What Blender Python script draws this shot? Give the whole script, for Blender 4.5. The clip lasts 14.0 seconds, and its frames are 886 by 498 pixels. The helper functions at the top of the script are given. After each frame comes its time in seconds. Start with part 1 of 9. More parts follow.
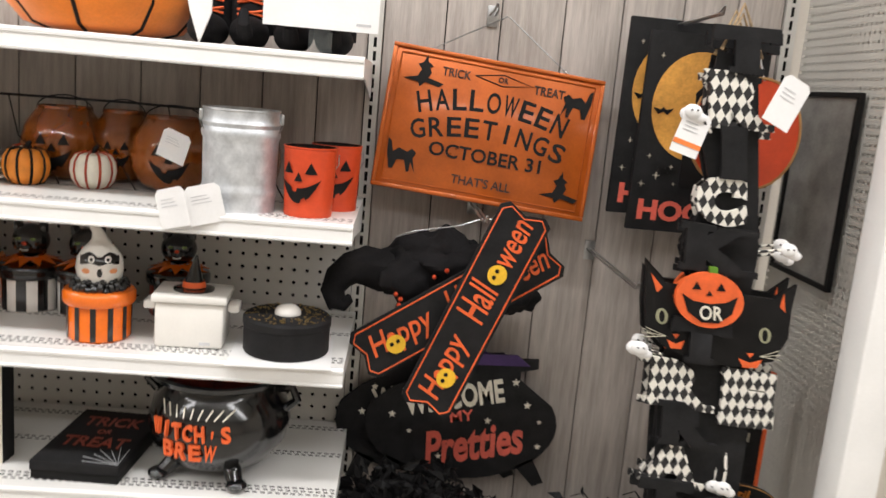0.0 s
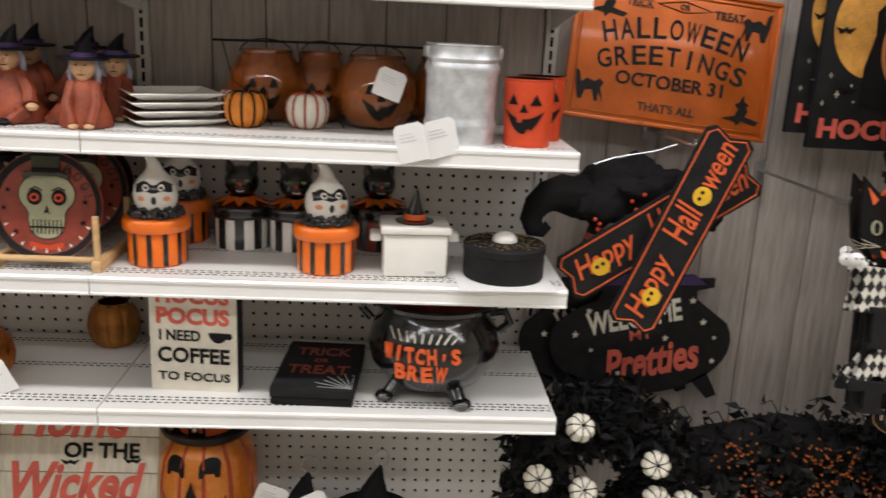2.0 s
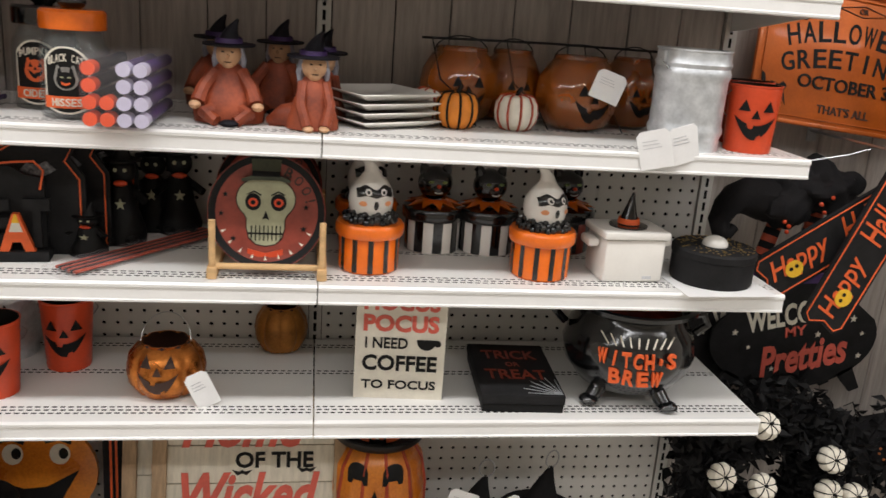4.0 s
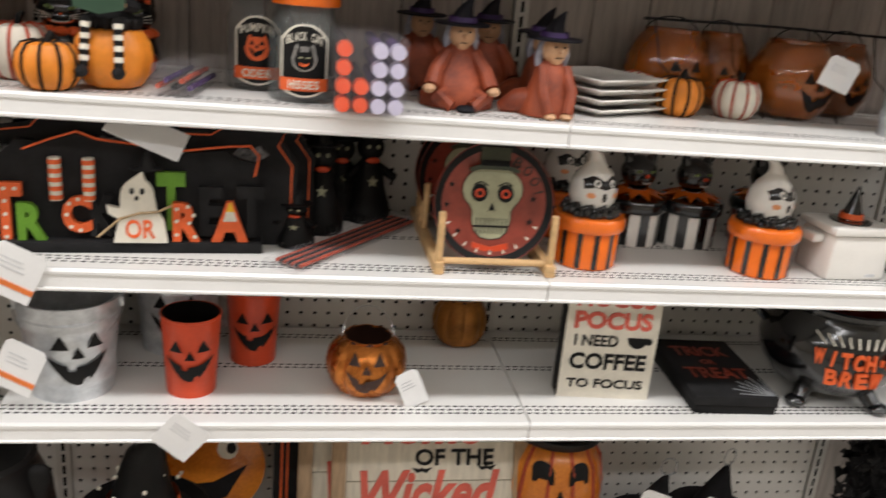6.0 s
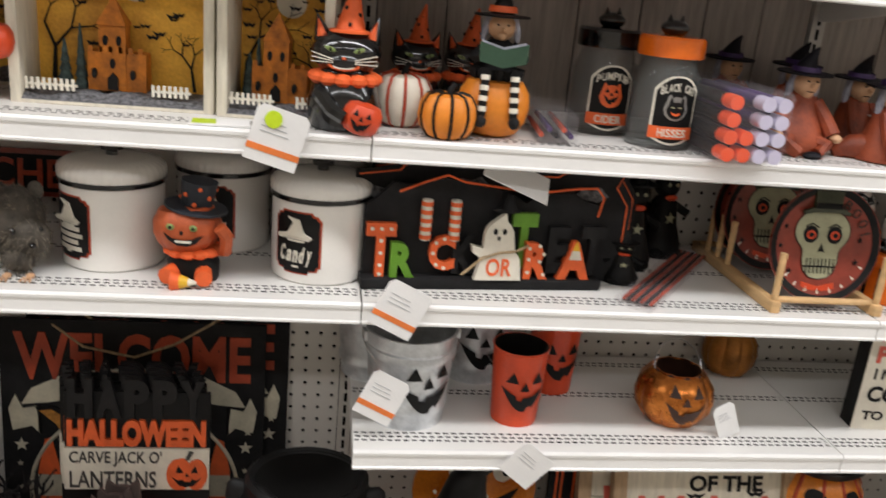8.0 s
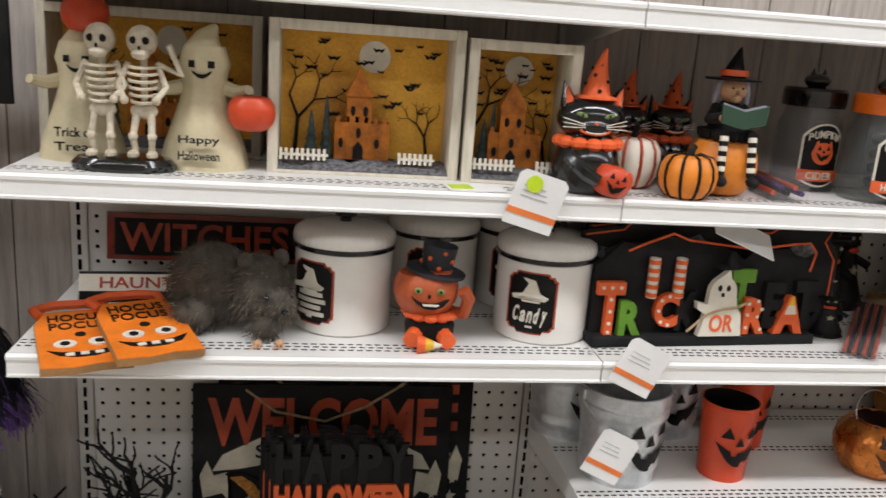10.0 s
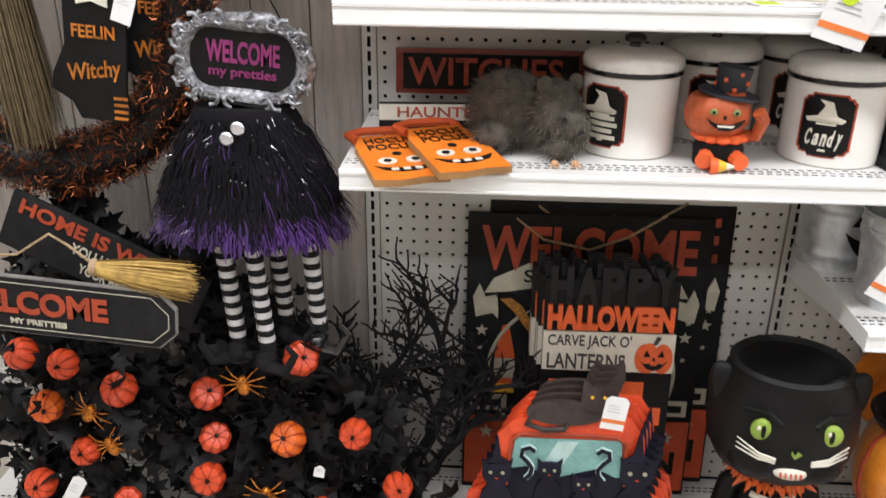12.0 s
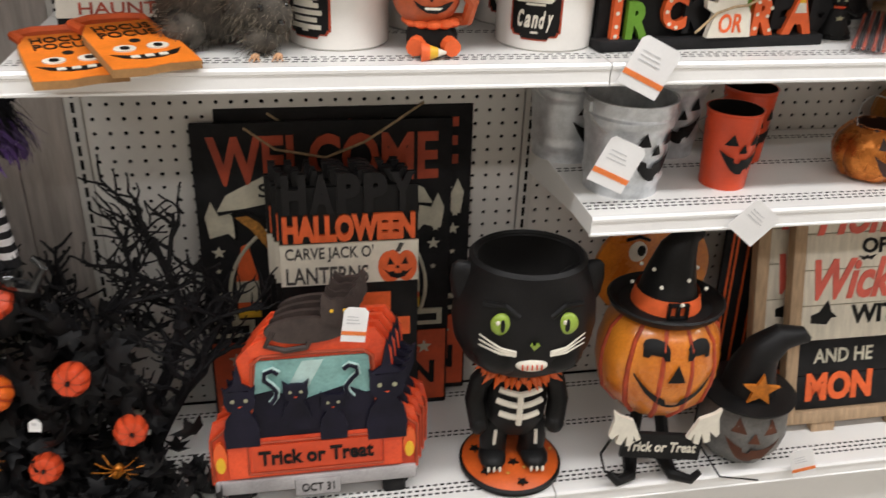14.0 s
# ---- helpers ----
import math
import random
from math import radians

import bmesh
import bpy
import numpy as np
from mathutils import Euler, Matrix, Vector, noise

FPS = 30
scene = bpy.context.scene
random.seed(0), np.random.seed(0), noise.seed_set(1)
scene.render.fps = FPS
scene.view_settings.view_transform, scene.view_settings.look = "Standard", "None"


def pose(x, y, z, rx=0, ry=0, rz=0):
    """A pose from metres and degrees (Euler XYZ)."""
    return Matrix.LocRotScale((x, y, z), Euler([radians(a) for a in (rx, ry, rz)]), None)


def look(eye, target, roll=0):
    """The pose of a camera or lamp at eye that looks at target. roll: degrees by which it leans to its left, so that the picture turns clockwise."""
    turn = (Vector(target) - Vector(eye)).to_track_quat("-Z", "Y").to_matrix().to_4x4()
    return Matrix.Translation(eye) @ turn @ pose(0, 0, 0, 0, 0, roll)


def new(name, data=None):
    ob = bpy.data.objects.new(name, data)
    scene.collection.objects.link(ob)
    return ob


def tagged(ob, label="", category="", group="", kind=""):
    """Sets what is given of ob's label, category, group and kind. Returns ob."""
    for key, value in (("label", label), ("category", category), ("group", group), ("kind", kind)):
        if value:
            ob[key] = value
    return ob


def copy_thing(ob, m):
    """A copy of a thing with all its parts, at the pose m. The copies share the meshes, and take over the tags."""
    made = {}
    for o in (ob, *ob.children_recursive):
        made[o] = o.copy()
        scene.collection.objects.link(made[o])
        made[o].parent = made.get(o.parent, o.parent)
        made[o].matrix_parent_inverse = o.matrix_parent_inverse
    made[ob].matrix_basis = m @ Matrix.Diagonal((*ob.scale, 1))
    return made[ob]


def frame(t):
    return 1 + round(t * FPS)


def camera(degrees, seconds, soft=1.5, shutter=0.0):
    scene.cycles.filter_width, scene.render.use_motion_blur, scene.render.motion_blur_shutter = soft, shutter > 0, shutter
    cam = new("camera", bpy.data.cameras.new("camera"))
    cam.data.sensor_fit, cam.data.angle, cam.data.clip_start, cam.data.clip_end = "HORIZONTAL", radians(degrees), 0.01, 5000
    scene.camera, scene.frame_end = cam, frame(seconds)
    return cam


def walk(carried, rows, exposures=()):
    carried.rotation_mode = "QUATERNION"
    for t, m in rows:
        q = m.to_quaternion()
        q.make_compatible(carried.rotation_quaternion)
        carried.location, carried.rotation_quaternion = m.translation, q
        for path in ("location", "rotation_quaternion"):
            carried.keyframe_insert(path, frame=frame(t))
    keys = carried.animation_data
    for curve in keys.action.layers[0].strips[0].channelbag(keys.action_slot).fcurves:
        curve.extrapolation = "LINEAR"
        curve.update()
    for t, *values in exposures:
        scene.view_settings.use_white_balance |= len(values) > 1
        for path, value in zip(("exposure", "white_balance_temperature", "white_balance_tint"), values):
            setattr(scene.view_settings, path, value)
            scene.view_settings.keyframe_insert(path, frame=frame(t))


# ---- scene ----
cam = camera(55.6, 14.0, 1.5, 0.45)
PATH = [
    (0, (0.983, -1.487, 1.632), (1.106, 0.474, 1.26), 5.1),
    (0.5, (1.007, -1.352, 1.641), (1.07, 0.609, 1.251), 1.6),
    (1, (0.884, -1.437, 1.631), (0.933, 0.5, 1.132), 0.8),
    (1.5, (0.721, -1.556, 1.633), (0.799, 0.374, 1.113), 1.7),
    (2, (0.571, -1.546, 1.598), (0.689, 0.383, 1.084), 2.8),
    (2.5, (0.362, -1.434, 1.605), (0.553, 0.48, 1.056), 0.9),
    (2.7, (0.299, -1.435, 1.602), (0.508, 0.469, 1.028), 1.0),
    (4.8, (-0.174, -1.456, 1.621), (0.166, 0.435, 1.066), 5.2),
    (5, (-0.214, -1.411, 1.616), (0.128, 0.476, 1.048), 5.1),
    (5.5, (-0.315, -1.333, 1.612), (0.062, 0.539, 1.018), 5.2),
    (6, (-0.426, -1.294, 1.598), (-0.084, 0.574, 0.971), 5.3),
    (6.5, (-0.603, -1.246, 1.592), (-0.317, 0.605, 0.89), 5.0),
    (7, (-0.785, -1.269, 1.618), (-0.462, 0.579, 0.924), 4.9),
    (7.5, (-0.897, -1.281, 1.631), (-0.568, 0.577, 0.969), 5.3),
    (8, (-0.985, -1.259, 1.625), (-0.695, 0.619, 1.003), 5.4),
    (8.2, (-1.03, -1.233, 1.63), (-0.735, 0.652, 1.031), 5.0),
    (10.3, (-1.439, -1.227, 1.609), (-1.146, 0.688, 1.112), 4.0),
    (10.5, (-1.479, -1.24, 1.611), (-1.229, 0.675, 1.088), 4.2),
    (11, (-1.56, -1.257, 1.576), (-1.507, 0.64, 0.946), 4.0),
    (11.5, (-1.596, -1.284, 1.562), (-1.64, 0.576, 0.829), 2.5),
    (12, (-1.588, -1.316, 1.543), (-1.678, 0.517, 0.747), 0.7),
    (12.5, (-1.527, -1.334, 1.527), (-1.554, 0.481, 0.688), -0.1),
    (13, (-1.465, -1.324, 1.497), (-1.358, 0.461, 0.602), -0.1),
    (13.5, (-1.4, -1.304, 1.468), (-1.213, 0.453, 0.53), -0.4),
    (14, (-1.428, -1.246, 1.459), (-1.076, 0.49, 0.53), 2.3),
]
EXPOSURES = [(0.0, 0.16, 6500, 10), (0.5, -0.02, 6480, 10), (1.0, 0.0, 6500, 10), (2.5, -0.19, 6500, 10), (5.0, -0.17, 6500, 10), (6.0, -0.1, 6500, 10), (8.0, -0.17, 6450, 10), (10.5, -0.22, 6250, 10), (11.0, -0.1, 6200, 10), (12.0, 0.28, 6150, 10), (13.0, 0.2, 6250, 10), (13.5, 0.14, 6300, 10), (14.0, 0.0, 6400, 10)]
walk(cam, [(t, look(eye, target, roll)) for t, eye, target, roll in PATH], EXPOSURES)

# world, lamps
world = bpy.data.worlds.new("store_air")
scene.world = world
world.use_nodes = True
world.node_tree.nodes["Background"].inputs[0].default_value = (1.0, 1.0, 1.0, 1)
world.node_tree.nodes["Background"].inputs[1].default_value = 0.035


def lamp(x, y, z, sx, sy, watts):
    data = bpy.data.lights.new("ceiling_lamp", "AREA")
    data.shape, data.size, data.size_y, data.energy = "RECTANGLE", sx, sy, watts
    data.color = (1.0, 0.99, 0.995)
    ob = new("ceiling_lamp", data)
    ob.matrix_basis = pose(x, y, z)
    return ob


for lx in (-3.6, 0.0, 3.6):
    lamp(lx, -0.95, 3.32, 3.2, 0.22, 55)
    lamp(lx, -3.0, 3.32, 3.2, 0.22, 36)


# ---- materials ----
def mat(name, col, rough=0.5, metal=0.0, var=0.12, scale=14.0, bump=0.12, fine=180.0, coat=0.0, trans=0.0, alpha=1.0, stretch=(1, 1, 1), ior=1.45, dark=None, sheen=0.0, spec=None):
    m = bpy.data.materials.new(name)
    m.use_nodes = True
    nt = m.node_tree
    b = nt.nodes["Principled BSDF"]
    tc = nt.nodes.new("ShaderNodeTexCoord")
    mp = nt.nodes.new("ShaderNodeMapping")
    mp.inputs["Scale"].default_value = stretch
    info = nt.nodes.new("ShaderNodeObjectInfo")
    add = nt.nodes.new("ShaderNodeVectorMath")
    add.operation = "ADD"
    mul = nt.nodes.new("ShaderNodeMath")
    mul.operation = "MULTIPLY"
    mul.inputs[1].default_value = 7.3
    n1 = nt.nodes.new("ShaderNodeTexNoise")
    n1.inputs["Scale"].default_value, n1.inputs["Detail"].default_value = scale, 6
    n2 = nt.nodes.new("ShaderNodeTexNoise")
    n2.inputs["Scale"].default_value, n2.inputs["Detail"].default_value = fine, 3
    link = nt.links.new
    link(info.outputs["Random"], mul.inputs[0])
    link(tc.outputs["Object"], add.inputs[0])
    link(mul.outputs[0], add.inputs[1])
    link(add.outputs[0], mp.inputs["Vector"])
    link(mp.outputs[0], n1.inputs["Vector"])
    link(mp.outputs[0], n2.inputs["Vector"])
    ramp = nt.nodes.new("ShaderNodeValToRGB")
    lo = dark if dark else [c * (1 - 2 * var) for c in col]
    hi = [min(1, c * (1 + var)) for c in col]
    ramp.color_ramp.elements[0].position, ramp.color_ramp.elements[1].position = 0.3, 0.68
    ramp.color_ramp.elements[0].color = (*lo, 1)
    ramp.color_ramp.elements[1].color = (*hi, 1)
    mix = nt.nodes.new("ShaderNodeMath")
    mix.operation = "MULTIPLY_ADD"
    mix.inputs[1].default_value = 0.25
    link(n2.outputs[0], mix.inputs[0])
    sc = nt.nodes.new("ShaderNodeMath")
    sc.operation = "MULTIPLY"
    sc.inputs[1].default_value = 0.75
    link(n1.outputs[0], sc.inputs[0])
    link(sc.outputs[0], mix.inputs[2])
    link(mix.outputs[0], ramp.inputs[0])
    link(ramp.outputs[0], b.inputs["Base Color"])
    rr = nt.nodes.new("ShaderNodeMapRange")
    rr.inputs["To Min"].default_value, rr.inputs["To Max"].default_value = max(0.02, rough - 0.08), min(1, rough + 0.1)
    link(n1.outputs[0], rr.inputs["Value"])
    link(rr.outputs[0], b.inputs["Roughness"])
    b.inputs["Specular IOR Level"].default_value = spec if spec is not None else (0.22 if max(col) < 0.03 and not coat else 0.5)
    b.inputs["Metallic"].default_value = metal
    b.inputs["Coat Weight"].default_value = coat
    b.inputs["Coat Roughness"].default_value = 0.08
    b.inputs["Transmission Weight"].default_value = trans
    b.inputs["Alpha"].default_value = alpha
    b.inputs["IOR"].default_value = ior
    b.inputs["Sheen Weight"].default_value = sheen
    if bump > 0:
        bp = nt.nodes.new("ShaderNodeBump")
        bp.inputs["Strength"].default_value, bp.inputs["Distance"].default_value = bump, 0.002
        link(n2.outputs[0], bp.inputs["Height"])
        link(bp.outputs[0], b.inputs["Normal"])
    return m


def harlequin(name):
    """Black and cream lozenges, as printed."""
    m = mat(name, (0.7, 0.67, 0.6), 0.6)
    nt = m.node_tree
    tc, mp, ch = (nt.nodes.new("ShaderNode" + k) for k in ("TexCoord", "Mapping", "TexChecker"))
    mp.inputs["Scale"].default_value = (1.0, 0.0, 0.62)
    turn = nt.nodes.new("ShaderNodeMapping")
    turn.inputs["Rotation"].default_value = (0, radians(45), 0)
    ch.inputs["Scale"].default_value = 84
    ch.inputs[1].default_value, ch.inputs[2].default_value = (0.74, 0.71, 0.64, 1), (0.018, 0.017, 0.017, 1)
    nt.links.new(tc.outputs["Object"], mp.inputs[0])
    nt.links.new(mp.outputs[0], turn.inputs[0])
    nt.links.new(turn.outputs[0], ch.inputs["Vector"])
    nt.links.new(ch.outputs[0], nt.nodes["Principled BSDF"].inputs["Base Color"])
    return m


SHELF = mat("cream_powder_coat", (0.78, 0.765, 0.735), 0.32, var=0.025, scale=5, bump=0.03)
LIP = mat("white_price_channel", (0.87, 0.86, 0.84), 0.2, var=0.03, scale=9, bump=0.02)
PEG = mat("cream_pegboard", (0.7, 0.675, 0.63), 0.55, var=0.03, scale=6, bump=0.05)
POST = mat("upright_paint", (0.62, 0.595, 0.55), 0.42, var=0.05, scale=8)
# near-black colour that stands in for shade inside gaps and hollows
VOID = mat("hollow_shade_black", (0.012, 0.011, 0.01), 0.9, var=0.1)
PLANK = mat("greywashed_plank", (0.47, 0.42, 0.38), 0.65, var=0.1, scale=9, fine=60, bump=0.25, stretch=(9, 9, 0.7), dark=(0.31, 0.27, 0.24))
PANEL = mat("grey_side_panel", (0.55, 0.53, 0.485), 0.45, var=0.06, scale=7)
FLOOR = mat("store_floor_tile", (0.5, 0.47, 0.42), 0.25, var=0.08, scale=3)
CEIL = mat("ceiling_board", (0.75, 0.74, 0.7), 0.9, var=0.05, scale=4)
PAINT = mat("store_wall_paint", (0.62, 0.57, 0.5), 0.8, var=0.06, scale=2)
BLACK = mat("black_paint", (0.009, 0.0085, 0.0085), 0.5, var=0.25, scale=20)
BGLAZE = mat("black_glaze", (0.006, 0.006, 0.0065), 0.14, var=0.2, coat=0.7, bump=0.05)
CHALK = mat("matt_black_board", (0.0155, 0.015, 0.0155), 0.7, var=0.25, scale=30)
ORANGE = mat("orange_glaze", (0.86, 0.17, 0.012), 0.22, var=0.1, coat=0.5, bump=0.04)
OPAINT = mat("orange_red_paint", (0.63, 0.068, 0.02), 0.32, var=0.08, scale=25)
OPRINT = mat("orange_print", (0.80, 0.13, 0.03), 0.55, var=0.1, scale=40)
RUSTP = mat("embossed_orange_tin", (0.48, 0.105, 0.012), 0.3, metal=0.35, var=0.14, scale=14, bump=0.08, coat=0.3)
WHITE = mat("white_glaze", (0.83, 0.80, 0.75), 0.2, var=0.03, coat=0.5, bump=0.03)
WPAINT = mat("cream_paint", (0.76, 0.71, 0.6), 0.55, var=0.07, scale=30)
PAPER = mat("white_paper", (0.84, 0.83, 0.82), 0.65, var=0.03, scale=12)
INK = mat("grey_ink", (0.55, 0.55, 0.56), 0.8)
REDINK = mat("orange_stripe_ink", (0.85, 0.22, 0.05), 0.6)
LIMEINK = mat("lime_sticker", (0.55, 0.72, 0.02), 0.5)
RED = mat("brick_red_resin", (0.45, 0.06, 0.018), 0.42, var=0.2, scale=30, dark=(0.2, 0.025, 0.01))
SKIN = mat("painted_resin_tan", (0.62, 0.36, 0.2), 0.5, var=0.12, scale=40)
HAIRG = mat("painted_grey_hair", (0.36, 0.36, 0.42), 0.6, var=0.2, scale=60)
PURPLE = mat("purple_paint", (0.05, 0.02, 0.11), 0.5, var=0.2)
GREEN = mat("green_print", (0.13, 0.30, 0.025), 0.5, var=0.15)
YELLOW = mat("yellow_print", (0.85, 0.5, 0.03), 0.5, var=0.15)
GOLDSKY = mat("amber_backdrop_print", (0.8, 0.43, 0.05), 0.6, var=0.28, scale=9, dark=(0.42, 0.17, 0.015))
TEAL = mat("pale_teal_print", (0.25, 0.47, 0.44), 0.5, var=0.25, scale=10)
GALV = mat("galvanised_steel", (0.66, 0.68, 0.7), 0.36, metal=0.55, var=0.16, scale=38, bump=0.08, dark=(0.46, 0.48, 0.5))
COPPER = mat("brushed_copper", (0.62, 0.22, 0.05), 0.27, metal=0.9, var=0.2, scale=30, dark=(0.3, 0.085, 0.015))
BRONZE = mat("bronze_pumpkin", (0.42, 0.17, 0.035), 0.4, metal=0.6, var=0.25, scale=25)
WIRE = mat("steel_wire", (0.45, 0.45, 0.45), 0.3, metal=0.9)
SILVER = mat("antique_silver", (0.4, 0.4, 0.42), 0.36, metal=0.5, var=0.2, scale=120, bump=0.9, fine=90, dark=(0.004, 0.004, 0.005))
AMBER = mat("amber_glass", (0.36, 0.095, 0.01), 0.06, var=0.25, scale=10, alpha=0.74, bump=0.25, fine=30, coat=1.0)
GLASS = mat("clear_glass", (0.22, 0.24, 0.235), 0.04, var=0.03, alpha=0.14, bump=0.15, fine=40, spec=0.9)
FILM = mat("clear_plastic_film", (0.8, 0.75, 0.78), 0.12, var=0.05, alpha=0.07, bump=0.6, fine=40)
PINE = mat("pale_pine", (0.66, 0.42, 0.2), 0.55, var=0.14, scale=16, stretch=(1, 1, 5))
RAW = mat("weathered_frame_wood", (0.44, 0.3, 0.18), 0.65, var=0.18, scale=20, stretch=(6, 6, 1))
CREAMW = mat("whitewashed_wood", (0.72, 0.66, 0.54), 0.6, var=0.1, scale=20, stretch=(6, 6, 1))
BONE = mat("bone_resin", (0.68, 0.61, 0.48), 0.5, var=0.12, scale=50, dark=(0.36, 0.3, 0.21))
GHOSTC = mat("aged_ivory_resin", (0.62, 0.54, 0.35), 0.5, var=0.1, scale=25)
FUR = mat("grey_brown_fur", (0.082, 0.07, 0.056), 0.9, var=0.3, scale=60)
FURTIP = mat("pale_fur_tips", (0.2, 0.17, 0.125), 0.9, var=0.3, scale=60)
STRAW = mat("broom_straw", (0.62, 0.40, 0.11), 0.7, var=0.2, scale=60)
BRISTLE = mat("olive_bristle", (0.13, 0.092, 0.042), 0.8, var=0.25, scale=60)
TINSEL = mat("copper_tinsel", (0.5, 0.15, 0.04), 0.3, metal=0.6, var=0.3, scale=60)
BTINSEL = mat("black_tinsel", (0.02, 0.018, 0.018), 0.3, metal=0.3, var=0.3)
TULLE = mat("black_tulle", (0.008, 0.007, 0.009), 0.9, var=0.3)
PTULLE = mat("purple_tulle", (0.055, 0.011, 0.13), 0.65, var=0.3, sheen=0.3)
SEQUIN = mat("silver_sequin", (0.85, 0.85, 0.9), 0.2, metal=0.8)
LEAF = mat("black_fabric_leaf", (0.0105, 0.01, 0.0105), 0.5, var=0.3)
TWIG = mat("black_glitter_twig", (0.011, 0.01, 0.011), 0.6, var=0.3, bump=0.6)
FELT = mat("black_felt", (0.015, 0.014, 0.015), 0.95, var=0.25)
PLUSH = mat("orange_plush", (0.86, 0.24, 0.02), 0.8, var=0.12, scale=8, bump=0.3, sheen=0.3)
PKSKIN = mat("painted_pumpkin_tin", (0.74, 0.26, 0.025), 0.28, var=0.22, scale=9, coat=0.3, dark=(0.42, 0.09, 0.01))
STONE = mat("grey_zinc_pumpkin", (0.33, 0.32, 0.3), 0.4, metal=0.35, var=0.22, scale=18)
GRAVEL = mat("grey_glitter_base", (0.16, 0.16, 0.17), 0.6, var=0.5, scale=160, bump=0.8)
HARL = harlequin("harlequin_print")
PINK = mat("coral_red_print", (0.72, 0.13, 0.09), 0.55, var=0.15)
MAGENTA = mat("magenta_print", (0.24, 0.028, 0.13), 0.5, var=0.15)
SKULLG = mat("faded_bone_green_print", (0.36, 0.355, 0.225), 0.45, var=0.12, scale=30)
PLATER = mat("rust_red_plate", (0.24, 0.036, 0.02), 0.3, var=0.15, scale=30, coat=0.4)
ROPE = mat("jute_twine", (0.42, 0.3, 0.17), 0.9, var=0.25, scale=90)
LILAC = mat("lilac_plastic", (0.6, 0.56, 0.72), 0.3, var=0.05)
REDPL = mat("red_orange_plastic", (0.85, 0.09, 0.02), 0.3, var=0.05)


# ---- mesh tools: x right, y back, z up ----
def bmnew():
    return bmesh.new()


def mesh_of(name, bm, mats):
    me = bpy.data.meshes.new(name)
    bm.normal_update()
    bm.to_mesh(me)
    bm.free()
    for m in mats:
        me.materials.append(m)
    me.polygons.foreach_set("use_smooth", [True] * len(me.polygons))
    me.set_sharp_from_angle(angle=radians(38))
    return me


def part(name, bm, material, parent, label=""):
    ob = new(name, mesh_of(name, bm, [material]))
    ob.parent = parent
    return tagged(ob, label)


def thing(name, label, category, m, group="", kind=""):
    ob = new(name)
    ob.empty_display_size = 0.05
    ob.matrix_basis = m
    return tagged(ob, label, category, group, kind)


def single(name, pieces, label, category, m, group="", kind=""):
    """One mesh of several paints; pieces: (bmesh, material)."""
    out, mats = bmnew(), []
    for bm, material in pieces:
        if material not in mats:
            mats.append(material)
        for f in bm.faces:
            f.material_index = mats.index(material)
        tmp = bpy.data.meshes.new("tmp")
        bm.to_mesh(tmp)
        bm.free()
        out.from_mesh(tmp)
        bpy.data.meshes.remove(tmp)
    ob = new(name, mesh_of(name, out, mats))
    ob.matrix_basis = m
    return tagged(ob, label, category, group, kind)


def box(x0, x1, y0, y1, z0, z1, bevel=0.0, bm=None, m=None):
    bm = bm or bmnew()
    got = bmesh.ops.create_cube(bm, size=1.0)
    vs = got["verts"]
    bmesh.ops.transform(bm, verts=vs, matrix=Matrix.Translation(((x0 + x1) / 2, (y0 + y1) / 2, (z0 + z1) / 2)) @ Matrix.Diagonal((x1 - x0, y1 - y0, z1 - z0, 1)))
    if bevel:
        es = list({e for v in vs for e in v.link_edges})
        res = bmesh.ops.bevel(bm, geom=es, offset=bevel, segments=2, affect="EDGES", profile=0.5)
        vs = list({v for f in res["faces"] for v in f.verts} | {v for v in vs if v.is_valid})
    if m is not None:
        bmesh.ops.transform(bm, verts=vs, matrix=m)
    return bm


def lathe(profile, n=32, bm=None, m=None, ribs=0, depth=0.0, squash=1.0):
    """Turns (radius, height) pairs round z; ribs: bulges with grooves between."""
    bm = bm or bmnew()
    m = m or Matrix()
    rings = []
    for r, z in profile:
        if r < 1e-5:
            rings.append([bm.verts.new(m @ Vector((0, 0, z)))])
            continue
        ring = []
        for i in range(n):
            a = 2 * math.pi * i / n
            k = r * (1 - depth * (1 - abs(math.sin(a * ribs / 2)) ** 0.6)) if ribs else r
            ring.append(bm.verts.new(m @ Vector((k * math.sin(a), -k * math.cos(a) * squash, z))))
        rings.append(ring)
    for a, b in zip(rings, rings[1:]):
        if len(a) == 1 and len(b) == 1:
            continue
        for i in range(n):
            j = (i + 1) % n
            if len(a) == 1:
                bm.faces.new((a[0], b[j], b[i]))
            elif len(b) == 1:
                bm.faces.new((a[i], a[j], b[0]))
            else:
                bm.faces.new((a[i], a[j], b[j], b[i]))
    return bm


def ball(c, r, bm=None, u=16, v=10, m=None):
    r = (r, r, r) if isinstance(r, (int, float)) else r
    mm = (m or Matrix()) @ Matrix.Translation(c) @ Matrix.Diagonal((*r, 1))
    return lathe([(math.sin(math.pi * i / v), -math.cos(math.pi * i / v)) for i in range(v + 1)], u, bm, mm)


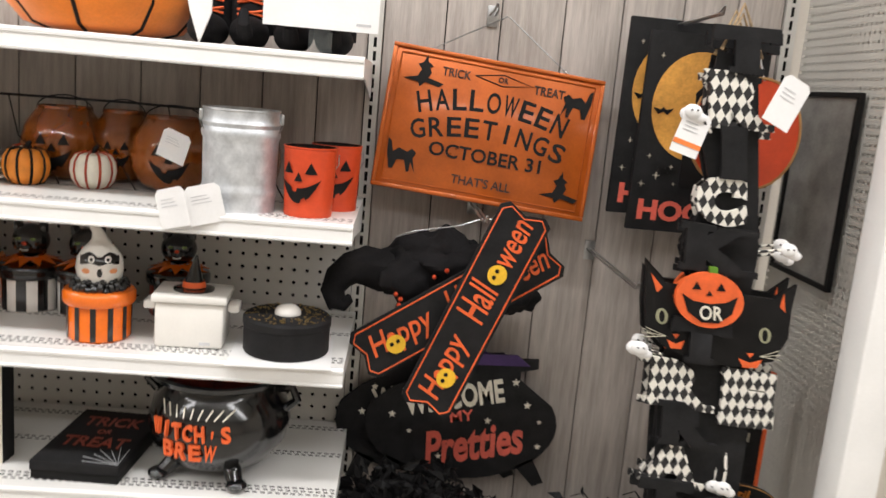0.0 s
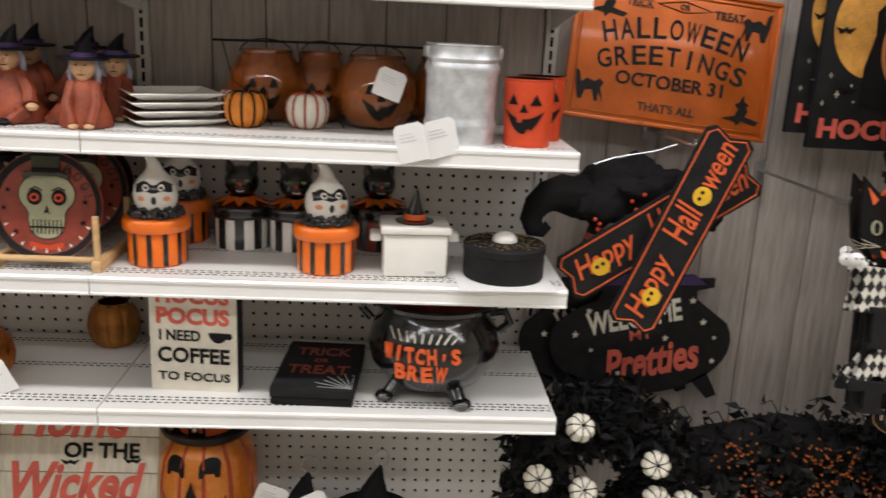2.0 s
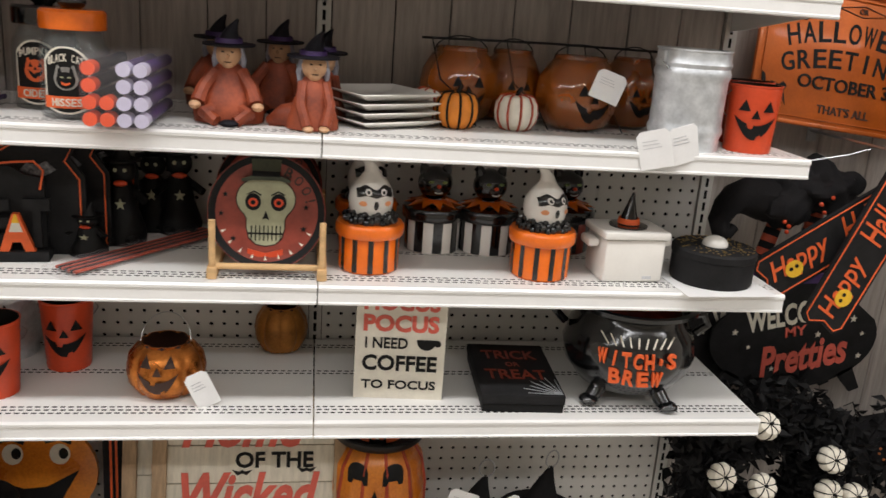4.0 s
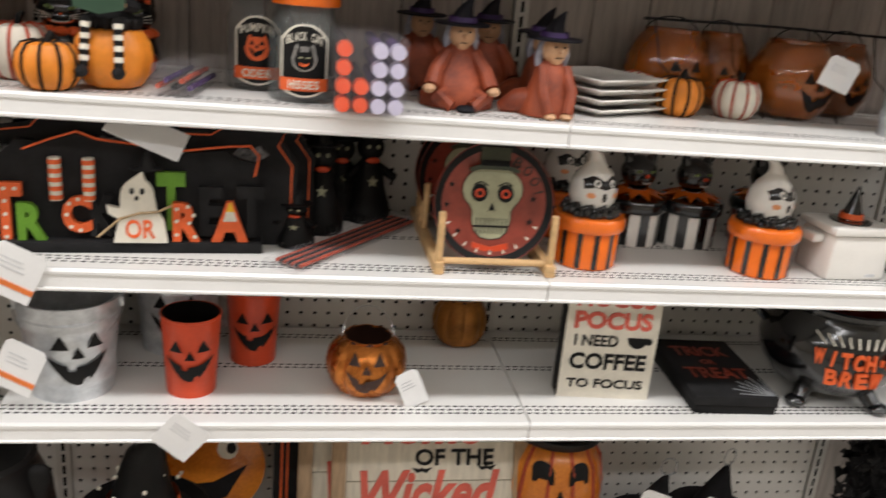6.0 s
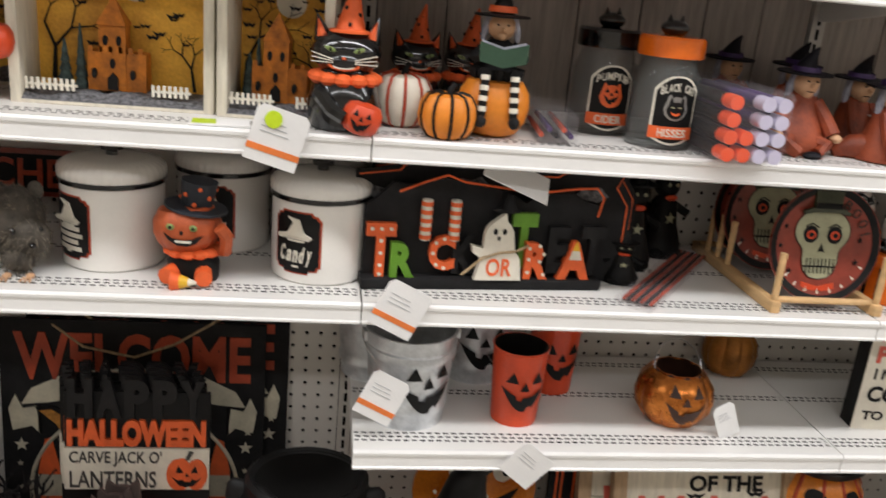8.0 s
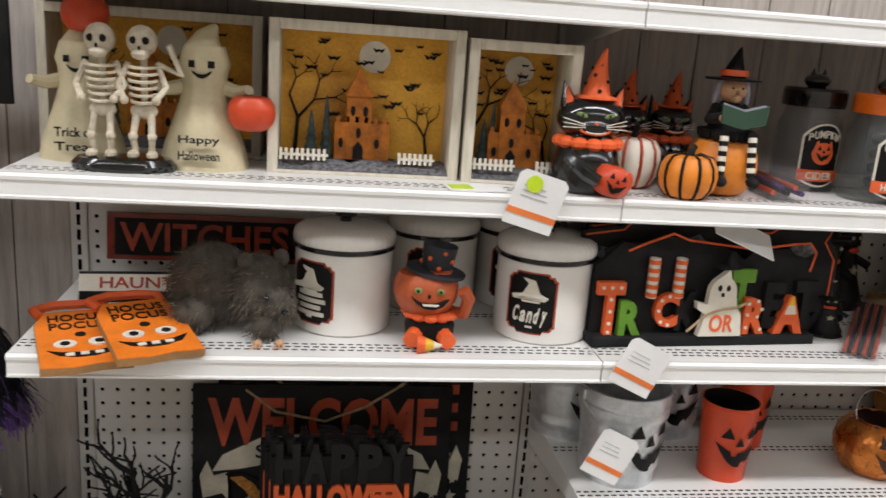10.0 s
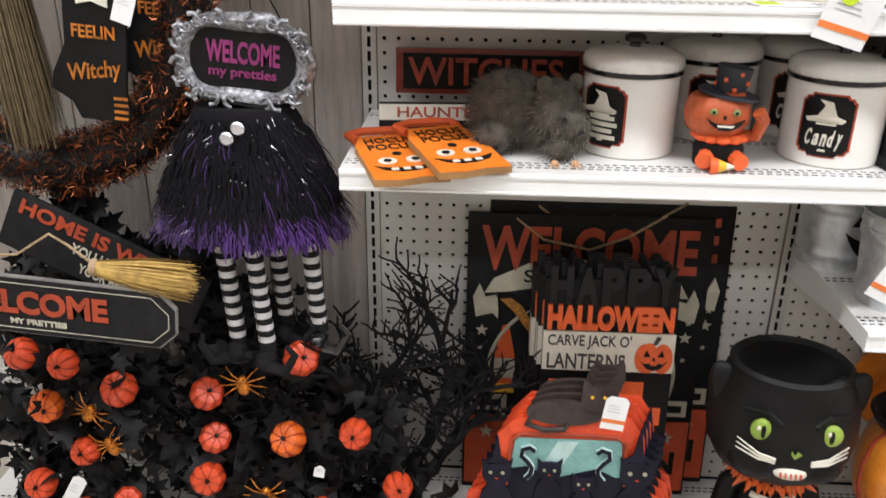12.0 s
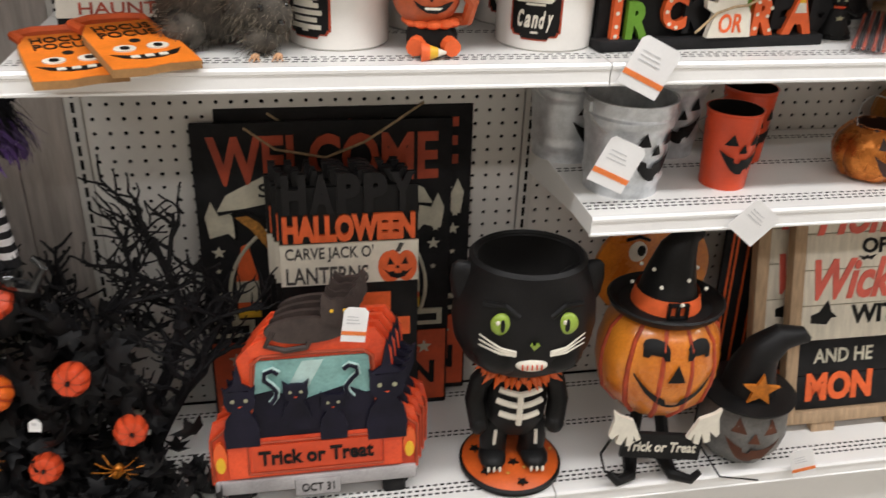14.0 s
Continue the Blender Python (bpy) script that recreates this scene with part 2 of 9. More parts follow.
def tube(pts, r, n=6, bm=None, taper=1.0):
    bm = bm or bmnew()
    pts = [Vector(p) for p in pts]
    rings, side = [], None
    for i, p in enumerate(pts):
        d = (pts[min(i + 1, len(pts) - 1)] - pts[max(i - 1, 0)]).normalized()
        if side is None:
            side = d.cross(Vector((0, 0, 1)) if abs(d.z) < 0.9 else Vector((1, 0, 0)))
        side = (side - d * side.dot(d)).normalized()
        up = side.cross(d)
        k = r * (1 + (taper - 1) * i / max(1, len(pts) - 1))
        rings.append([bm.verts.new(p + k * (math.cos(2 * math.pi * j / n) * side + math.sin(2 * math.pi * j / n) * up)) for j in range(n)])
    for a, b in zip(rings, rings[1:]):
        for j in range(n):
            bm.faces.new((a[j], a[(j + 1) % n], b[(j + 1) % n], b[j]))
    bm.faces.new(rings[0][::-1])
    bm.faces.new(rings[-1])
    return bm


def slab(pts, y0, y1, bm=None, m=None):
    """An outline (x, z) cut out of a board from y0 (front) to y1."""
    bm = bm or bmnew()
    m = m or Matrix()
    a = [bm.verts.new(m @ Vector((x, y0, z))) for x, z in pts]
    b = [bm.verts.new(m @ Vector((x, y1, z))) for x, z in pts]
    fs = [bm.faces.new(a), bm.faces.new(b[::-1])]
    n = len(pts)
    for i in range(n):
        fs.append(bm.faces.new((a[i], b[i], b[(i + 1) % n], a[(i + 1) % n])))
    bmesh.ops.recalc_face_normals(bm, faces=fs)
    return bm


def disc(cx, cz, rx, rz=None, n=20, a0=0.0, a1=360.0):
    rz = rz or rx
    return [(cx + rx * math.cos(radians(a0 + (a1 - a0) * i / n)), cz + rz * math.sin(radians(a0 + (a1 - a0) * i / n))) for i in range(n if a1 - a0 >= 360 else n + 1)]


def star(cx, cz, r, k=5, inner=0.42, turn=90):
    return [(cx + (r if i % 2 == 0 else r * inner) * math.cos(radians(turn + 180 * i / k)), cz + (r if i % 2 == 0 else r * inner) * math.sin(radians(turn + 180 * i / k))) for i in range(2 * k)]


GLYPHS = {}


def word(body, w, h, cx=0.0, cz=0.0, y=0.0, depth=0.0015, turn=0.0, bold=0.015, shear=0.0, bm=None, m=None):
    """Letters that fill w x h, centred on (cx, cz), their backs at y."""
    key = (body, bold, shear)
    if key not in GLYPHS:
        cu = bpy.data.curves.new("letters", "FONT")
        cu.body, cu.extrude, cu.offset, cu.shear, cu.resolution_u = body, 0.5, bold, shear, 3
        ob = bpy.data.objects.new("letters", cu)
        scene.collection.objects.link(ob)
        bpy.context.view_layer.update()
        GLYPHS[key] = bpy.data.meshes.new_from_object(ob.evaluated_get(bpy.context.evaluated_depsgraph_get()))
        bpy.data.objects.remove(ob)
    tmp = bmnew()
    tmp.from_mesh(GLYPHS[key])
    xs, ys = [v.co.x for v in tmp.verts], [v.co.y for v in tmp.verts]
    sx, sy = w / (max(xs) - min(xs)), h / (max(ys) - min(ys))
    mid = Vector(((max(xs) + min(xs)) / 2, (max(ys) + min(ys)) / 2, 0))
    t = Matrix.Translation((cx, y - depth / 2, cz)) @ Matrix.Rotation(radians(-turn), 4, "Y") @ Matrix.Rotation(radians(90), 4, "X") @ Matrix.Diagonal((sx, sy, depth, 1)) @ Matrix.Translation(-mid)
    if m is not None:
        t = m @ t
    bmesh.ops.transform(tmp, matrix=t, verts=tmp.verts)
    if bm is None:
        return tmp
    me = bpy.data.meshes.new("tmp")
    tmp.to_mesh(me)
    tmp.free()
    bm.from_mesh(me)
    bpy.data.meshes.remove(me)
    return bm


def arc_word(body, w, h, cx, cz, sag, y, bm=None):
    """A word whose letters ride an arch of height sag."""
    bm = bm or bmnew()
    n = len(body)
    for i, ch in enumerate(body):
        u = (i + 0.5) / n * 2 - 1
        if ch != " ":
            word(ch, w / n * (0.2 if ch == "I" else 0.4 if ch == "1" else 0.82), h, cx + u * w / 2, cz + sag * (1 - u * u), y, turn=-math.degrees(math.atan(4 * sag * u / w)), bm=bm)
    return bm


def wrap_word(body, w, h, r, z, turn=0.0, bm=None, depth=0.0015, sag=0.0, bold=0.015, shear=0.0):
    """Letters set one by one round a cylinder of radius r."""
    bm = bm or bmnew()
    wide = [0.4 if c in "Iil'1tj" else 1.25 if c in "MWmw" else 1.0 for c in body]
    total, run = sum(wide), 0.0
    for c, k in zip(body, wide):
        u = (run + k / 2) / total - 0.5
        run += k
        if c != " ":
            tall = h if (c.isupper() or c in "dtlhkbfy'") else h * 0.74
            word(c, w * k / total * (0.5 if c in "Iil'" else 0.86), tall, 0, z + sag * (1 - 4 * u * u) - (h - tall) / 2 - (h * 0.2 if c == "y" else 0), -r, depth, bold=bold, shear=shear, bm=bm, m=Matrix.Rotation(radians(turn) + u * w / r, 4, "Z"))
    return bm


def radius_at(profile, v):
    for (r0, z0), (r1, z1) in zip(profile, profile[1:]):
        if z0 <= v <= z1 and z1 > z0:
            return r0 + (r1 - r0) * (v - z0) / (z1 - z0)
    return profile[-1][0]


def on_turned(profile, u, v, proud=0.0015):
    r = radius_at(profile, v) + proud
    return Vector((u, -math.sqrt(max(r * r - u * u, 1e-6)), v))


def painted(profile, us, top, bot, bm=None, turn=0.0, proud=0.0015):
    """A painted patch on a turned form, between two curves over u."""
    bm = bm or bmnew()
    rot = Matrix.Rotation(radians(turn), 4, "Z")
    rows = []
    for u in us:
        t, b = top(u), bot(u)
        rows.append([bm.verts.new(rot @ on_turned(profile, u, b + (t - b) * k / 3, proud)) for k in range(4)])
    for a, b in zip(rows, rows[1:]):
        for k in range(3):
            bm.faces.new((a[k], b[k], b[k + 1], a[k + 1]))
    return bm


def span(a, b, n=10):
    return [a + (b - a) * i / n for i in range(n + 1)]


def jack_face(profile, zc, w, turn=0.0, bm=None, proud=0.0015):
    """Two triangle eyes, a nose and a toothed grin of width w."""
    bm = bm or bmnew()
    e = w * 0.21
    for s in (-1, 1):
        c = s * w * 0.27
        painted(profile, span(c - e * 0.62, c + e * 0.62, 6), lambda u: zc + w * 0.2 + e * 1.25 * (1 - abs(u - c) / (e * 0.62)) + 1e-4, lambda u: zc + w * 0.2, bm, turn, proud)
    painted(profile, span(-e * 0.5, e * 0.5, 6), lambda u: zc + w * 0.03 + e * (1 - abs(u) / (e * 0.5)) + 1e-4, lambda u: zc + w * 0.03, bm, turn, proud)
    hw = w * 0.46

    def top(u):
        q = (u / hw) ** 2
        return zc - w * 0.12 + w * 0.2 * q - (w * 0.09 if abs(u + w * 0.1) < w * 0.055 else 0)

    def bot(u):
        q = (u / hw) ** 2
        return zc - w * 0.46 + w * 0.53 * q + (w * 0.08 if abs(u - w * 0.12) < w * 0.05 else 0)
    painted(profile, span(-hw, hw, 36), top, lambda u: min(bot(u), top(u) - 1e-4), bm, turn, proud)
    return bm


def at(x, y, z, turn=0.0, tilt=0.0, roll=0.0):
    return pose(x, y, z, tilt, roll, turn)

# ---- the setting ----
W, BACK = 0.914, 0.41
Z0, Z1, Z2, Z3, ZB = 1.674, 1.380, 1.110, 0.838, 0.20
PITCH = 0.0294


def plain(name, bm, material, label, category="wall"):
    ob = new(name, mesh_of(name, bm, [material]))
    return tagged(ob, label, category, kind="structure")


plain("floor", box(-6, 6, -5, 0.6, -0.05, 0), FLOOR, "pale grey polished store floor", "floor")
plain("ceiling", box(-6, 6, -5, 0.6, 3.4, 3.5), CEIL, "white store ceiling board", "ceiling")
plain("wall_north", box(-6, 6, 0.46, 0.56, 0, 3.4), PAINT, "plain wall behind the shelving")
plain("wall_south", box(-6, 6, -5.1, -5, 0, 3.4), PAINT, "plain far wall across the aisle")
plain("wall_west", box(-6.1, -6, -5, 0.56, 0, 3.4), PAINT, "plain side wall")
plain("wall_east", box(6, 6.1, -5, 0.56, 0, 3.4), PAINT, "plain side wall")


def pegboard(name, x0, x1, z0, z1):
    nx, nz = round((x1 - x0) / PITCH), round((z1 - z0) / PITCH)
    px, pz = (x1 - x0) / nx, (z1 - z0) / nz
    vs, fs = [], []
    hr, dep = 0.0044, 0.003
    for i in range(nx):
        for k in range(nz):
            cx, cz, o = x0 + (i + 0.5) * px, z0 + (k + 0.5) * pz, len(vs)
            for sx, sz in ((-1, -1), (1, -1), (1, 1), (-1, 1)):
                vs.append((cx + sx * px / 2, BACK, cz + sz * pz / 2))
            for dy in (0, dep):
                for j in range(8):
                    a = radians(-112.5 + 45 * j)
                    vs.append((cx + hr * math.cos(a), BACK + dy, cz + hr * math.sin(a)))
            for q in range(4):
                h0, h1, h2 = o + 4 + 2 * q, o + 4 + (2 * q + 1) % 8, o + 4 + (2 * q + 2) % 8
                fs.append((o + q, o + (q + 1) % 4, h1, h0))
                fs.append((o + (q + 1) % 4, h2, h1))
            for j in range(8):
                fs.append((o + 4 + j, o + 4 + (j + 1) % 8, o + 12 + (j + 1) % 8, o + 12 + j))
    me = bpy.data.meshes.new(name)
    me.from_pydata(vs, [], fs)
    me.materials.append(PEG)
    return tagged(new(name, me), "cream pegboard back panel with rows of round holes", "pegboard", kind="structure")


for k in (-2, -1, 0):
    pegboard("pegboard_panel", k * W + 0.016, (k + 1) * W - 0.016, ZB, Z1 - 0.02)
# black sheet gives the pegboard holes their shade by colour
plain("board_backing", box(-2 * W, W, BACK + 0.012, BACK + 0.03, 0, Z1), VOID, "black sheet standing for the shade behind the pegboard")


def upright(x, z0, z1):
    """A slotted steel upright."""
    bm = bmnew()
    hw, sw, sh = 0.0145, 0.0035, 0.0105
    n = int((z1 - z0) / PITCH)
    y = BACK - 0.008
    for i in range(n):
        a, b = z0 + i * PITCH, z0 + (i + 1) * PITCH
        c = (a + b) / 2
        for q in (((-hw, a), (hw, a), (hw, c - sh), (-hw, c - sh)), ((-hw, c + sh), (hw, c + sh), (hw, b), (-hw, b)), ((-hw, c - sh), (-sw, c - sh), (-sw, c + sh), (-hw, c + sh)), ((sw, c - sh), (hw, c - sh), (hw, c + sh), (sw, c + sh))):
            bm.faces.new([bm.verts.new((x + u, y, v)) for u, v in q])
    for s in (-1, 1):
        bm.faces.new([bm.verts.new(p) for p in ((x + s * hw, y, z0), (x + s * hw, y + 0.03, z0), (x + s * hw, y + 0.03, z1), (x + s * hw, y, z1))])
    bmesh.ops.remove_doubles(bm, verts=bm.verts, dist=1e-5)
    ob = plain("shelf_upright", bm, POST, "cream slotted steel shelving upright", "upright")
    # black strip as the shade inside the upright's slots
    part("slot_backing", box(x - 0.012, x + 0.012, y + 0.012, y + 0.016, z0, z1), VOID, ob)
    return ob


for k in (-3, -2, -1, 0, 1, 2):
    upright(k * W, 0.0, 2.3)


# greywashed planks: the hanging bays and the back of the top shelf row
def plank_run(name, x0, x1, z0, z1, label, y=BACK):
    wall = thing(name, label, "wall", Matrix(), kind="structure")
    x, i = x0, 0
    meshes = {}
    widths = (0.135, 0.12, 0.14, 0.128)
    while x < x1 - 0.02:
        w = min(widths[i % 4], x1 - x)
        key = round(w, 4)
        if key not in meshes:
            meshes[key] = mesh_of("plank", box(0.0012, w - 0.0012, 0, 0.012, z0, z1, 0.002), [PLANK])
        ob = new("plank", meshes[key])
        ob.parent = wall
        ob.location = (x, y, 0)
        x += w
        i += 1
    # shade in the plank gaps comes from this added black sheet
    plain("plank_backing", box(x0, x1, y + 0.013, y + 0.03, z0, z1), VOID, "black sheet standing for the shade between the planks")


plank_run("wall_plank_east", W + 0.016, 2 * W - 0.016, ZB, 2.3, "greywashed vertical plank back panel")
plank_run("wall_plank_west", -3 * W + 0.016, -2 * W - 0.016, ZB, 2.3, "greywashed vertical plank back panel")
for k in (-2, -1, 0):
    plank_run("wall_plank_top", k * W + 0.016, (k + 1) * W - 0.016, Z1 - 0.015, 2.3, "greywashed vertical plank back panel", BACK + 0.002)


# ---- shelves ----
def shelf_deck(depth):
    """Steel deck, 0.906 wide, with bands of small slots."""
    bm = bmnew()
    x0, x1 = 0.0015, 0.9125
    bands = [(0.028, 3), (0.205, 2), (0.345, 2)]
    p, row, hw, hd = (x1 - x0) / 62, 0.0125, 0.0047, 0.0025
    y = 0.006

    def quad(a, b, c, d):
        bm.faces.new([bm.verts.new((u, v, 0)) for u, v in ((a, c), (b, c), (b, d), (a, d))])
    for y0, n in bands:
        if y0 + n * row > depth:
            break
        quad(x0, x1, y, y0)
        for r in range(n):
            a, b = y0 + r * row, y0 + (r + 1) * row
            c = (a + b) / 2
            for i in range(62):
                u, v = x0 + i * p, x0 + (i + 1) * p
                m = (u + v) / 2 + (p * 0.12 if r % 2 else -p * 0.12)
                quad(u, v, a, c - hd)
                quad(u, v, c + hd, b)
                quad(u, m - hw, c - hd, c + hd)
                quad(m + hw, v, c - hd, c + hd)
        y = y0 + n * row
    quad(x0, x1, y, depth)
    return bm


def shelf_unit(name, label, m, depth=0.40):
    s = thing(name, label, "shelf", m, group="store shelves")
    part("deck", shelf_deck(depth), SHELF, s)
    # added black sheet: paints the shade seen through the deck slots
    part("deck_core", box(0.006, 0.908, 0.01, depth - 0.002, -0.023, -0.012), VOID, s, "black sheet standing for the shade under the slots")
    part("underside", box(0.006, 0.908, 0.008, depth, -0.03, -0.024), SHELF, s)
    prof = [(0.008, 0.0), (0.001, 0.0005), (-0.003, -0.004), (-0.0025, -0.009), (0.0, -0.0105), (0.0, -0.031), (-0.0025, -0.033), (-0.002, -0.0365), (0.004, -0.039), (0.008, -0.039)]
    bm = bmnew()
    a = [bm.verts.new((0.0012, y, z)) for y, z in prof]
    b = [bm.verts.new((0.9128, y, z)) for y, z in prof]
    for i in range(len(prof)):
        j = (i + 1) % len(prof)
        bm.faces.new((a[i], a[j], b[j], b[i]))
    bm.faces.new(a)
    bm.faces.new(b[::-1])
    bmesh.ops.recalc_face_normals(bm, faces=bm.faces)
    part("price_channel", bm, LIP, s, "white plastic price channel")
    for x in (0.0015, 0.9095):
        part("side_bracket", slab([(0.008, -0.0005), (depth, -0.0005), (depth, -0.075), (depth - 0.06, -0.07), (0.1, -0.038), (0.008, -0.036)], x, x + 0.003, m=Matrix.Rotation(radians(90), 4, "Z") @ Matrix.Diagonal((1, -1, 1, 1))), SHELF, s)
    return s


first = shelf_unit("shelf", "white steel shelf with slotted deck and price channel", at(-2 * W, 0, Z2))
for k, z in [(-2, Z1), (-2, Z0), (-2, ZB), (-1, Z0), (-1, Z1), (-1, Z2), (-1, Z3), (-1, ZB), (0, Z0), (0, Z1), (0, Z2), (0, Z3), (0, ZB), (1, ZB), (-3, ZB)]:
    copy_thing(first, at(k * W, 0, z))
for k in (-3, -2, -1, 0, 1):
    plain("kick_plate", box(k * W + 0.003, (k + 1) * W - 0.003, 0.03, 0.04, 0, ZB - 0.03), SHELF, "white steel kick plate", "trim")

# end panel of the run, with its front post
end = thing("end_panel", "pale grey perforated steel end panel with a white post", "panel", at(1.865, 0, 0), kind="structure")
bm = bmnew()
for i in range(26):
    for k in range(80):
        y0, z0, q = -0.05 + i * 0.0175, 0.75 + k * 0.0175, 0.00875
        c, r = Vector((0, y0 + q, z0 + q)), 0.003
        o = [bm.verts.new(c + Vector((0, a * q, b * q))) for a, b in ((-1, -1), (1, -1), (1, 1), (-1, 1))]
        h = [bm.verts.new(c + Vector((0, a * r, b * r))) for a, b in ((-1, -1), (1, -1), (1, 1), (-1, 1))]
        for j in range(4):
            bm.faces.new((o[j], h[j], h[(j + 1) % 4], o[(j + 1) % 4]))
part("perforated_sheet", bm, PANEL, end)
part("sheet_backing", box(0.006, 0.02, -0.05, 0.405, 0.0, 2.3), PANEL, end)
part("lower_sheet", box(-0.001, 0.005, -0.05, 0.405, 0.0, 0.75), PANEL, end)
part("front_post", box(-0.055, 0.02, -0.13, -0.052, 0.0, 2.3, 0.006), LIP, end, "white enamelled front post")

# ---- small kinds of things ----
def price_tag(m, w=0.075, h=0.085, stripe=True, label="white paper price tag with an orange stripe", lines=3):
    t = thing("price_tag", label, "tag", m, group="price tags")
    part("card", slab([(-w / 2, -h / 2), (w / 2, -h / 2), (w / 2, h / 2 - 0.008), (w / 2 - 0.008, h / 2), (-w / 2 + 0.008, h / 2), (-w / 2, h / 2 - 0.008)], 0, 0.0012), PAPER, t)
    bm = bmnew()
    for i in range(lines):
        z = h * 0.22 - i * h * 0.09
        box(-w * 0.34, w * (0.1 + 0.05 * (i % 3)), -0.0008, -0.0002, z, z + h * 0.018, bm=bm)
    part("print", bm, INK, t)
    if stripe:
        part("stripe", box(-w / 2, w / 2, -0.001, -0.0003, -h * 0.3, -h * 0.19), REDINK, t)
    return t


PUMP = [(0.0, 0.0), (0.45, 0.0), (0.72, 0.07), (0.92, 0.26), (1.0, 0.5), (0.95, 0.76), (0.76, 0.95), (0.45, 1.0), (0.18, 0.95), (0.0, 0.93)]


def scaled(prof, r, h):
    return [(a * r, b * h) for a, b in prof]


def meridians(prof, n, r, bm=None, start=0.0):
    """Painted lines down the grooves of a turned form."""
    bm = bm or bmnew()
    for i in range(n):
        a = 2 * math.pi * i / n + start
        tube([(q * 0.945 * math.sin(a), -q * 0.945 * math.cos(a), z) for q, z in prof[1:-1]], r, 5, bm)
    return bm


def small_pumpkin(label, m, r, h, skin, line, ribs=10):
    t = thing("pumpkin", label, "pumpkin", m, group="small decorative pumpkins")
    pr = scaled(PUMP, r, h)
    part("body", lathe(pr, 60, ribs=ribs, depth=0.09), skin, t)
    part("groove_paint", meridians(pr, ribs, r * 0.058), line, t)
    part("stem", tube([(0, 0, h * 0.9), (0.002, 0, h * 1.08), (0.008, 0.002, h * 1.2)], r * 0.13, 7, taper=0.7), BLACK, t, "short black stem")
    return t


def cup_profile(r0, r1, h):
    return [(r0, 0.0), (r0 * 1.02, h * 0.03), (r1, h * 0.97), (r1 * 1.02, h)]


def jack_tin(m, r0, r1, h, label, turn=0.0, group="red jack-o'-lantern tins"):
    t = thing("jack_lantern_tin", label, "tin cup", m, group=group)
    pr = cup_profile(r0, r1, h)
    bm = bmnew()
    prof = [(0, 0.002), (r0 * 0.97, 0.002), (r0, 0.0)]
    for i in range(1, 15):
        z = h * i / 15
        r = r0 + (r1 - r0) * i / 15
        prof += [(r + 0.0006, z), (r - 0.0003, z + h / 30)]
    prof += [(r1 * 1.03, h * 0.985), (r1 * 1.03, h), (r1 * 0.97, h)]
    lathe(prof, 40, bm)
    part("wall", bm, OPAINT, t)
    part("lining", lathe([(r1 * 0.965, h), (r0 * 0.95, 0.006), (0, 0.006)], 40), VOID, t, "dark inside")
    part("painted_face", jack_face(pr, h * 0.5, r1 * 1.66, turn, proud=0.0022), BLACK, t, "black jack-o'-lantern face")
    part("wire_handle", tube([(-r1 - 0.003, 0, h * 0.9)] + [((r1 + 0.008) * math.cos(radians(180 - a)), 0.02 + 0.028 * math.sin(radians(a)), h * 0.9 - 0.06 * math.sin(radians(a))) for a in range(20, 180, 20)] + [(r1 + 0.003, 0, h * 0.9)], 0.0012, 5), WIRE, t)
    return t


def pail(m, r0, r1, h, label, face=True, turn=0.0):
    t = thing("galvanised_pail", label, "pail", m, group="galvanised pails")
    prof = [(0, 0.002), (r0, 0.002), (r0 * 1.01, 0.0)]
    for i in range(25):
        q = i / 24
        r = r0 + (r1 - r0) * q + (0.0032 if i in (4, 5, 18, 19, 21) else 0)
        prof.append((r, h * (0.01 + 0.97 * q)))
    prof += [(r1 * 1.03, h * 0.985), (r1 * 1.03, h), (r1 * 0.97, h)]
    part("wall", lathe(prof, 48), GALV, t)
    part("lining", lathe([(r1 * 0.97, h), (r0 * 0.97, 0.006), (0, 0.006)], 48), GALV, t)
    if face:
        part("painted_face", jack_face(cup_profile(r0, r1, h), h * 0.47, r1 * 1.25, turn, proud=0.0025), BLACK, t, "black jack-o'-lantern face")
    for s in (-1, 1):
        part("handle_ear", box(s * (r1 + 0.003) - 0.004, s * (r1 + 0.003) + 0.004, -0.012, 0.012, h * 0.86, h * 0.97, 0.002), GALV, t)
    part("wire_handle", tube([((r1 + 0.006) * math.cos(radians(180 - a)), -0.5 * r1 * math.sin(radians(a)) - 0.25 * r1 * math.sin(radians(a)), h * 0.9 - 0.55 * r1 * math.sin(radians(a)) * 1.2) for a in range(0, 181, 12)], 0.0016, 6), WIRE, t)
    return t


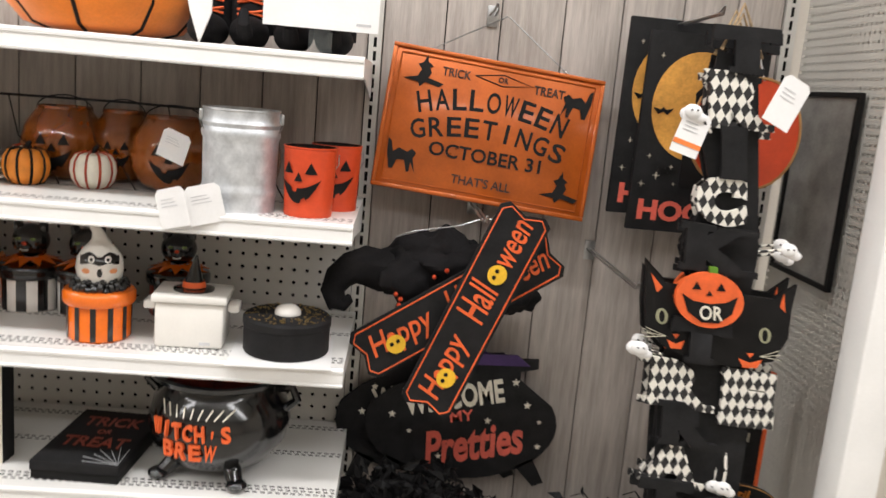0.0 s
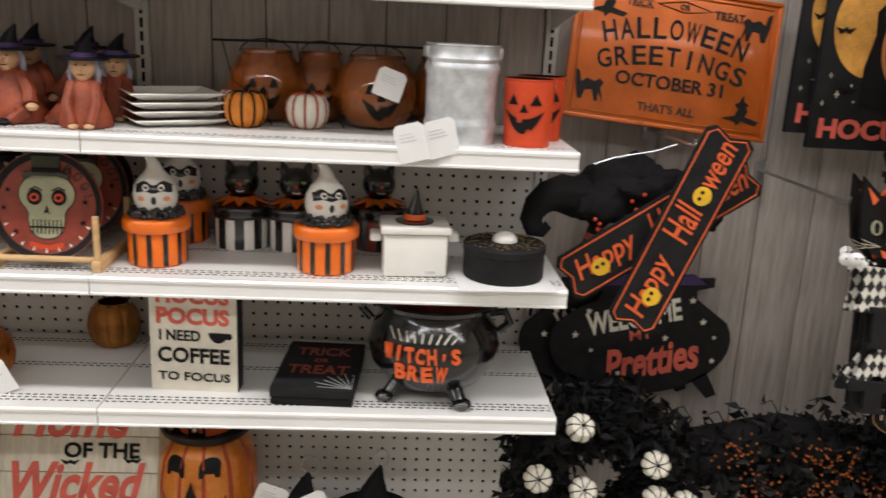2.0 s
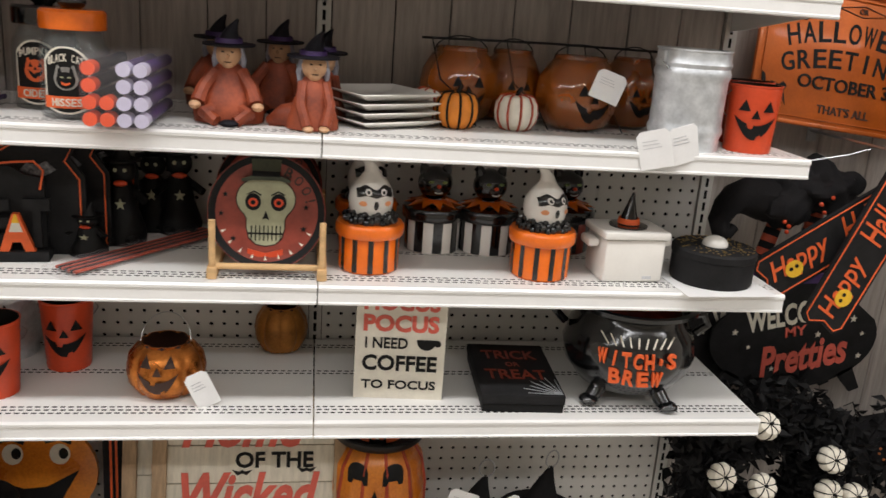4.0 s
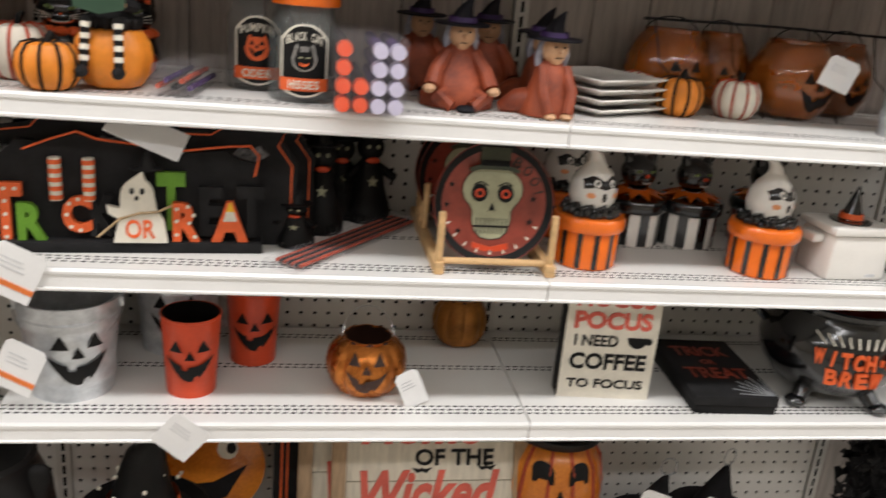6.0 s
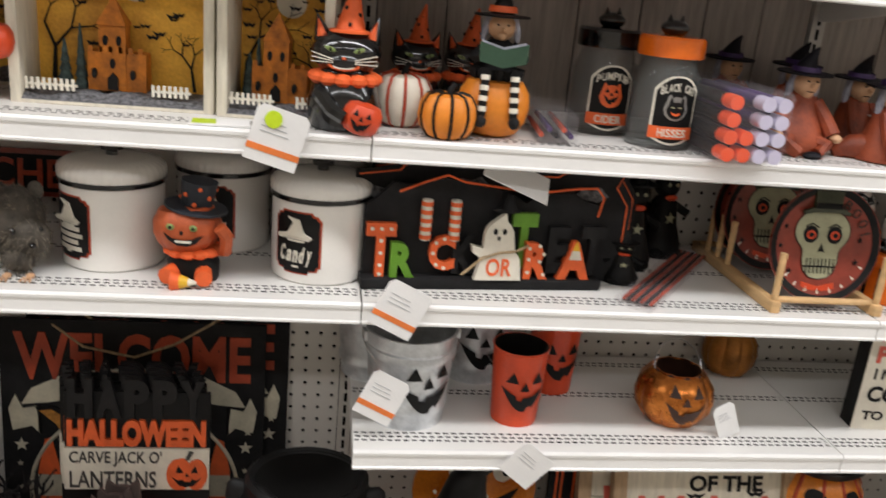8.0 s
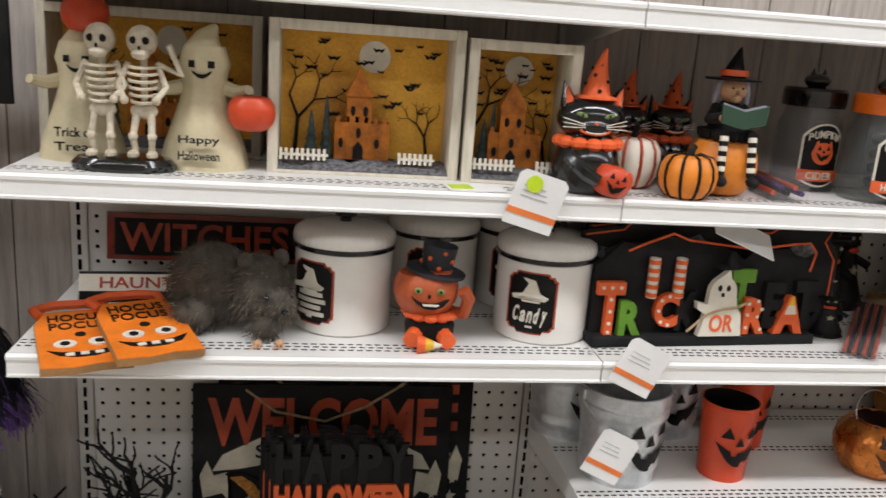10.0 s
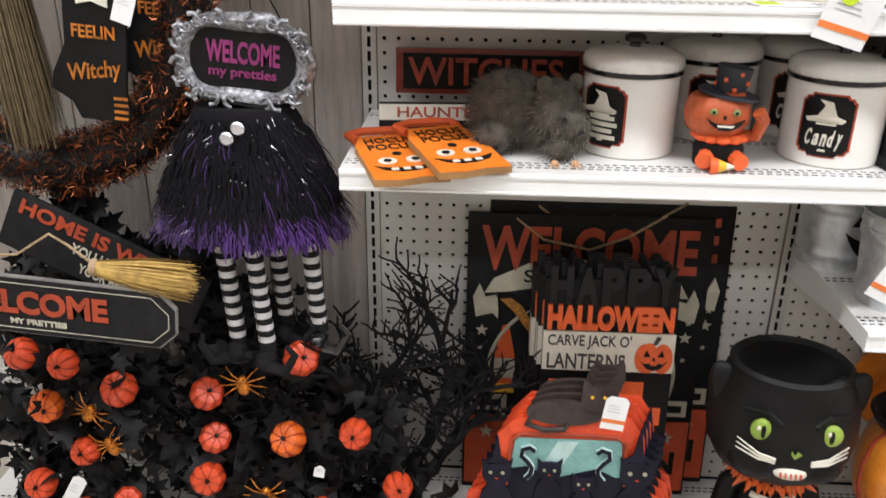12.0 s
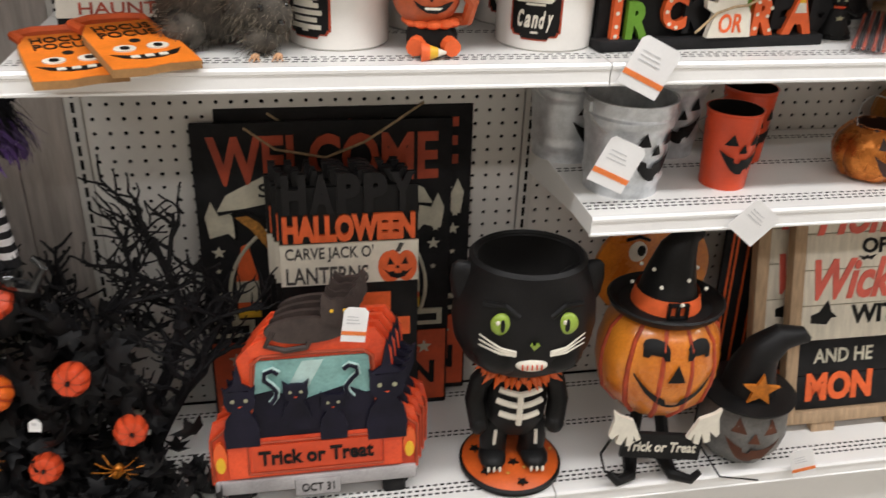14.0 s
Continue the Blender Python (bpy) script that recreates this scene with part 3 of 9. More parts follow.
def striped_jar(m, body_mat, stripe_mat, n, width, head, label):
    t = thing("candy_jar", label, "jar", m, group="striped ceramic character jars")
    jar = part("jar", lathe([(0, 0.002), (0.054, 0.0), (0.058, 0.004), (0.0585, 0.07), (0.056, 0.074), (0, 0.074)], 48), body_mat, t)
    bm = bmnew()
    for i in range(n):
        a0 = 360 * i / n
        painted([(0.058, 0.0), (0.0585, 0.08)], span(-width / 2, width / 2, 3), lambda u: 0.069, lambda u: 0.004, bm, a0, 0.0011)
    part("stripes", bm, stripe_mat, jar)
    lid_mat = ORANGE if head == "ghost" else BGLAZE
    lid = part("lid", lathe([(0.0, 0.07), (0.064, 0.07), (0.0665, 0.074), (0.0665, 0.09), (0.063, 0.095), (0.03, 0.099), (0, 0.1)], 48), lid_mat, t)
    bm = bmnew()
    rnd = random.Random(4)
    for i in range(30):
        a = 2 * math.pi * i / 30
        for k, (rr, zz) in enumerate(((0.048, 0.101), (0.038, 0.109))):
            ball((rr * math.sin(a + k * 0.1), -rr * math.cos(a + k * 0.1), zz + 0.004 * math.sin(i * 2.1)), (0.0075, 0.0075, 0.008 + rnd.random() * 0.003), bm, 7, 5)
    if head == "ghost":
        part("ruff", bm, BGLAZE, lid, "gathered black ruff")
        hp = [(0.026, 0.098), (0.039, 0.112), (0.0435, 0.135), (0.041, 0.155), (0.031, 0.172), (0.021, 0.182)]
        hb = lathe([(0.0, 0.098)] + hp + [(0.014, 0.192)], 32)
        tube([(0, 0, 0.18), (-0.002, 0, 0.196), (-0.008, 0.001, 0.208), (-0.017, 0.002, 0.213)], 0.0185, 10, hb, 0.25)
        hd = part("ghost_head", hb, WHITE, lid, "white ghost head with curled tip")
        bm = painted(hp, span(-0.034, 0.034, 14), lambda u: 0.166 - 0.004 * math.cos(u * 180) + 0.10 * abs(u) * 0.08, lambda u: 0.149 - 0.002 * math.cos(u * 190), turn=10)
        painted(hp, span(-0.005, 0.005, 5), lambda u: 0.133 + math.sqrt(max(0, 2.5e-5 - u * u)) * 1.7, lambda u: 0.133 - math.sqrt(max(0, 2.5e-5 - u * u)) * 1.7 - 1e-5, bm, 10)
        part("mask", bm, BGLAZE, hd, "painted black mask and open mouth")
        bm = bmnew()
        for c in (-0.0145, 0.0145):
            painted(hp, span(c - 0.0062, c + 0.0062, 6), lambda u: 0.158 + math.sqrt(max(0, 3.85e-5 - (u - c) ** 2)), lambda u: 0.158 - math.sqrt(max(0, 3.85e-5 - (u - c) ** 2)) - 1e-5, bm, 10, 0.0025)
        part("eye_whites", bm, WHITE, hd)
        bm = bmnew()
        for c in (-0.0145, 0.0145):
            painted(hp, span(c - 0.003, c + 0.003, 5), lambda u: 0.158 + math.sqrt(max(0, 9.1e-6 - (u - c) ** 2)), lambda u: 0.158 - math.sqrt(max(0, 9.1e-6 - (u - c) ** 2)) - 1e-5, bm, 10, 0.0035)
        part("pupils", bm, BGLAZE, hd)
        bm = bmnew()
        for c in (-0.024, 0.024):
            painted(hp, span(c - 0.007, c + 0.007, 6), lambda u: 0.136 + 0.7 * math.sqrt(max(0, 4.95e-5 - (u - c) ** 2)), lambda u: 0.136 - 0.7 * math.sqrt(max(0, 4.95e-5 - (u - c) ** 2)) - 1e-5, bm, 10)
        part("cheeks", bm, PEACH, hd, "peach painted cheeks")
    else:
        bm.free()
        bm = bmnew()
        for i in range(11):
            a = 2 * math.pi * i / 11
            d = Vector((math.sin(a), -math.cos(a), 0))
            s = Vector((math.cos(a), math.sin(a), 0))
            v = [bm.verts.new(p) for p in (d * 0.025 + Vector((0, 0, 0.112)) - s * 0.016, d * 0.066 + Vector((0, 0, 0.099)), d * 0.025 + Vector((0, 0, 0.112)) + s * 0.016, d * 0.03 + Vector((0, 0, 0.1)))]
            for q in ((0, 1, 2), (0, 3, 1), (1, 3, 2), (0, 2, 3)):
                bm.faces.new([v[k] for k in q])
        part("collar", bm, ORANGE, lid, "pointed orange collar")
        bm = ball((0, 0, 0.143), (0.037, 0.034, 0.035), u=24, v=14)
        for s in (-1, 1):
            lathe([(0.013, 0.0), (0.008, 0.016), (0.0, 0.03)], 8, bm, Matrix.Translation((s * 0.022, 0, 0.166)) @ Matrix.Rotation(radians(s * 18), 4, "Y"))
        ball((0, -0.028, 0.135), (0.014, 0.012, 0.01), bm)
        hd = part("cat_head", bm, BGLAZE, lid, "glossy black cat head")
        for s in (-1, 1):
            part("cat_eye", ball((s * 0.014, -0.0315, 0.15), (0.006, 0.003, 0.003), u=8, v=6), GREENY, hd)
        part("teeth", tube([(0.008 * math.cos(a), -0.0405, 0.131 - 0.003 * math.sin(a)) for a in span(0, 3.1416, 6)], 0.0012, 5), WHITE, hd)
        bm = ball((0, -0.041, 0.143), (0.005, 0.004, 0.004))
        part("nose", bm, OPAINT, hd)
    return t


PEACH = mat("peach_cheek_glaze", (0.85, 0.36, 0.16), 0.3, var=0.1)


def witch_hat(r, h, lean=0.0, brim=1.8, bm=None, m=None):
    """A pointed hat with a wide wavy brim."""
    bm = bm or bmnew()
    m = m or Matrix()
    lathe([(0.0, -0.002), (r * brim, 0.0), (r * brim, 0.004 * r / 0.03), (r, 0.006 * r / 0.03)], 24, bm, m)
    rings = 7
    pts = [m @ Vector((lean * (i / rings) ** 2 * h, 0, h * i / rings)) for i in range(rings + 1)]
    tube(pts, r, 14, bm, 0.08)
    return bm


def figurine_witch(m, label, seated=True):
    robe, skin, hat, hair, band = bmnew(), bmnew(), bmnew(), bmnew(), bmnew()
    if seated:
        lathe([(0, 0.0), (0.062, 0.002), (0.064, 0.02), (0.05, 0.045), (0.036, 0.07), (0.028, 0.095), (0.014, 0.108)], 24, robe, squash=0.8)
        for s in (-1, 1):
            tube([(s * 0.022, -0.01, 0.092), (s * 0.042, -0.022, 0.062), (s * 0.05, -0.04, 0.038)], 0.012, 9, robe, 1.15)
            ball((s * 0.054, -0.044, 0.034), (0.011, 0.012, 0.008), skin, 9, 6)
            tube([(s * 0.012, -0.02, 0.03), (s * 0.038, -0.048, 0.02), (s * 0.016, -0.058, 0.008)], 0.014, 8, robe, 0.8)
        ball((0.006, -0.064, 0.006), (0.018, 0.012, 0.007), hat, 9, 6)
        hz = 0.122
    else:
        lathe([(0, 0.0), (0.048, 0.002), (0.046, 0.02), (0.034, 0.05), (0.026, 0.08), (0.012, 0.096)], 24, robe)
        tube([(0, 0.0, 0.02), (-0.05, 0.02, 0.02), (-0.075, 0.03, 0.006)], 0.032, 10, robe, 0.3)
        for s in (-1, 1):
            tube([(s * 0.02, -0.012, 0.082), (s * 0.026, -0.036, 0.045), (s * 0.016, -0.048, 0.01)], 0.01, 8, robe)
            ball((s * 0.014, -0.05, 0.006), (0.01, 0.014, 0.006), skin, 8, 6)
        hz = 0.112
    ball((0, -0.008, hz), (0.0225, 0.0215, 0.025), skin, 14, 10)
    ball((0, -0.0145, hz - 0.016), (0.012, 0.012, 0.011), skin, 10, 8)
    ball((0, -0.03, hz - 0.003), (0.0045, 0.008, 0.0045), skin, 8, 6)
    for s in (-1, 1):
        tube([(s * 0.016, 0, hz + 0.012), (s * 0.024, 0.002, hz - 0.012), (s * 0.022, 0.004, hz - 0.03)], 0.009, 7, hair, 0.6)
    ball((0, 0.01, hz), (0.021, 0.016, 0.024), hair, 12, 8)
    witch_hat(0.024, 0.046, 0.35, 1.95, hat, Matrix.Translation((0, 0.002, hz + 0.014)) @ Matrix.Rotation(radians(2), 4, "X"))
    lathe([(0.0255, 0.0), (0.0235, 0.01)], 16, band, Matrix.Translation((0, 0.002, hz + 0.017)) @ Matrix.Rotation(radians(2), 4, "X"))
    eyes = bmnew()
    for s in (-1, 1):
        ball((s * 0.008, -0.028, hz + 0.004), (0.003, 0.002, 0.0016), eyes, 6, 4)
    box(-0.006, 0.006, -0.0272, -0.025, hz - 0.0145, hz - 0.013, bm=eyes)
    return single("witch_figurine", [(robe, ROBE), (skin, SKIN), (hair, HAIRG), (hat, FELTP), (band, PURPLE), (eyes, BLACK)], label, "figurine", m, group="resin witch figurines")


ROBE = mat("rust_red_resin_robe", (0.30, 0.06, 0.02), 0.55, var=0.2, scale=30, dark=(0.13, 0.022, 0.008))
FELTP = mat("dark_violet_black_paint", (0.009, 0.008, 0.012), 0.55, var=0.25)

# ---- top row of shelves ----
figurine_witch(at(-0.168, 0.125, Z1), "seated witch figurine in a brick-red robe, black hat")
figurine_witch(at(-0.018, 0.09, Z1, 8), "crouching witch figurine in a brick-red robe", False)
figurine_witch(at(-0.085, 0.30, Z1, -10), "seated witch figurine in a brick-red robe, black hat")
figurine_witch(at(0.0, 0.22, Z1, 6), "crouching witch figurine in a brick-red robe", False)
figurine_witch(at(-0.21, 0.33, Z1, 4), "seated witch figurine in a brick-red robe, black hat")

stack = thing("plate_stack", "stack of four white square dinner plates", "plates", at(0.108, 0.2, Z1, 30))
for i in range(4):
    z = 0.017 * i
    bm = bmnew()
    loops = []
    for w, zz in ((0.055, 0.0), (0.062, 0.001), (0.088, 0.012), (0.09, 0.014), (0.088, 0.0155), (0.064, 0.006), (0.0, 0.005)):
        if w == 0.0:
            bm.faces.new(loops[-1])
            break
        loops.append([bm.verts.new((sx * w + sy * 0.002 * i, sy * w, z + zz)) for sx, sy in ((-1, -1), (-0.9, -1), (0.9, -1), (1, -1), (1, -0.9), (1, 0.9), (1, 1), (0.9, 1), (-0.9, 1), (-1, 1), (-1, 0.9), (-1, -0.9))])
    for a, b in zip(loops, loops[1:]):
        for j in range(12):
            bm.faces.new((a[j], a[(j + 1) % 12], b[(j + 1) % 12], b[j]))
    bm.faces.new(loops[0][::-1])
    part("plate", bm, WHITE, stack)

MATTEOR = mat("matt_orange_pumpkin", (0.78, 0.25, 0.025), 0.45, var=0.1, scale=30)
small_pumpkin("small orange pumpkin with black grooves", at(0.262, 0.19, Z1), 0.045, 0.07, MATTEOR, BLACK)
small_pumpkin("small cream pumpkin with red-orange grooves", at(0.385, 0.205, Z1), 0.045, 0.07, WPAINT, RED)
small_pumpkin("small cream pumpkin with red-orange grooves", at(0.225, 0.29, Z1), 0.042, 0.066, WPAINT, RED)
small_pumpkin("small orange pumpkin with black grooves", at(-0.797, 0.04, Z1), 0.048, 0.07, MATTEOR, BLACK)
small_pumpkin("small cream pumpkin with red-orange grooves", at(-0.862, 0.125, Z1), 0.05, 0.085, WPAINT, RED)


def amber_globe(m, r, h, label, face=True):
    t = thing("glass_jack_lantern", label, "glass pumpkin", m, group="amber glass pumpkins")
    pr = [(r * 0.45, 0.0), (r * 0.72, h * 0.06), (r * 0.95, h * 0.28), (r, h * 0.48), (r * 0.93, h * 0.7), (r * 0.74, h * 0.88), (r * 0.62, h * 0.96), (r * 0.64, h)]
    inner = [(a - 0.003, max(0.004, z)) for a, z in pr]
    part("globe", lathe([(0, 0)] + pr + inner[::-1] + [(0, 0.004)], 64, ribs=9, depth=0.05), AMBER, t)
    if face:
        part("painted_face", jack_face(pr, h * 0.4, r * 0.95), BLACK, t, "black painted face")
    part("wire_bail", tube([((r * 0.66) * math.cos(radians(a)), 0.0, h * 0.95 + 0.03 * math.sin(radians(a))) for a in range(0, 181, 15)], 0.0015, 5), BLACK, t)
    return t


amber_globe(at(0.525, 0.265, Z1, 8), 0.088, 0.15, "ribbed amber glass jack-o'-lantern globe with black face")
amber_globe(at(0.285, 0.32, Z1, 4), 0.085, 0.15, "ribbed amber glass jack-o'-lantern globe with black face")
amber_globe(at(0.40, 0.34, Z1, 4), 0.066, 0.15, "ribbed amber glass jack-o'-lantern globe with black face")
amber_globe(at(0.665, 0.33, Z1, 6), 0.07, 0.15, "ribbed amber glass jack-o'-lantern globe with black face")
rod = thing("wire_carrier", "thin black wire carrier rod over the glass pumpkins", "wire", at(0, 0, Z1))
part("rod", tube([(0.19, 0.235, 0.168), (0.45, 0.23, 0.172), (0.69, 0.225, 0.17)], 0.0028, 6), BLACK, rod)
for x in (0.21, 0.36, 0.52, 0.66):
    part("drop_wire", tube([(x, 0.232, 0.17), (x + 0.02, 0.228, 0.09), (x + 0.07, 0.226, 0.05), (x + 0.1, 0.226, 0.0)], 0.0014, 5), BLACK, rod)

pail(at(0.692, 0.09, Z1, 12), 0.067, 0.069, 0.186, "tall galvanised pail with ringed wall, plain", face=False)
jack_tin(at(0.822, 0.082, Z1, 6), 0.044, 0.049, 0.128, "red-orange ribbed tin cup with jack-o'-lantern face", -24)
jack_tin(at(0.862, 0.185, Z1, 0), 0.044, 0.049, 0.128, "red-orange ribbed tin cup with jack-o'-lantern face", 0)


def glass_jar(m, lid_mat, title, foot, label):
    t = thing("glass_jar", label, "jar", m, group="glass treat jars")
    pr = [(0.054, 0.0), (0.058, 0.006), (0.058, 0.115), (0.05, 0.132), (0.0475, 0.14), (0.0475, 0.15)]
    inner = [(a - 0.0035, max(z, 0.006)) for a, z in pr]
    part("glass", lathe([(0, 0)] + pr + inner[::-1] + [(0, 0.006)], 48), GLASS, t, "clear glass jar")
    lid = part("lid", lathe([(0, 0.148), (0.054, 0.148), (0.055, 0.152), (0.055, 0.176), (0.051, 0.181), (0, 0.183)], 48), lid_mat, t)
    bm = ball((0, 0, 0.193), (0.024, 0.02, 0.014))
    for s in (-1, 1):
        lathe([(0.007, 0), (0, 0.016)], 7, bm, Matrix.Translation((s * 0.011, 0, 0.2)))
    part("cat_knob", bm, BGLAZE, lid, "black cat-shaped knob")
    cyl = [(0.058, 0.0), (0.058, 0.13)]
    lab = part("label_panel", painted(cyl, span(-0.036, 0.036, 18), lambda u: 0.122 - 0.022 * (abs(u) / 0.036) ** 2.5, lambda u: 0.010 + 0.012 * (abs(u) / 0.036) ** 2, turn=-6, proud=0.0006), WPAINT, t, "printed label with an arched top")
    part("label_field", painted(cyl, span(-0.033, 0.033, 18), lambda u: 0.119 - 0.022 * (abs(u) / 0.033) ** 2.5, lambda u: 0.013 + 0.012 * (abs(u) / 0.033) ** 2, turn=-6, proud=0.0012), BLACK, lab)
    part("label_band", painted(cyl, span(-0.037, 0.037, 18), lambda u: 0.04, lambda u: 0.020, turn=-6, proud=0.002), OPRINT, lab)
    face = painted(cyl, span(-0.02, 0.02, 14), lambda u: 0.069 + math.sqrt(max(0, 0.000401 - u * u)) + (0.007 if 0.009 < abs(u) < 0.016 else 0), lambda u: 0.069 - 0.95 * math.sqrt(max(0, 0.000401 - u * u)) - 1e-5, turn=-6, proud=0.0022)
    part("label_picture", face, OPRINT if title == "PUMPKIN" else STONE, lab)
    if title == "PUMPKIN":
        part("picture_face", jack_face(cyl, 0.07, 0.03, -6, proud=0.0032), BLACK, lab)
    else:
        cat = part("picture_cat", painted(cyl, span(-0.0155, 0.0155, 16), lambda u: 0.068 + 0.8 * math.sqrt(max(0, 0.000245 - u * u)) + (0.009 if 0.007 < abs(u) < 0.0135 else 0), lambda u: 0.068 - 0.95 * math.sqrt(max(0, 0.000245 - u * u)) - 1e-5, turn=-6, proud=0.003), BLACK, lab, "printed black cat head")
        for c in (-0.006, 0.006):
            part("cat_eye", painted(cyl, span(c - 0.003, c + 0.003, 4), lambda u: 0.073, lambda u: 0.0705, turn=-6, proud=0.0038), SKULLG, cat)
        part("cat_grin", painted(cyl, span(-0.007, 0.007, 6), lambda u: 0.062 + u * u * 60, lambda u: 0.058 + u * u * 60, turn=-6, proud=0.0038), OPRINT, cat)
    rot = Matrix.Rotation(radians(-6), 4, "Z")
    part("title_letters", wrap_word(title, 0.058, 0.013, 0.0595, 0.096, -6, sag=0.008), WPAINT, lab)
    part("foot_letters", wrap_word(foot, 0.05, 0.013, 0.0602, 0.030, -6), WPAINT, lab)
    return t


glass_jar(at(-0.50, 0.205, Z1, 4), BGLAZE, "PUMPKIN", "CIDER", "clear glass jar with black lid and pumpkin cider label")
glass_jar(at(-0.425, 0.105, Z1, 6), ORANGE, "BLACK CAT", "HISSES", "clear glass jar with orange lid and black cat label")

pack = thing("straw_tube_pack", "clear plastic pack of red and lilac capped tubes", "tubes", at(-0.328, -0.04, Z1 + 0.003))
for i in range(4):
    for k in range(4):
        if i == 1 and k > 1:
            continue
        x, z = -0.044 + i * 0.0293, 0.0145 + k * 0.0268
        tb = part("tube", tube([(x * 0.9, 0.012, z), (x * 0.9, 0.24, z)], 0.0104, 10), BLACK if i < 2 else PURPLE, pack)
        part("cap", tube([(x * 0.9, -0.004, z), (x * 0.9, 0.0, z), (x * 0.9, 0.028, z)], 0.0114, 14), REDPL if i < 2 else LILAC, tb)
part("wrapper", box(-0.056, 0.056, -0.007, 0.25, 0, 0.116, 0.01), FILM, pack, "clear plastic wrapper")

pk = scaled(PUMP, 0.056, 0.088)
body, legs, legs2, coat, skin, hat, book = lathe(pk, 60, ribs=10, depth=0.05), bmnew(), bmnew(), bmnew(), bmnew(), bmnew(), bmnew()
for s in (-1, 1):
    for i in range(8):
        p, q = Vector((s * 0.022, -0.052, 0.096)), Vector((s * 0.024, -0.061, 0.036))
        a, b = p.lerp(q, i / 8), p.lerp(q, (i + 1) / 8)
        tube([a, b], 0.0068, 8, legs if i % 2 else legs2)
    tube([(s * 0.022, 0, 0.093), (s * 0.022, -0.052, 0.097)], 0.009, 8, coat)
    ball((s * 0.025, -0.068, 0.03), (0.009, 0.016, 0.009), coat, 9, 6)
    tube([(s * 0.02, 0, 0.135), (s * 0.036, -0.02, 0.118), (s * 0.026, -0.045, 0.122)], 0.009, 8, coat)
    ball((s * 0.026, -0.048, 0.122), 0.007, skin, 8, 6)
lathe([(0.034, 0.086), (0.028, 0.11), (0.024, 0.135), (0.008, 0.148)], 16, coat)
for i in range(16):
    a = 2 * math.pi * i / 16
    lathe([(0.008, 0.012), (0.006, 0.0), (0, -0.006)], 6, coat, Matrix.Translation((0.036 * math.sin(a), -0.036 * math.cos(a), 0.09)))
ball((0, -0.006, 0.163), (0.0205, 0.019, 0.021), skin, 14, 10)
ball((0, -0.019, 0.15), (0.009, 0.008, 0.007), skin, 10, 6)
ball((0, -0.027, 0.16), (0.0035, 0.008, 0.0035), skin, 8, 5)
hair, ring, ink = bmnew(), bmnew(), bmnew()
for s in (-1, 1):
    tube([(s * 0.017, 0.0, 0.175), (s * 0.024, -0.002, 0.158), (s * 0.026, 0.0, 0.142)], 0.008, 7, hair, 0.5)
    ball((s * 0.0075, -0.0235, 0.166), (0.0024, 0.0018, 0.0016), ink, 6, 4)
    slab([(0, 0.108), (s * 0.034, 0.116), (s * 0.036, 0.144), (0, 0.134)], -0.064, -0.059, book)
    slab([(0, 0.11), (s * 0.031, 0.1175), (s * 0.033, 0.146), (0, 0.137)], -0.0585, -0.0565, hair)
witch_hat(0.021, 0.05, 0.12, 2.0, hat, Matrix.Translation((0, 0, 0.177)))
lathe([(0.0222, 0.0), (0.0202, 0.009)], 18, ring, Matrix.Translation((0, 0, 0.184)))
single("pumpkin_witch_figurine", [(body, MATTEOR), (legs, BLACK), (legs2, WPAINT), (coat, CHALK), (skin, SKIN), (hat, BLACK), (hair, HAIRG), (ring, OPRINT), (ink, BLACK), (book, GREENB := mat("dark_green_cover", (0.03, 0.07, 0.04), 0.5))], "figurine of a reading witch seated on an orange pumpkin", "figurine", at(-0.716, 0.095, Z1, -4) @ Matrix.Scale(1.06, 4))


GREENY = mat("yellow_green_eye_paint", (0.2, 0.27, 0.08), 0.35, var=0.1)


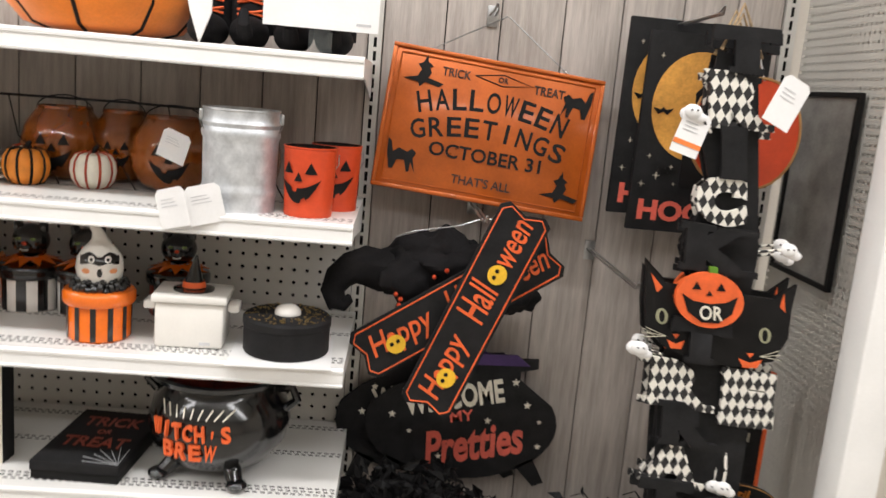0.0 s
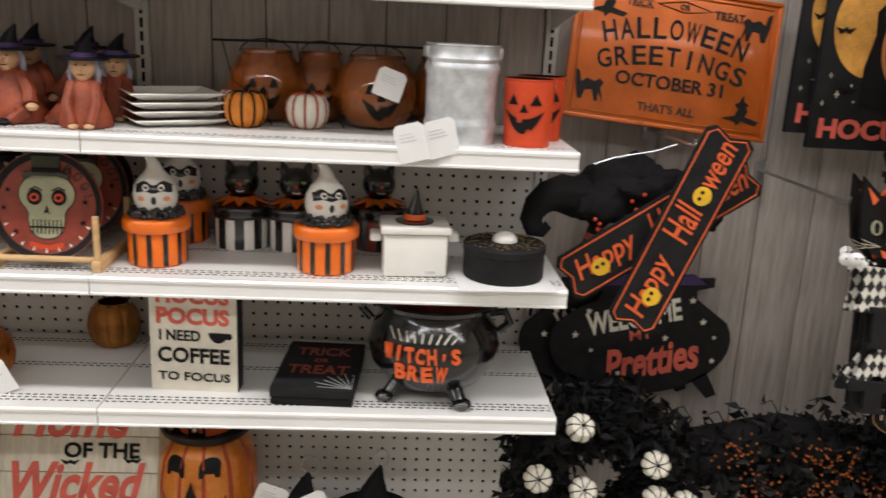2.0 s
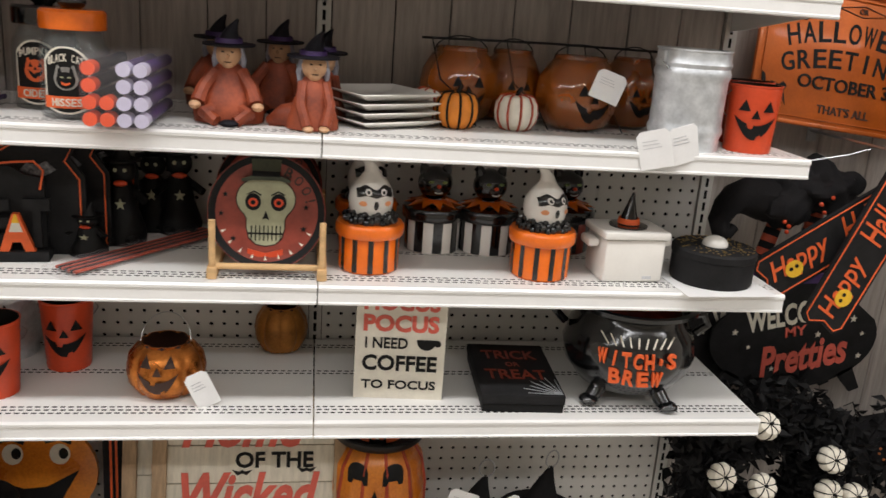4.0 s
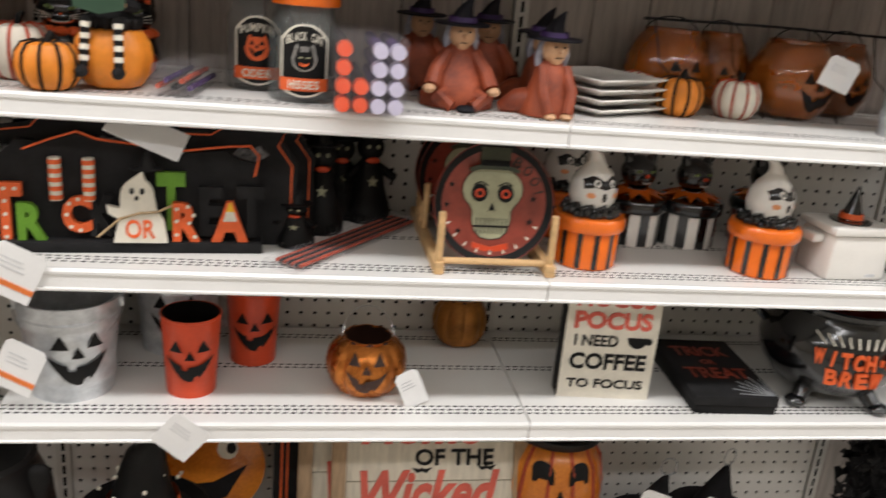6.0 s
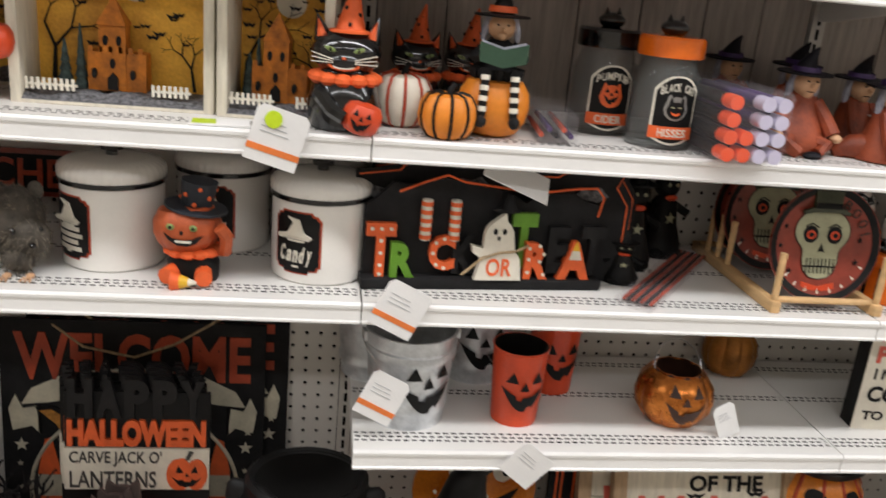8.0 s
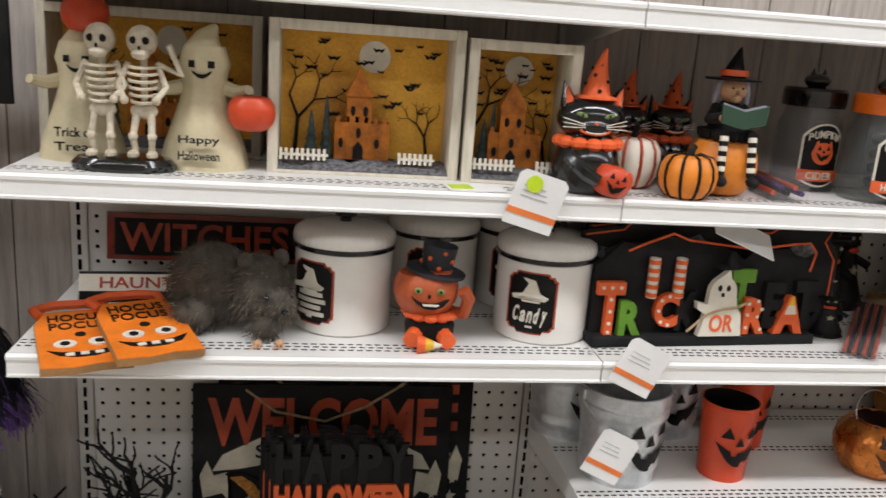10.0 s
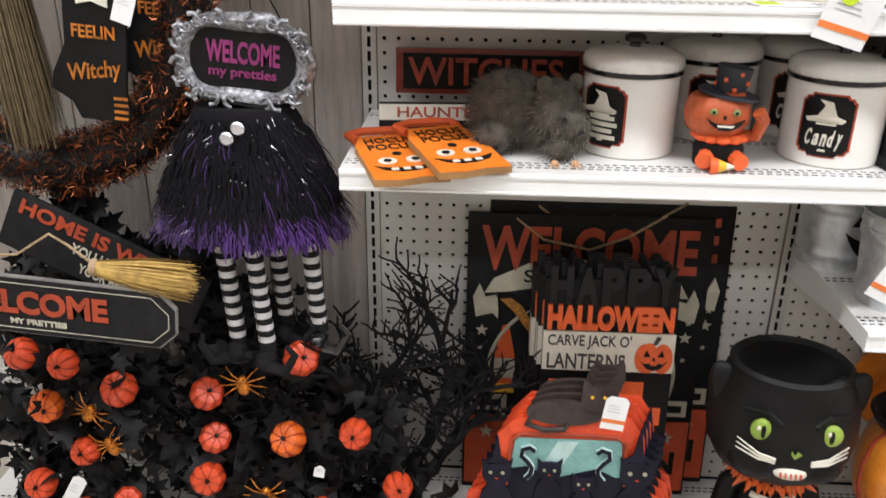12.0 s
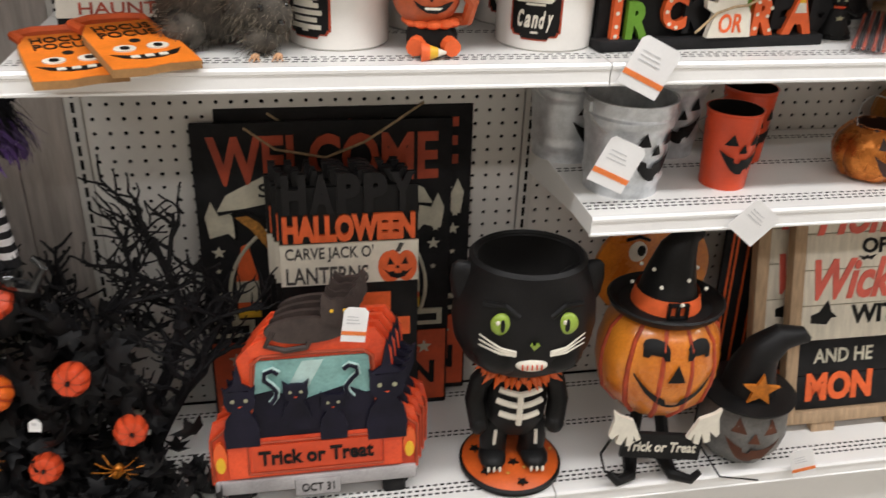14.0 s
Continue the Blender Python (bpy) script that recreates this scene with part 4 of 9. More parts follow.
def cat_witch(m):
    black, orange, red, white, toyface = (bmnew() for k in range(5))
    lathe([(0, 0), (0.045, 0.002), (0.05, 0.03), (0.042, 0.06), (0.028, 0.08)], 20, black)
    ball((0.0, 0.0, 0.098), (0.046, 0.036, 0.032), black, 18, 12)
    ball((0.0, -0.022, 0.088), (0.026, 0.018, 0.016), black, 14, 10)
    eyes = bmnew()
    for s in (-1, 1):
        lathe([(0.013, 0), (0.008, 0.014), (0, 0.034)], 8, black, Matrix.Translation((s * 0.031, 0, 0.114)) @ Matrix.Rotation(radians(s * 16), 4, "Y"))
        lathe([(0.007, 0.002), (0, 0.026)], 6, orange, Matrix.Translation((s * 0.031, -0.007, 0.116)) @ Matrix.Rotation(radians(s * 16), 4, "Y"))
        ball((s * 0.018, -0.0325, 0.104), (0.0085, 0.003, 0.0032), eyes, 10, 6, Matrix.Translation((s * 0.018, 0, 0.104)) @ Matrix.Rotation(radians(-s * 20), 4, "Y") @ Matrix.Translation((-s * 0.018, 0, -0.104)))
        ball((s * 0.018, -0.035, 0.104), (0.0016, 0.002, 0.003), black, 6, 4)
        for k in (-1, 0, 1):
            tube([(s * 0.014, -0.038, 0.09 + k * 0.002), (s * 0.042, -0.03, 0.093 + k * 0.006)], 0.0006, 4, white)
    tube([(0.019 * math.cos(a), -0.0395 + 0.004 * abs(math.cos(a)), 0.0855 - 0.006 * math.sin(a)) for a in span(0, 3.1416, 8)], 0.0016, 5, orange)
    tube([(0.013 * math.cos(a), -0.0405, 0.084 - 0.0028 * math.sin(a)) for a in span(0, 3.1416, 6)], 0.0011, 5, white)
    ball((0, -0.041, 0.094), (0.003, 0.002, 0.002), orange, 7, 5)
    for i in range(12):
        a = 2 * math.pi * i / 12
        ball((0.037 * math.sin(a), -0.037 * math.cos(a), 0.066), (0.013, 0.013, 0.009), orange, 8, 5)
    toy = Matrix.Translation((0.022, -0.046, 0.002)) @ Matrix.Rotation(radians(14), 4, "Y")
    lathe(scaled(PUMP, 0.027, 0.04), 30, red, toy, 8, 0.09)
    jack_face(scaled(PUMP, 0.027, 0.04)[1:-1], 0.02, 0.03, 0, bm=toyface)
    for v in toyface.verts:
        v.co = toy @ v.co
    tube([(-0.03, -0.035, 0.05), (-0.01, -0.055, 0.03), (0.006, -0.06, 0.022)], 0.011, 8, black, 0.8)
    witch_hat(0.021, 0.066, 0.12, 1.35, orange, Matrix.Translation((0.004, 0, 0.124)))
    dots = bmnew()
    for i in range(9):
        a = i * 2.4
        ball((0.004 + (0.019 - i * 0.0016) * math.sin(a), -(0.019 - i * 0.0016) * math.cos(a), 0.135 + i * 0.004), 0.003, dots, 6, 4)
    return single("cat_figurine", [(black, BGLAZE), (orange, OPRINT), (red, OPAINT), (white, WPAINT), (dots, BLACK), (eyes, GREENY), (toyface, BLACK)], "black cat figurine in an orange hat holding a pumpkin", "figurine", m, group="black cat figurines")


cat_witch(at(-0.958, 0.07, Z1, -5) @ Matrix.Scale(1.18, 4))
cat_witch(at(-0.83, 0.27, Z1, 5))
cat_witch(at(-0.73, 0.30, Z1, 0))
film = thing("plastic_pack", "small clear plastic pack of pencils lying flat", "pack", at(-0.62, 0.03, Z1, -6))
part("wrapper", box(-0.034, 0.034, 0, 0.19, 0, 0.05, 0.008), FILM, film)
for i in range(5):
    part("pencil", tube([(-0.024 + i * 0.012, 0.01, 0.014 + 0.01 * (i % 2)), (-0.024 + i * 0.012, 0.18, 0.014 + 0.01 * (i % 2))], 0.0045, 6), (RED, PURPLE, BLACK)[i % 3], film)


def skeleton_pair(m):
    bone, base = bmnew(), bmnew()
    lathe([(0, 0), (0.066, 0.0), (0.068, 0.008), (0.06, 0.016), (0, 0.018)], 28, base, squash=0.55)
    for s in (-1, 1):
        x = s * 0.026
        ball((x, -0.004, 0.168), (0.019, 0.02, 0.02), bone, 14, 10)
        ball((x, -0.014, 0.152), (0.012, 0.011, 0.008), bone, 10, 6)
        tube([(x, 0.004, 0.15), (x, 0.006, 0.08)], 0.0045, 7, bone)
        for i in range(6):
            z, w = 0.137 - i * 0.009, 0.02 - 0.001 * i
            tube([(x + w * math.cos(a), -0.001 - 0.013 * math.sin(a), z - 0.003 * math.sin(a)) for a in span(0, math.pi, 8)], 0.0022, 5, bone)
        ball((x, 0.003, 0.078), (0.018, 0.011, 0.011), bone, 10, 6)
        for t in (-1, 1):
            tube([(x + t * 0.009, 0, 0.076), (x + t * 0.012, -0.012, 0.045), (x + t * 0.01, -0.004, 0.02)], 0.005, 7, bone, 0.8)
            ball((x + t * 0.012, -0.012, 0.022), (0.008, 0.014, 0.006), bone, 8, 5)
            ball((x + t * 0.012, -0.012, 0.046), 0.0065, bone, 7, 5)
            e = x + t * 0.03
            tube([(x + t * 0.018, 0, 0.14), (e, -0.006, 0.11), (x + t * 0.02, -0.022, 0.095)], 0.0042, 6, bone)
            ball((x + t * 0.02, -0.023, 0.094), 0.006, bone, 7, 5)
    tube([(0.044, -0.002, 0.14), (0.075, -0.008, 0.128), (0.062, -0.02, 0.165)], 0.0042, 6, bone)
    holes = bmnew()
    for s in (-1, 1):
        for t in (-1, 1):
            ball((s * 0.026 + t * 0.0075, -0.0215, 0.169), (0.0048, 0.003, 0.005), holes, 8, 5)
        ball((s * 0.026, -0.023, 0.16), (0.0022, 0.002, 0.003), holes, 6, 4)
    return single("skeleton_figurine", [(bone, BONE), (base, BGLAZE), (holes, BLACK)], "bone-white pair of skeletons on an oval black base", "figurine", m)


skeleton_pair(at(-1.668, 0.07, Z1) @ Matrix.Scale(1.12, 4))


def ghost_figure(m, side):
    sheet, face, red = bmnew(), bmnew(), bmnew()
    pr = [(0.058, 0.0), (0.052, 0.03), (0.038, 0.075), (0.028, 0.11), (0.029, 0.135), (0.033, 0.15), (0.026, 0.175)]
    lathe([(0, 0)] + pr, 40, sheet, ribs=9, depth=0.07)
    tube([(0, 0, 0.17), (0.004, 0, 0.19), (0.014, 0, 0.205)], 0.025, 12, sheet, 0.15)
    for s in (-1, 1):
        tube([(s * 0.026, 0, 0.115), (s * 0.045, -0.014, 0.112), (s * 0.058, -0.03, 0.118)], 0.012, 8, sheet, 0.6)
        painted(pr, span(s * 0.012 - 0.004, s * 0.012 + 0.004, 4), lambda u: 0.155, lambda u: 0.145, face, proud=0.002)
    painted(pr, span(-0.012, 0.012, 8), lambda u: 0.136 + u * u * 40, lambda u: 0.13 + u * u * 60, face, proud=0.002)
    word("Trick or" if side < 0 else "Happy", 0.05, 0.014, 0, 0.045, -0.056, 0.002, bm=face)
    word("Treat" if side < 0 else "Halloween", 0.05, 0.013, 0, 0.024, -0.0585, 0.002, bm=face)
    lathe(scaled(PUMP, 0.031, 0.05), 30, red, Matrix.Translation((0.062, -0.03, 0.06) if side > 0 else (0.01, -0.01, 0.19)), 8, 0.06)
    return single("ghost_figurine", [(sheet, GHOSTC), (face, BLACK), (red, OPAINT)], "ivory ghost figurine holding a red pumpkin", "figurine", m, group="ivory ghost figurines")


ghost_figure(at(-1.752, 0.17, Z1, 4) @ Matrix.Diagonal((1.15, 1.1, 1.02, 1)), -1)
ghost_figure(at(-1.56, 0.13, Z1, 0) @ Matrix.Diagonal((1.2, 1.1, 1.06, 1)), 1)


def shadow_box(m, w, h, d, label, seed):
    rnd = random.Random(seed)
    t = thing("shadow_box", label, "shadow box", m, group="haunted house shadow boxes")
    f = 0.016
    for name, b in (("side_board", (0, f, 0, d, 0, h)), ("side_board", (w - f, w, 0, d, 0, h)), ("top_board", (f, w - f, 0, d, h - f, h)), ("base_board", (f, w - f, 0, d, 0, 0.006))):
        part(name, box(*b, 0.0015), CREAMW, t)
    part("backdrop", box(f, w - f, d - 0.006, d, 0.006, h - f), GOLDSKY, t, "amber night-sky print")
    part("moon", slab(disc(w * 0.55, h * 0.78, h * 0.11), d - 0.0085, d - 0.006), WPAINT, t, "pale printed moon")
    for i in range(26):
        x, z, r = f + 0.01 + rnd.random() * (w - 2 * f - 0.02), h * (0.35 + 0.52 * rnd.random()), 0.003 + 0.003 * rnd.random()
        part("printed_bat", slab([(x - 2 * r, z + r), (x - r * 0.5, z + r * 0.4), (x, z + r * 0.9), (x + r * 0.5, z + r * 0.4), (x + 2 * r, z + r), (x + r, z - r * 0.5), (x, z), (x - r, z - r * 0.5)], d - 0.0095, d - 0.0075), BLACK, t)
    bm = bmnew()

    def grow(p, a, length, r, n):
        q = (p[0] + length * math.cos(a), p[1], p[2] + length * math.sin(a))
        if q[0] < f + 0.004 or q[0] > w - f - 0.004:
            return
        tube([p, q], r, 5, bm, 0.7)
        if n:
            for s in (-1, 1):
                grow(q, a + s * (0.35 + 0.4 * rnd.random()), length * (0.6 + 0.25 * rnd.random()), r * 0.65, n - 1)
    grow((w * 0.13, d - 0.014, 0.02), 1.5, h * 0.25, 0.004, 4)
    grow((w * 0.86, d - 0.014, 0.02), 1.7, h * 0.16, 0.003, 4)
    part("bare_tree", bm, BLACK, t, "bare black branches")
    bm = bmnew()
    bx = w * 0.47
    box(bx - 0.02, bx + 0.02, d * 0.4, d * 0.75, 0.02, h * 0.52, bm=bm)
    box(bx - 0.038, bx + 0.05, d * 0.42, d * 0.8, 0.02, h * 0.34, bm=bm)
    lathe([(0.032, 0), (0, 0.045)], 4, bm, Matrix.Translation((bx, d * 0.57, h * 0.52)) @ Matrix.Rotation(radians(45), 4, "Z"))
    for i in range(6):
        box(bx - 0.036 + i * 0.015, bx - 0.03 + i * 0.015, d * 0.4, d * 0.44, h * 0.34, h * 0.38, bm=bm)
    house = part("little_house", bm, RUSTH, t, "orange model haunted house")
    bm = bmnew()
    for x, z in ((bx - 0.01, h * 0.42), (bx + 0.01, h * 0.42), (bx, h * 0.27), (bx + 0.03, h * 0.2), (bx - 0.028, h * 0.2)):
        slab(disc(x, z, 0.004, 0.008, 10), d * 0.4 - 0.003, d * 0.4 + 0.006, bm)
    slab([(bx - 0.008, 0.022), (bx + 0.008, 0.022), (bx + 0.008, 0.04), (bx, 0.05), (bx - 0.008, 0.04)], d * 0.4 - 0.003, d * 0.4 + 0.004, bm)
    part("dark_windows", bm, BLACK, house)
    for x0, n in ((w * 0.06, 9), (w * 0.68, 7)):
        bm = bmnew()
        for i in range(n):
            box(x0 + i * 0.0085, x0 + i * 0.0085 + 0.0045, 0.012, 0.015, 0.02, 0.038, bm=bm)
        box(x0, x0 + n * 0.0085, 0.0135, 0.016, 0.026, 0.03, bm=bm)
        part("picket_fence", bm, WPAINT, t, "tiny white picket fence")
    bm = bmnew()
    for x, r, hh in ((w * 0.22, 0.014, 0.075), (w * 0.3, 0.012, 0.1)):
        for i in range(5):
            lathe([(r * (1 - i * 0.16), 0), (r * 0.3 * (1 - i * 0.16), hh * 0.28)], 9, bm, Matrix.Translation((x, d * 0.55, 0.02 + hh * 0.18 * i)))
    part("bottle_brush_tree", bm, TEALD, t, "grey-green bottle-brush trees")
    bm = bmnew()
    n = 14
    rows = [[bm.verts.new((f + (w - 2 * f) * i / n, d * k / 4, 0.012 + 0.010 * rnd.random() if k else 0.006)) for i in range(n + 1)] for k in range(5)]
    for a, b in zip(rows, rows[1:]):
        for i in range(n):
            bm.faces.new((a[i], a[i + 1], b[i + 1], b[i]))
    part("glitter_ground", bm, GRAVEL, t, "grey glitter ground")
    return t


RUSTH = mat("burnt_orange_card", (0.52, 0.16, 0.012), 0.6, var=0.3, scale=40)
TEALD = mat("frosted_dark_teal", (0.06, 0.09, 0.085), 0.8, var=0.4, scale=90)
shadow_box(at(-1.462, 0.10, Z1), 0.302, 0.235, 0.10, "whitewashed shadow box with orange haunted house scene", 3)
shadow_box(at(-1.155, 0.09, Z1, -4), 0.178, 0.225, 0.13, "whitewashed shadow box with orange haunted house scene", 5)
shadow_box(at(-1.842, 0.25, Z1), 0.36, 0.235, 0.10, "whitewashed shadow box with orange haunted house scene", 7)

# ---- second row ----
striped_jar(at(0.097, 0.118, Z2, 0), ORANGE, BGLAZE, 12, 0.010, "ghost", "orange jar with black stripes and masked ghost lid")
striped_jar(at(0.436, 0.10, Z2, 8), ORANGE, BGLAZE, 12, 0.010, "ghost", "orange jar with black stripes and masked ghost lid")
striped_jar(at(0.24, 0.262, Z2, 4), WHITE, BGLAZE, 9, 0.02, "cat", "black and white striped jar with black cat lid")
striped_jar(at(0.357, 0.258, Z2, 8), WHITE, BGLAZE, 9, 0.02, "cat", "black and white striped jar with black cat lid")
striped_jar(at(0.10, 0.30, Z2, 4), ORANGE, BGLAZE, 12, 0.010, "ghost", "orange jar with black stripes and masked ghost lid")
striped_jar(at(0.535, 0.29, Z2, 8), PLATER, BGLAZE, 9, 0.02, "cat", "dark red and black jar with black cat lid")

crock = thing("baking_dish", "white rectangular lidded dish with witch hat knob", "dish", at(0.612, 0.105, Z2, 4))
part("dish", box(-0.064, 0.064, -0.05, 0.05, 0, 0.088, 0.008, m=Matrix.Diagonal((1, 1, 1, 1))), WHITE, crock)
part("lid", box(-0.07, 0.07, -0.056, 0.056, 0.088, 0.104, 0.005), WHITE, crock)
for s in (-1, 1):
    part("handle", box(s * 0.078 - 0.012, s * 0.078 + 0.012, -0.024, 0.024, 0.066, 0.084, 0.006), WHITE, crock)
hk = part("hat_knob", witch_hat(0.022, 0.068, 0.05, 1.75, m=Matrix.Translation((0, 0, 0.104))), BGLAZE, crock, "black witch hat knob")
part("hat_band", lathe([(0.0225, 0.110), (0.0205, 0.121)], 20), OPRINT, hk)
part("stamp_bar", box(0.02, 0.04, -0.0506, -0.0498, 0.008, 0.014), INK, crock)

cake = thing("eyeball_cake_box", "round black tin with gold flecks and a white eyeball", "tin", at(0.795, 0.088, Z2 + 0.002))
part("tin_wall", lathe([(0, 0), (0.08, 0.0), (0.082, 0.004), (0.082, 0.052), (0.084, 0.054), (0.084, 0.066), (0.08, 0.07), (0.03, 0.072), (0, 0.072)], 48), CHALK, cake)
part("eyeball", ball((0, 0, 0.074), (0.026, 0.026, 0.018)), WHITE, cake, "white eyeball dome")
bm = bmnew()
rnd = random.Random(8)
for i in range(140):
    a, r = rnd.random() * 6.28, 0.036 + 0.042 * rnd.random()
    ball((r * math.sin(a), r * math.cos(a), 0.0718), (0.0015 + 0.003 * rnd.random(), 0.0015, 0.001), bm, 5, 3)
part("gold_flecks", bm, GOLD := mat("gold_foil", (0.5, 0.34, 0.12), 0.3, metal=0.8), cake)
sheet = single("paper_sheet", [(box(-0.095, 0.095, -0.095, 0.09, 0, 0.0012), PAPER)], "white paper sheet under the round tin", "paper", at(0.79, 0.075, Z2 + 0.0005, 3))

rack = thing("plate_rack", "pale pine plate rack with upright dowels", "rack", at(-0.091, 0.02, Z2))
for s in (-1, 1):
    part("side_rail", box(s * 0.098 - 0.009, s * 0.098 + 0.009, 0, 0.35, 0.0, 0.022, 0.003), PINE, rack)
    for y in (0.012, 0.20, 0.245, 0.29):
        part("dowel", tube([(s * 0.098, y, 0.018), (s * 0.098, y, 0.108)], 0.0062, 10), PINE, rack)
for y in (0.018, 0.33):
    part("cross_bar", tube([(-0.098, y, 0.021), (0.098, y, 0.021)], 0.006, 10), PINE, rack)


def skull_plate(m, label):
    t = thing("dinner_plate", label, "plate", m, group="skull plates in the rack")
    R = 0.106
    rot = Matrix.Translation((0, 0, R)) @ Matrix.Rotation(radians(90), 4, "X")
    part("plate", lathe([(0, 0), (0.07, 0.0), (R, 0.012), (R, 0.016), (0.074, 0.006), (0, 0.004)], 56, m=Matrix.Translation((0, 0.012, R)) @ Matrix.Rotation(radians(90), 4, "X")), PLATER, t)
    part("rim_band", lathe([(R - 0.002, 0.0166), (R - 0.014, 0.0128)], 56, m=Matrix.Translation((0, 0.012, R)) @ Matrix.Rotation(radians(90), 4, "X")), BLACK, t, "black rim")
    y = 0.012 - 0.0068
    big = Matrix.Translation((0, 0, R)) @ Matrix.Diagonal((1.24, 1, 1.16, 1)) @ Matrix.Translation((0, 0, -R))
    sk = disc(-0.002, R + 0.02, 0.043, 0.036, 28, -42, 222) + [(-0.03, R - 0.012), (-0.03, R - 0.026), (-0.026, R - 0.042), (-0.016, R - 0.052), (-0.002, R - 0.055), (0.012, R - 0.052), (0.022, R - 0.042), (0.026, R - 0.026), (0.026, R - 0.012)]
    skl = part("skull_print", slab(sk, y, y + 0.001, m=big), SKULLG, t, "faded green-white skull")
    part("skull_outline", tube([big @ Vector((a, y, b)) for a, b in sk + sk[:1]], 0.0011, 5), INKB, skl)
    bm = bmnew()
    hat = slab([(-0.036, R + 0.046), (-0.02, R + 0.05), (0.016, R + 0.05), (0.032, R + 0.046), (0.034, R + 0.051), (0.018, R + 0.057), (0.02, R + 0.083), (-0.023, R + 0.083), (-0.022, R + 0.057), (-0.038, R + 0.051)], y - 0.0095, y - 0.0005, m=big)
    part("top_hat_print", hat, HATGREEN, t, "dark olive top hat")
    slab([(-0.022, R + 0.0555), (0.018, R + 0.0555), (0.019, R + 0.064), (-0.0225, R + 0.064)], y - 0.0105, y - 0.0095, bm, big)
    for s in (-1, 1):
        tube([(s * 0.009 - 0.002, y - 0.001, R + 0.03), (s * 0.022 - 0.002, y - 0.001, R + 0.037), (s * 0.034 - 0.002, y - 0.001, R + 0.031)], 0.0012, 5, bm)
        slab(disc(s * 0.0185 - 0.002, R + 0.015, 0.0115, 0.0135), y - 0.0015, y - 0.0005, bm, big)
    slab([(-0.007, R - 0.013), (-0.002, R - 0.01), (0.003, R - 0.013), (-0.002, R + 0.002)], y - 0.0015, y - 0.0005, bm, big)
    for i in range(8):
        x = -0.023 + i * 0.006
        slab([(x, R - 0.046), (x + 0.0016, R - 0.046), (x + 0.0016, R - 0.022), (x, R - 0.022)], y - 0.0015, y - 0.0005, bm, big)
    slab([(-0.027, R - 0.036), (0.023, R - 0.036), (0.023, R - 0.0335), (-0.027, R - 0.0335)], y - 0.0015, y - 0.0005, bm, big)
    part("skull_drawing", bm, BLACK, t)
    bm = bmnew()
    for s in (-1, 1):
        slab(disc(s * 0.0185 - 0.002, R + 0.0145, 0.007), y - 0.003, y - 0.0015, bm, big)
    part("red_irises", bm, OPAINT, t)
    bm = bmnew()
    for s in (-1, 1):
        slab(disc(s * 0.0185 - 0.002, R + 0.0145, 0.0036), y - 0.004, y - 0.003, bm, big)
    for x, z in ((-0.075, R + 0.03), (-0.082, R - 0.005), (0.066, R - 0.03), (0.07, R + 0.01), (-0.06, R - 0.05)):
        slab(star(x, z, 0.006), y - 0.003, y - 0.001, bm)
    part("black_stars", bm, BLACK, t)
    bm = bmnew()
    for ch, a in (("B", 62), ("O", 46), ("O", 30), ("!", 16)):
        word(ch, 0.014 if ch != "!" else 0.004, 0.019, 0.081 * math.cos(radians(a)), R + 0.081 * math.sin(radians(a)), y - 0.003, 0.0015, turn=a - 90, bm=bm)
    part("letters", bm, INKB, t)
    part("bow_tie", slab([(-0.034, R - 0.09), (-0.034, R - 0.068), (-0.002, R - 0.076), (0.03, R - 0.068), (0.03, R - 0.09), (-0.002, R - 0.082)], y - 0.0025, y - 0.001), OPAINT, t)
    bm = bmnew()
    for i in range(9):
        a = radians(205 + i * 16)
        slab([(0.08 * math.cos(a), R + 0.08 * math.sin(a)), (0.098 * math.cos(a + 0.05), R + 0.098 * math.sin(a + 0.05)), (0.094 * math.cos(a - 0.04), R + 0.094 * math.sin(a - 0.04))], y - 0.004, y - 0.003, bm)
    part("white_dashes", bm, WPAINT, t)
    return t


HATGREEN = mat("dark_olive_print", (0.045, 0.05, 0.026), 0.5, var=0.25)
INKB = mat("dark_brown_print", (0.05, 0.02, 0.012), 0.5)
skull_plate(at(-0.095, 0.05, Z2 + 0.012, 0, -10), "rust-red plate with a skull in a top hat")
skull_plate(at(-0.10, 0.225, Z2 + 0.012, 0, -8), "rust-red plate with a skull in a top hat")
skull_plate(at(-0.10, 0.27, Z2 + 0.012, 0, -8), "rust-red plate with a skull in a top hat")

# standing letters
sign = thing("trick_or_treat_sign", "black standing letter sign with a ghost, orange and green letters", "sign", at(-0.915, 0.06, Z2, 5))
part("base", box(0, 0.432, 0, 0.045, 0, 0.019, 0.003), CHALK, sign)
out = [(0.005, 0.019), (0.425, 0.019), (0.425, 0.15), (0.39, 0.158), (0.37, 0.172), (0.3, 0.165), (0.285, 0.15), (0.25, 0.17), (0.20, 0.178), (0.17, 0.185), (0.13, 0.19), (0.09, 0.175), (0.05, 0.18), (0.02, 0.15), (0.005, 0.14)]
part("backboard", slab(out, 0.028, 0.04), CHALK, sign)
part("orange_outline", tube([(x, 0.026, z) for x, z in ((0.06, 0.165), (0.1, 0.182), (0.14, 0.196), (0.17, 0.185), (0.3, 0.17), (0.375, 0.18), (0.41, 0.182), (0.425, 0.165), (0.418, 0.13))], 0.0022, 6), OPRINT, sign)


